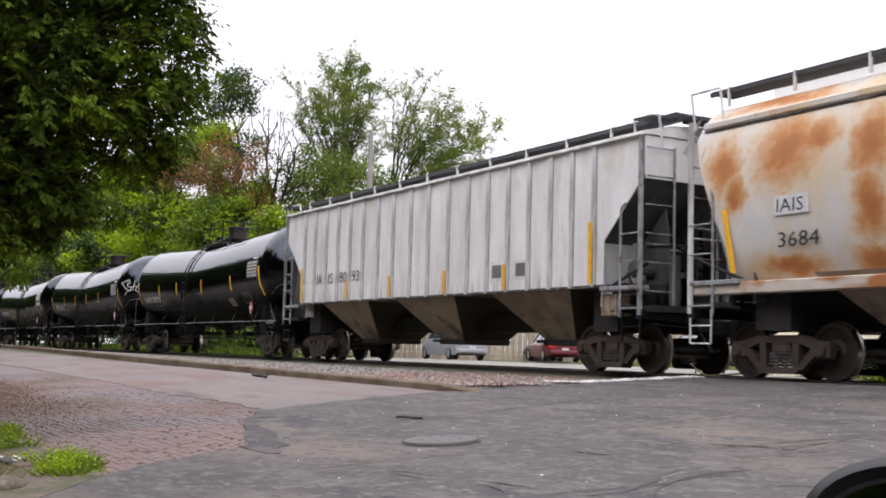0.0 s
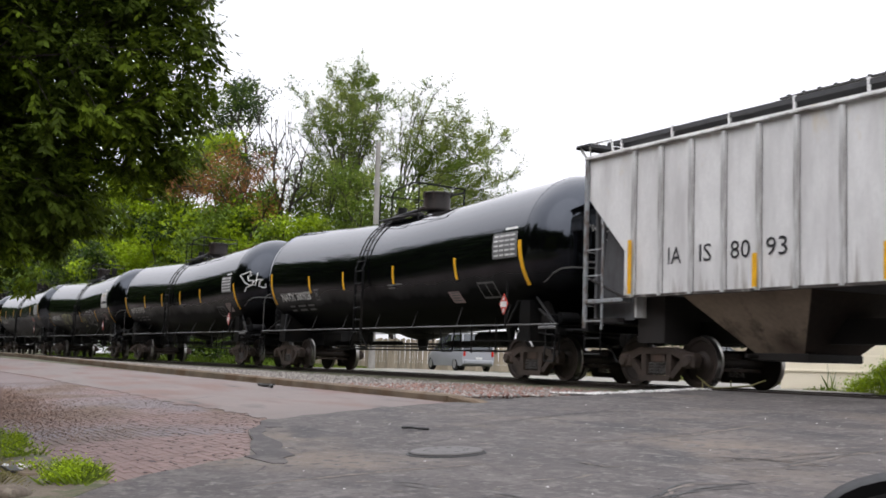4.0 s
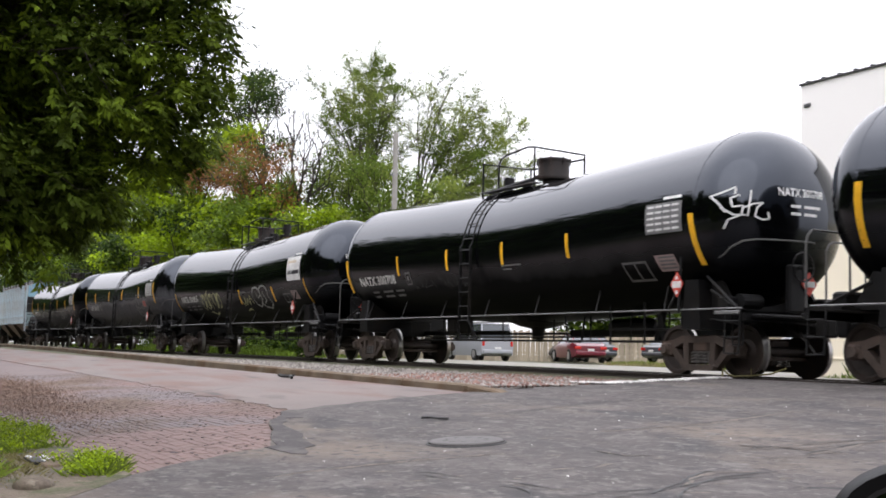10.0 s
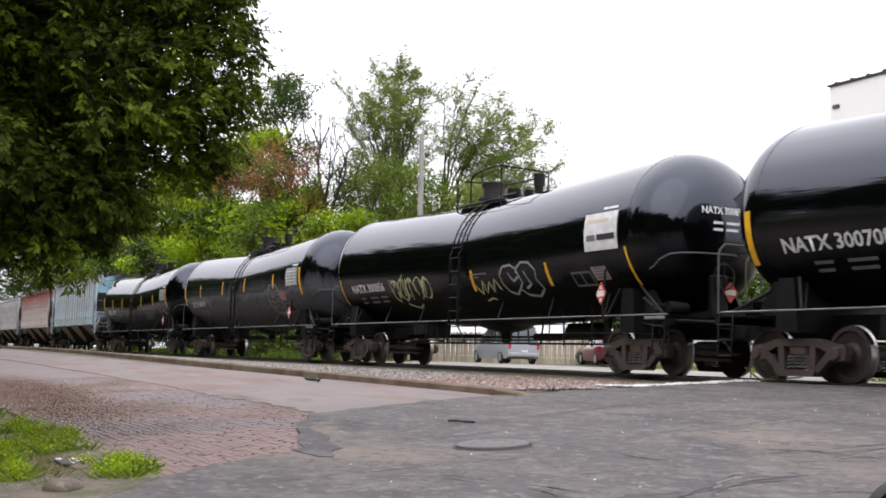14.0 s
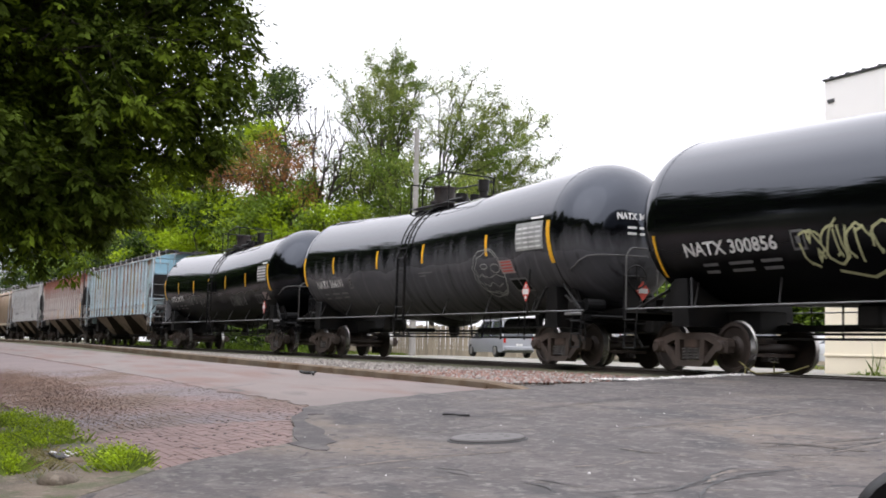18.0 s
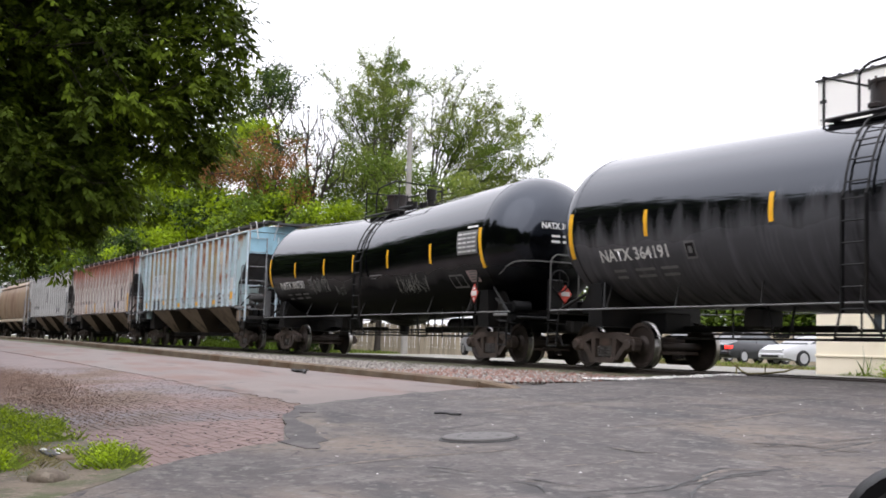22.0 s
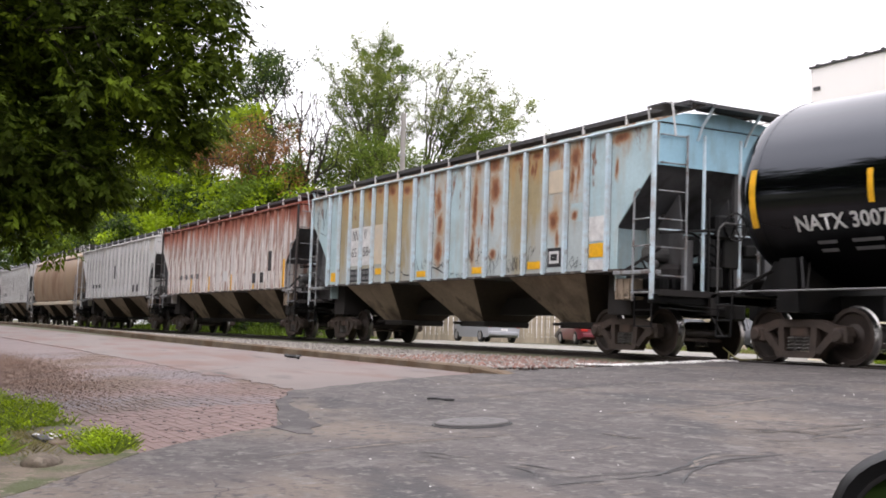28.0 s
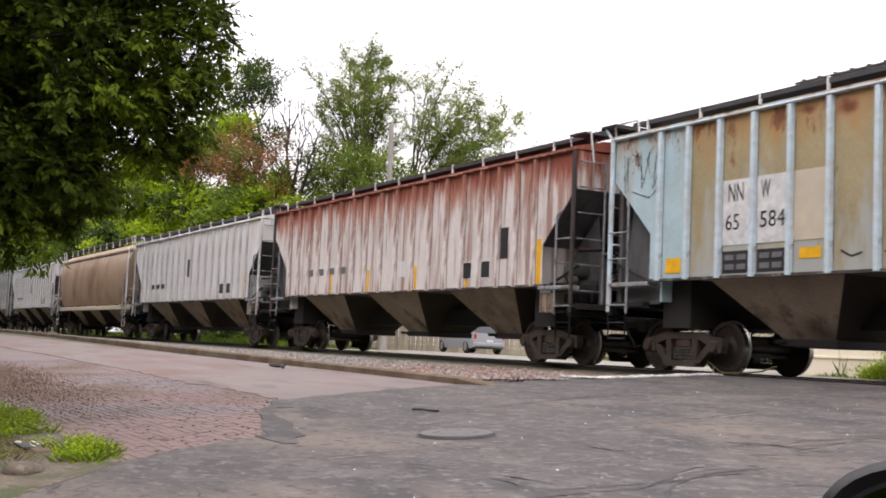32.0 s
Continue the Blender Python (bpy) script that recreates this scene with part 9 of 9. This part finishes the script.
def seams():
    """Long ragged seams between layers of asphalt: a dark lip with a band of washed-in sand beside it."""
    rng = np.random.default_rng(75)
    lip, sand = Shape(), Shape()

    def ribbon(shape, pts, width, lift, rough):
        fine = []
        for (a, b), (c, d) in zip(pts, pts[1:]):
            n = max(2, int(math.hypot(c - a, d - b) / 0.05))
            fine += [(a + (c - a) * k / n, b + (d - b) * k / n) for k in range(n)]
        fine.append(pts[-1])
        drift, v = 0.0, []
        for i, (x, y) in enumerate(fine):
            drift = drift * 0.9 + rng.normal() * rough
            p, q = fine[max(i - 1, 0)], fine[min(i + 1, len(fine) - 1)]
            g = math.hypot(q[0] - p[0], q[1] - p[1]) or 1.0
            nx, ny = -(q[1] - p[1]) / g, (q[0] - p[0]) / g
            w = width * rng.uniform(0.25, 1.2) * min(1.0, 0.15 + 0.2 * min(i, len(fine) - 1 - i))
            x, y = x + nx * drift, y + ny * drift
            v += [(x + nx * w, y + ny * w, lay(x, y) + lift), (x - nx * w, y - ny * w, lay(x, y) + lift)]
        shape.add(v, [(2 * k, 2 * k + 1, 2 * k + 3, 2 * k + 2) for k in range(len(fine) - 1)])

    for pts, wide, with_sand in (([(-8.66, -11.83), (-8.81, -11.07), (-8.84, -10.25), (-8.7, -9.6)], 0.012, True), ([(-10.22, -11.16), (-10.76, -10.34), (-10.61, -10.02), (-10.57, -9.43), (-10.9, -8.6)], 0.014, False),
                                 ([(-8.09, -10.79), (-7.85, -10.76), (-7.59, -10.71)], 0.014, False), ([(-7.08, -10.61), (-6.75, -10.57), (-6.5, -10.7)], 0.014, False),
                                 ([(-5.73, -10.11), (-6.1, -9.7), (-6.35, -9.22), (-6.3, -8.6)], 0.02, False), ([(-7.47, -7.96), (-7.42, -7.28), (-7.2, -6.6)], 0.018, True),
                                 ([(-6.51, -9.19), (-6.09, -10.04), (-6.2, -10.9)], 0.014, False), ([(-6.86, -7.86), (-7.14, -6.68), (-7.0, -5.4)], 0.014, True),
                                 ([(-11.8, -9.0), (-12.1, -7.4), (-12.6, -5.8), (-12.4, -4.0)], 0.02, False), ([(-9.6, -8.0), (-9.4, -6.6), (-9.8, -5.0)], 0.016, True), ([(-13.6, -8.0), (-14.0, -6.4), (-13.7, -4.6)], 0.02, False),
                                 ([(-8.32, -8.89), (-7.86, -8.91), (-7.7, -8.74)], 0.012, True),
                                 ([(-6.09, -9.99), (-6.22, -9.69), (-6.28, -9.23), (-6.16, -8.87)], 0.016, False),
                                 ([(-6.26, -9.65), (-6.54, -9.31), (-6.64, -9.07), (-6.55, -8.88)], 0.02, True),
                                 ([(-7.33, -10.5), (-6.88, -10.4), (-6.54, -10.35)], 0.014, False),
                                 ([(-8.28, -10.77), (-8.04, -10.69), (-7.65, -10.61)], 0.014, False),
                                 ([(-7.79, -7.79), (-7.28, -7.57), (-6.64, -7.54)], 0.016, True),
                                 ([(-7.04, -8.37), (-6.74, -7.94), (-6.42, -7.79)], 0.012, False),
                                 ([(-19.82, -9.17), (-20.3, -8.6), (-20.73, -8.01)], 0.03, False), ([(-19.4, -9.1), (-18.2, -8.85), (-17.6, -8.7)], 0.03, False)):
        ribbon(lip, pts, wide, 0.005 if pts[0][0] > -16 else 0.001, 0.006)
        if with_sand:
            ribbon(sand, [(x + 0.06, y) for x, y in pts], 0.045, 0.003, 0.01)
    tagged(part("crack", lip, M["crack"]), "long dark seams in the asphalt", "crack", kind="stuff")
    tagged(part("sand", sand, M["sand"]), "pale sand washed along the asphalt seams", "sand", kind="stuff")


seams()


def storm_drain():
    x, y = -11.0, -12.98
    d = thing("storm_drain", x, y, lay(x, y), "grey concrete storm drain with a dark opening at the grass edge", "drain")
    part("apron", Shape().bevel_box(-0.5, 0.45, -0.14, 0.22, -0.1, 0.02, 0.015), M["kerb"], d, "worn concrete apron")
    # no hole is cut: a dark block stands for the shaded opening
    part("opening", Shape().bevel_box(-0.3, 0.2, -0.2, -0.08, 0.0, 0.026, 0.006), M["crack"], d, "dark block drawn for the inlet")
    rng = np.random.default_rng(44)
    for k in range(5):
        u, v = rng.uniform(-0.35, 0.3), rng.uniform(-0.24, 0.0)
        bit = thing("litter", x + u, y + v, lay(x, y) + 0.024, "small white paper scrap by the storm drain", "litter", "paper scraps", turn=40 * k)
        part("scrap", Shape().add([(-0.03, -0.015, 0), (0.02, -0.02, 0.004), (0.03, 0.015, 0.012), (-0.02, 0.02, 0.018), (-0.03, -0.015, -0.003), (0.02, -0.02, 0.001), (0.03, 0.015, 0.009), (-0.02, 0.02, 0.015)],
                                  [(0, 1, 2, 3), (7, 6, 5, 4), (0, 4, 5, 1), (1, 5, 6, 2), (2, 6, 7, 3), (3, 7, 4, 0)]), M["white_mark"], bit)


storm_drain()


def fallen_leaves():
    """Brown leaf litter that has gathered in the gutter under the corner tree."""
    rng = np.random.default_rng(46)
    n = 46000
    x = -23.5 + rng.normal(size=n) * 4.2
    y = -11.75 + rng.normal(size=n) * 0.5 - 0.04 * (x + 23.5)
    keep = (y > -13.2) & (y < -9.3) & (x < -13.5)
    x, y = x[keep], y[keep]
    z = np.array([lay(a, b) for a, b in zip(x, y)]) - 0.002
    a, r = rng.uniform(0, 6.283, len(x)), rng.uniform(0.008, 0.018, len(x))
    c, s = np.cos(a) * r, np.sin(a) * r
    lift = rng.uniform(0.004, 0.02, (4, len(x)))
    v = np.stack([np.stack([x + c, y + s, z + lift[0]], 1), np.stack([x - s * 0.6, y + c * 0.6, z + lift[1]], 1), np.stack([x - c, y - s, z + lift[2]], 1), np.stack([x + s * 0.6, y - c * 0.6, z + lift[3]], 1)], 1).reshape(-1, 3)
    tagged(part("fallen_leaves", raw_mesh("fallen_leaves", v, np.arange(len(v)).reshape(-1, 4), M["litter"]), M["litter"]), "brown fallen leaves gathered along the gutter", "leaves", kind="stuff")


fallen_leaves()


def small_things():
    z = lay(-12.0, -8.5)
    stick = thing("stick", -12.0, -8.5, z, "short dark broken stick on the asphalt", "stick")
    part("bark_piece", Shape().pipe([(-0.17, -0.07, 0.02), (-0.05, -0.01, 0.03), (0.08, 0.02, 0.025), (0.19, 0.09, 0.03)], 0.014, 6), M["crack"], stick)
    branch = thing("branch", -23.1, -6.1, lay(-23.1, -6.1), "dark broken branch lying on the street", "branch")
    part("twig", Shape().pipe([(-0.9, 0.16, 0.02), (-0.5, 0.02, 0.04), (-0.1, -0.05, 0.03), (0.35, -0.06, 0.04), (0.8, -0.2, 0.02)], 0.035, 5).pipe([(-0.1, -0.05, 0.03), (0.2, 0.1, 0.05)], 0.02, 5), M["crack"], branch)
    rock = thing("rock", -9.35, -13.4, lay(-9.35, -13.4), "rounded tan stone at the street corner", "rock")
    ring = []
    for k, (h, r) in enumerate(((-0.05, 0.13), (0.02, 0.15), (0.06, 0.12), (0.085, 0.06), (0.09, 0.01))):
        ring.append([(r * 1.3 * math.cos(a * math.tau / 12) * (1 + 0.1 * math.sin(3 * a + k)), r * math.sin(a * math.tau / 12) * (1 + 0.1 * math.cos(2 * a)), h) for a in range(12)])
    part("stone", Shape().rings(ring), M["soil_tan"], rock, smooth=60)
    dirt = strip("dirt_verge", lambda y: -16.5, lambda y: asphalt_edge(y) + 0.02, [-14.4 + 0.2 * k for k in range(10)], 0.004, M["soil_tan"], 16, "bare tan soil edge with sparse grass")
    weed = thing("weed", -15.2, -1.0, -0.03, "small dry weed trailing over the rail", "weed")
    part("stem", Shape().pipe([(-0.15, 0, 0), (-0.2, 0.05, 0.16), (-0.1, 0.1, 0.07), (0.1, 0.05, 0.04), (0.4, 0.15, 0.06), (0.7, 0.3, 0.1), (0.95, 0.4, 0.2)], 0.016, 5)
         .pipe([(-0.2, 0.05, 0.16), (-0.3, 0.0, 0.24)], 0.01, 4).pipe([(0.4, 0.15, 0.06), (0.5, 0.05, 0.18)], 0.01, 4), M["dry"], weed)


small_things()


# ---- the car from which the street is seen ----
def near_car():
    c = thing("near_car", -0.42, -14.8, -0.93, "dark car at the crossing with its side mirror in view", "car")
    part("door_panel", Shape().bevel_box(-0.05, 0.03, -0.9, 0.75, 0.25, 0.92, 0.03), PAINTS["black"], c)
    part("pillar", Shape().pipe([(0.0, 0.86, 1.02), (0.02, 0.4, 1.44), (0.05, 0.1, 1.66), (0.08, -0.8, 1.72)], 0.026, 8), M["plastic"], c)
    part("mirror_arm", Shape().bevel_box(-0.02, 0.1, 0.4, 0.5, 0.88, 1.0, 0.02), M["plastic"], c)
    eye = Vector((0.0, EYE_Y, EYE_Z))
    centre = Vector((-0.452, -14.298, 0.134))
    back = (centre - eye).normalized()
    side = Vector((0, 0, 1)).cross(back).normalized() * -1.0
    up = back.cross(side) * -1.0
    if up.z < 0:
        up = -up

    def rim(hw, hh, depth, n=40, power=3.2):
        out = []
        for k in range(n):
            a = k * math.tau / n
            ca, sa = math.cos(a), math.sin(a)
            u = math.copysign(abs(ca) ** (2 / power), ca) * hw
            v = math.copysign(abs(sa) ** (2 / power), sa) * hh
            out.append(centre + side * u + up * v + back * depth - Vector((-0.42, -14.8, -0.93)))
        return out

    s = Shape().rings([rim(0.104, 0.064, 0.012), rim(0.107, 0.067, -0.004), rim(0.114, 0.074, -0.008), rim(0.12, 0.08, 0.0), rim(0.12, 0.08, 0.02), rim(0.108, 0.07, 0.06), rim(0.07, 0.045, 0.085), rim(0.02, 0.012, 0.09)], closed=False)
    house = part("mirror_housing", s, M["plastic"], c, "glossy black mirror housing", 50)
    part("mirror_glass", Shape().rings([rim(0.106, 0.066, 0.006), rim(0.106, 0.066, 0.009)]), M["mirror"], house, "side mirror glass", 40)


near_car()


# ---- paving bricks ----
def bricks():
    holder = thing("brick_street", -14.0, -11.0, 0.0, "old red brick paving with worn open joints", "brick paving", kind="structure")
    rng = np.random.default_rng(81)

    def brick(w, d, h):
        c = 0.004
        return Shape().add([(-w, -d, -0.05), (w, -d, -0.05), (w, d, -0.05), (-w, d, -0.05), (-w, -d, h - c), (w, -d, h - c), (w, d, h - c), (-w, d, h - c),
                            (-w + c, -d + c, h), (w - c, -d + c, h), (w - c, d - c, h), (-w + c, d - c, h)],
                           [(0, 1, 5, 4), (1, 2, 6, 5), (2, 3, 7, 6), (3, 0, 4, 7), (4, 5, 9, 8), (5, 6, 10, 9), (6, 7, 11, 10), (7, 4, 8, 11), (8, 9, 10, 11)])

    shapes = [brick(0.1045, 0.0505, 0.0), brick(0.105, 0.051, 0.001), brick(0.104, 0.05, -0.0015)]
    meshes = [s.mesh("brick", M["brick"]) for s in shapes]
    dark = brick(0.09, 0.03, -0.004).mesh("brick", M["brick_dark"])
    slots = []
    for j in range(37):
        y = -12.56 + 0.104 * j
        if y > -8.9:
            continue
        for i in range(103):
            x = -9.7 - 0.212 * i - (0.106 if j % 2 else 0.0)
            if x > asphalt_edge(y) - 0.06 or x < -31.0 or y > overlay_edge(x) + 0.15:
                continue
            slots.append((x, y))
    slots.sort(key=lambda p: (p[0] + 10.5) ** 2 + (p[1] + 11.2) ** 2 * 1.5)
    vs, fs = [], []
    for k, (x, y) in enumerate(slots):
        if rng.random() < 0.012:
            continue
        z = lay(x, y) - 0.012 + rng.uniform(-0.003, 0.003) * (1.0 if k < 900 else 0.35)
        turn = rng.normal() * 0.025
        if k < 300:
            o = new("brick", dark if rng.random() < 0.03 else meshes[k % 3])
            o.parent = holder
            o.location = (x + 14.0, y + 11.0, z)
            o.rotation_euler = (0.06, 0, turn)
        else:
            s = shapes[k % 3]
            n = len(vs)
            ct, st = math.cos(turn), math.sin(turn)
            vs.extend((x + a * ct - b * st, y + a * st + b * ct, z + c + 0.02 * b) for a, b, c in s.v)
            fs.extend(tuple(i + n for i in f) for f in s.f)
    me = bpy.data.meshes.new("brick_rest")
    me.from_pydata([(a + 14.0, b + 11.0, c) for a, b, c in vs], [], fs)
    me.materials.append(M["brick_rest"])
    tagged(part("brick_field", me, M["brick_rest"], holder), kind="stuff")
    gaps = Shape()
    for x, y in slots[:1700]:
        if rng.random() < 0.3:
            w, d, u, v = rng.uniform(0.012, 0.034), rng.uniform(0.007, 0.014), x + 14.106 + rng.normal() * 0.01, y + 11.0 + rng.normal() * 0.01
            z = lay(x, y) - 0.012
            gaps.box(u - w, u + w, v - d, v + d, z - 0.02, z + 0.0045)
    tagged(part("open_joints", gaps, M["brick_dark"], holder), kind="stuff")
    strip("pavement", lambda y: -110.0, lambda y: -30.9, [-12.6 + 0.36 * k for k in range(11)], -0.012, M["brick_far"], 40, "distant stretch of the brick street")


bricks()

# ---- what moves ----
def rolled(t):
    """How far the train has rolled, in metres."""
    return 0.842 + 3.7438 * t + 0.007635 * t * t - 0.0000672 * t ** 3


def motions():
    for car, x in CARS:
        walk(car, [(0.5 * k, pose(x + rolled(0.5 * k), 0, 0)) for k in range(65)])
    step = 5 / FPS
    for w, k in WHEELS:
        rows = []
        for i in range(193):
            t = min(i * step, 32.0)
            rows.append((t, Matrix.Translation((k, 0, WHEEL_R)) @ Matrix.Rotation(rolled(t) / WHEEL_R, 4, "Y")))
        walk(w, rows)


motions()
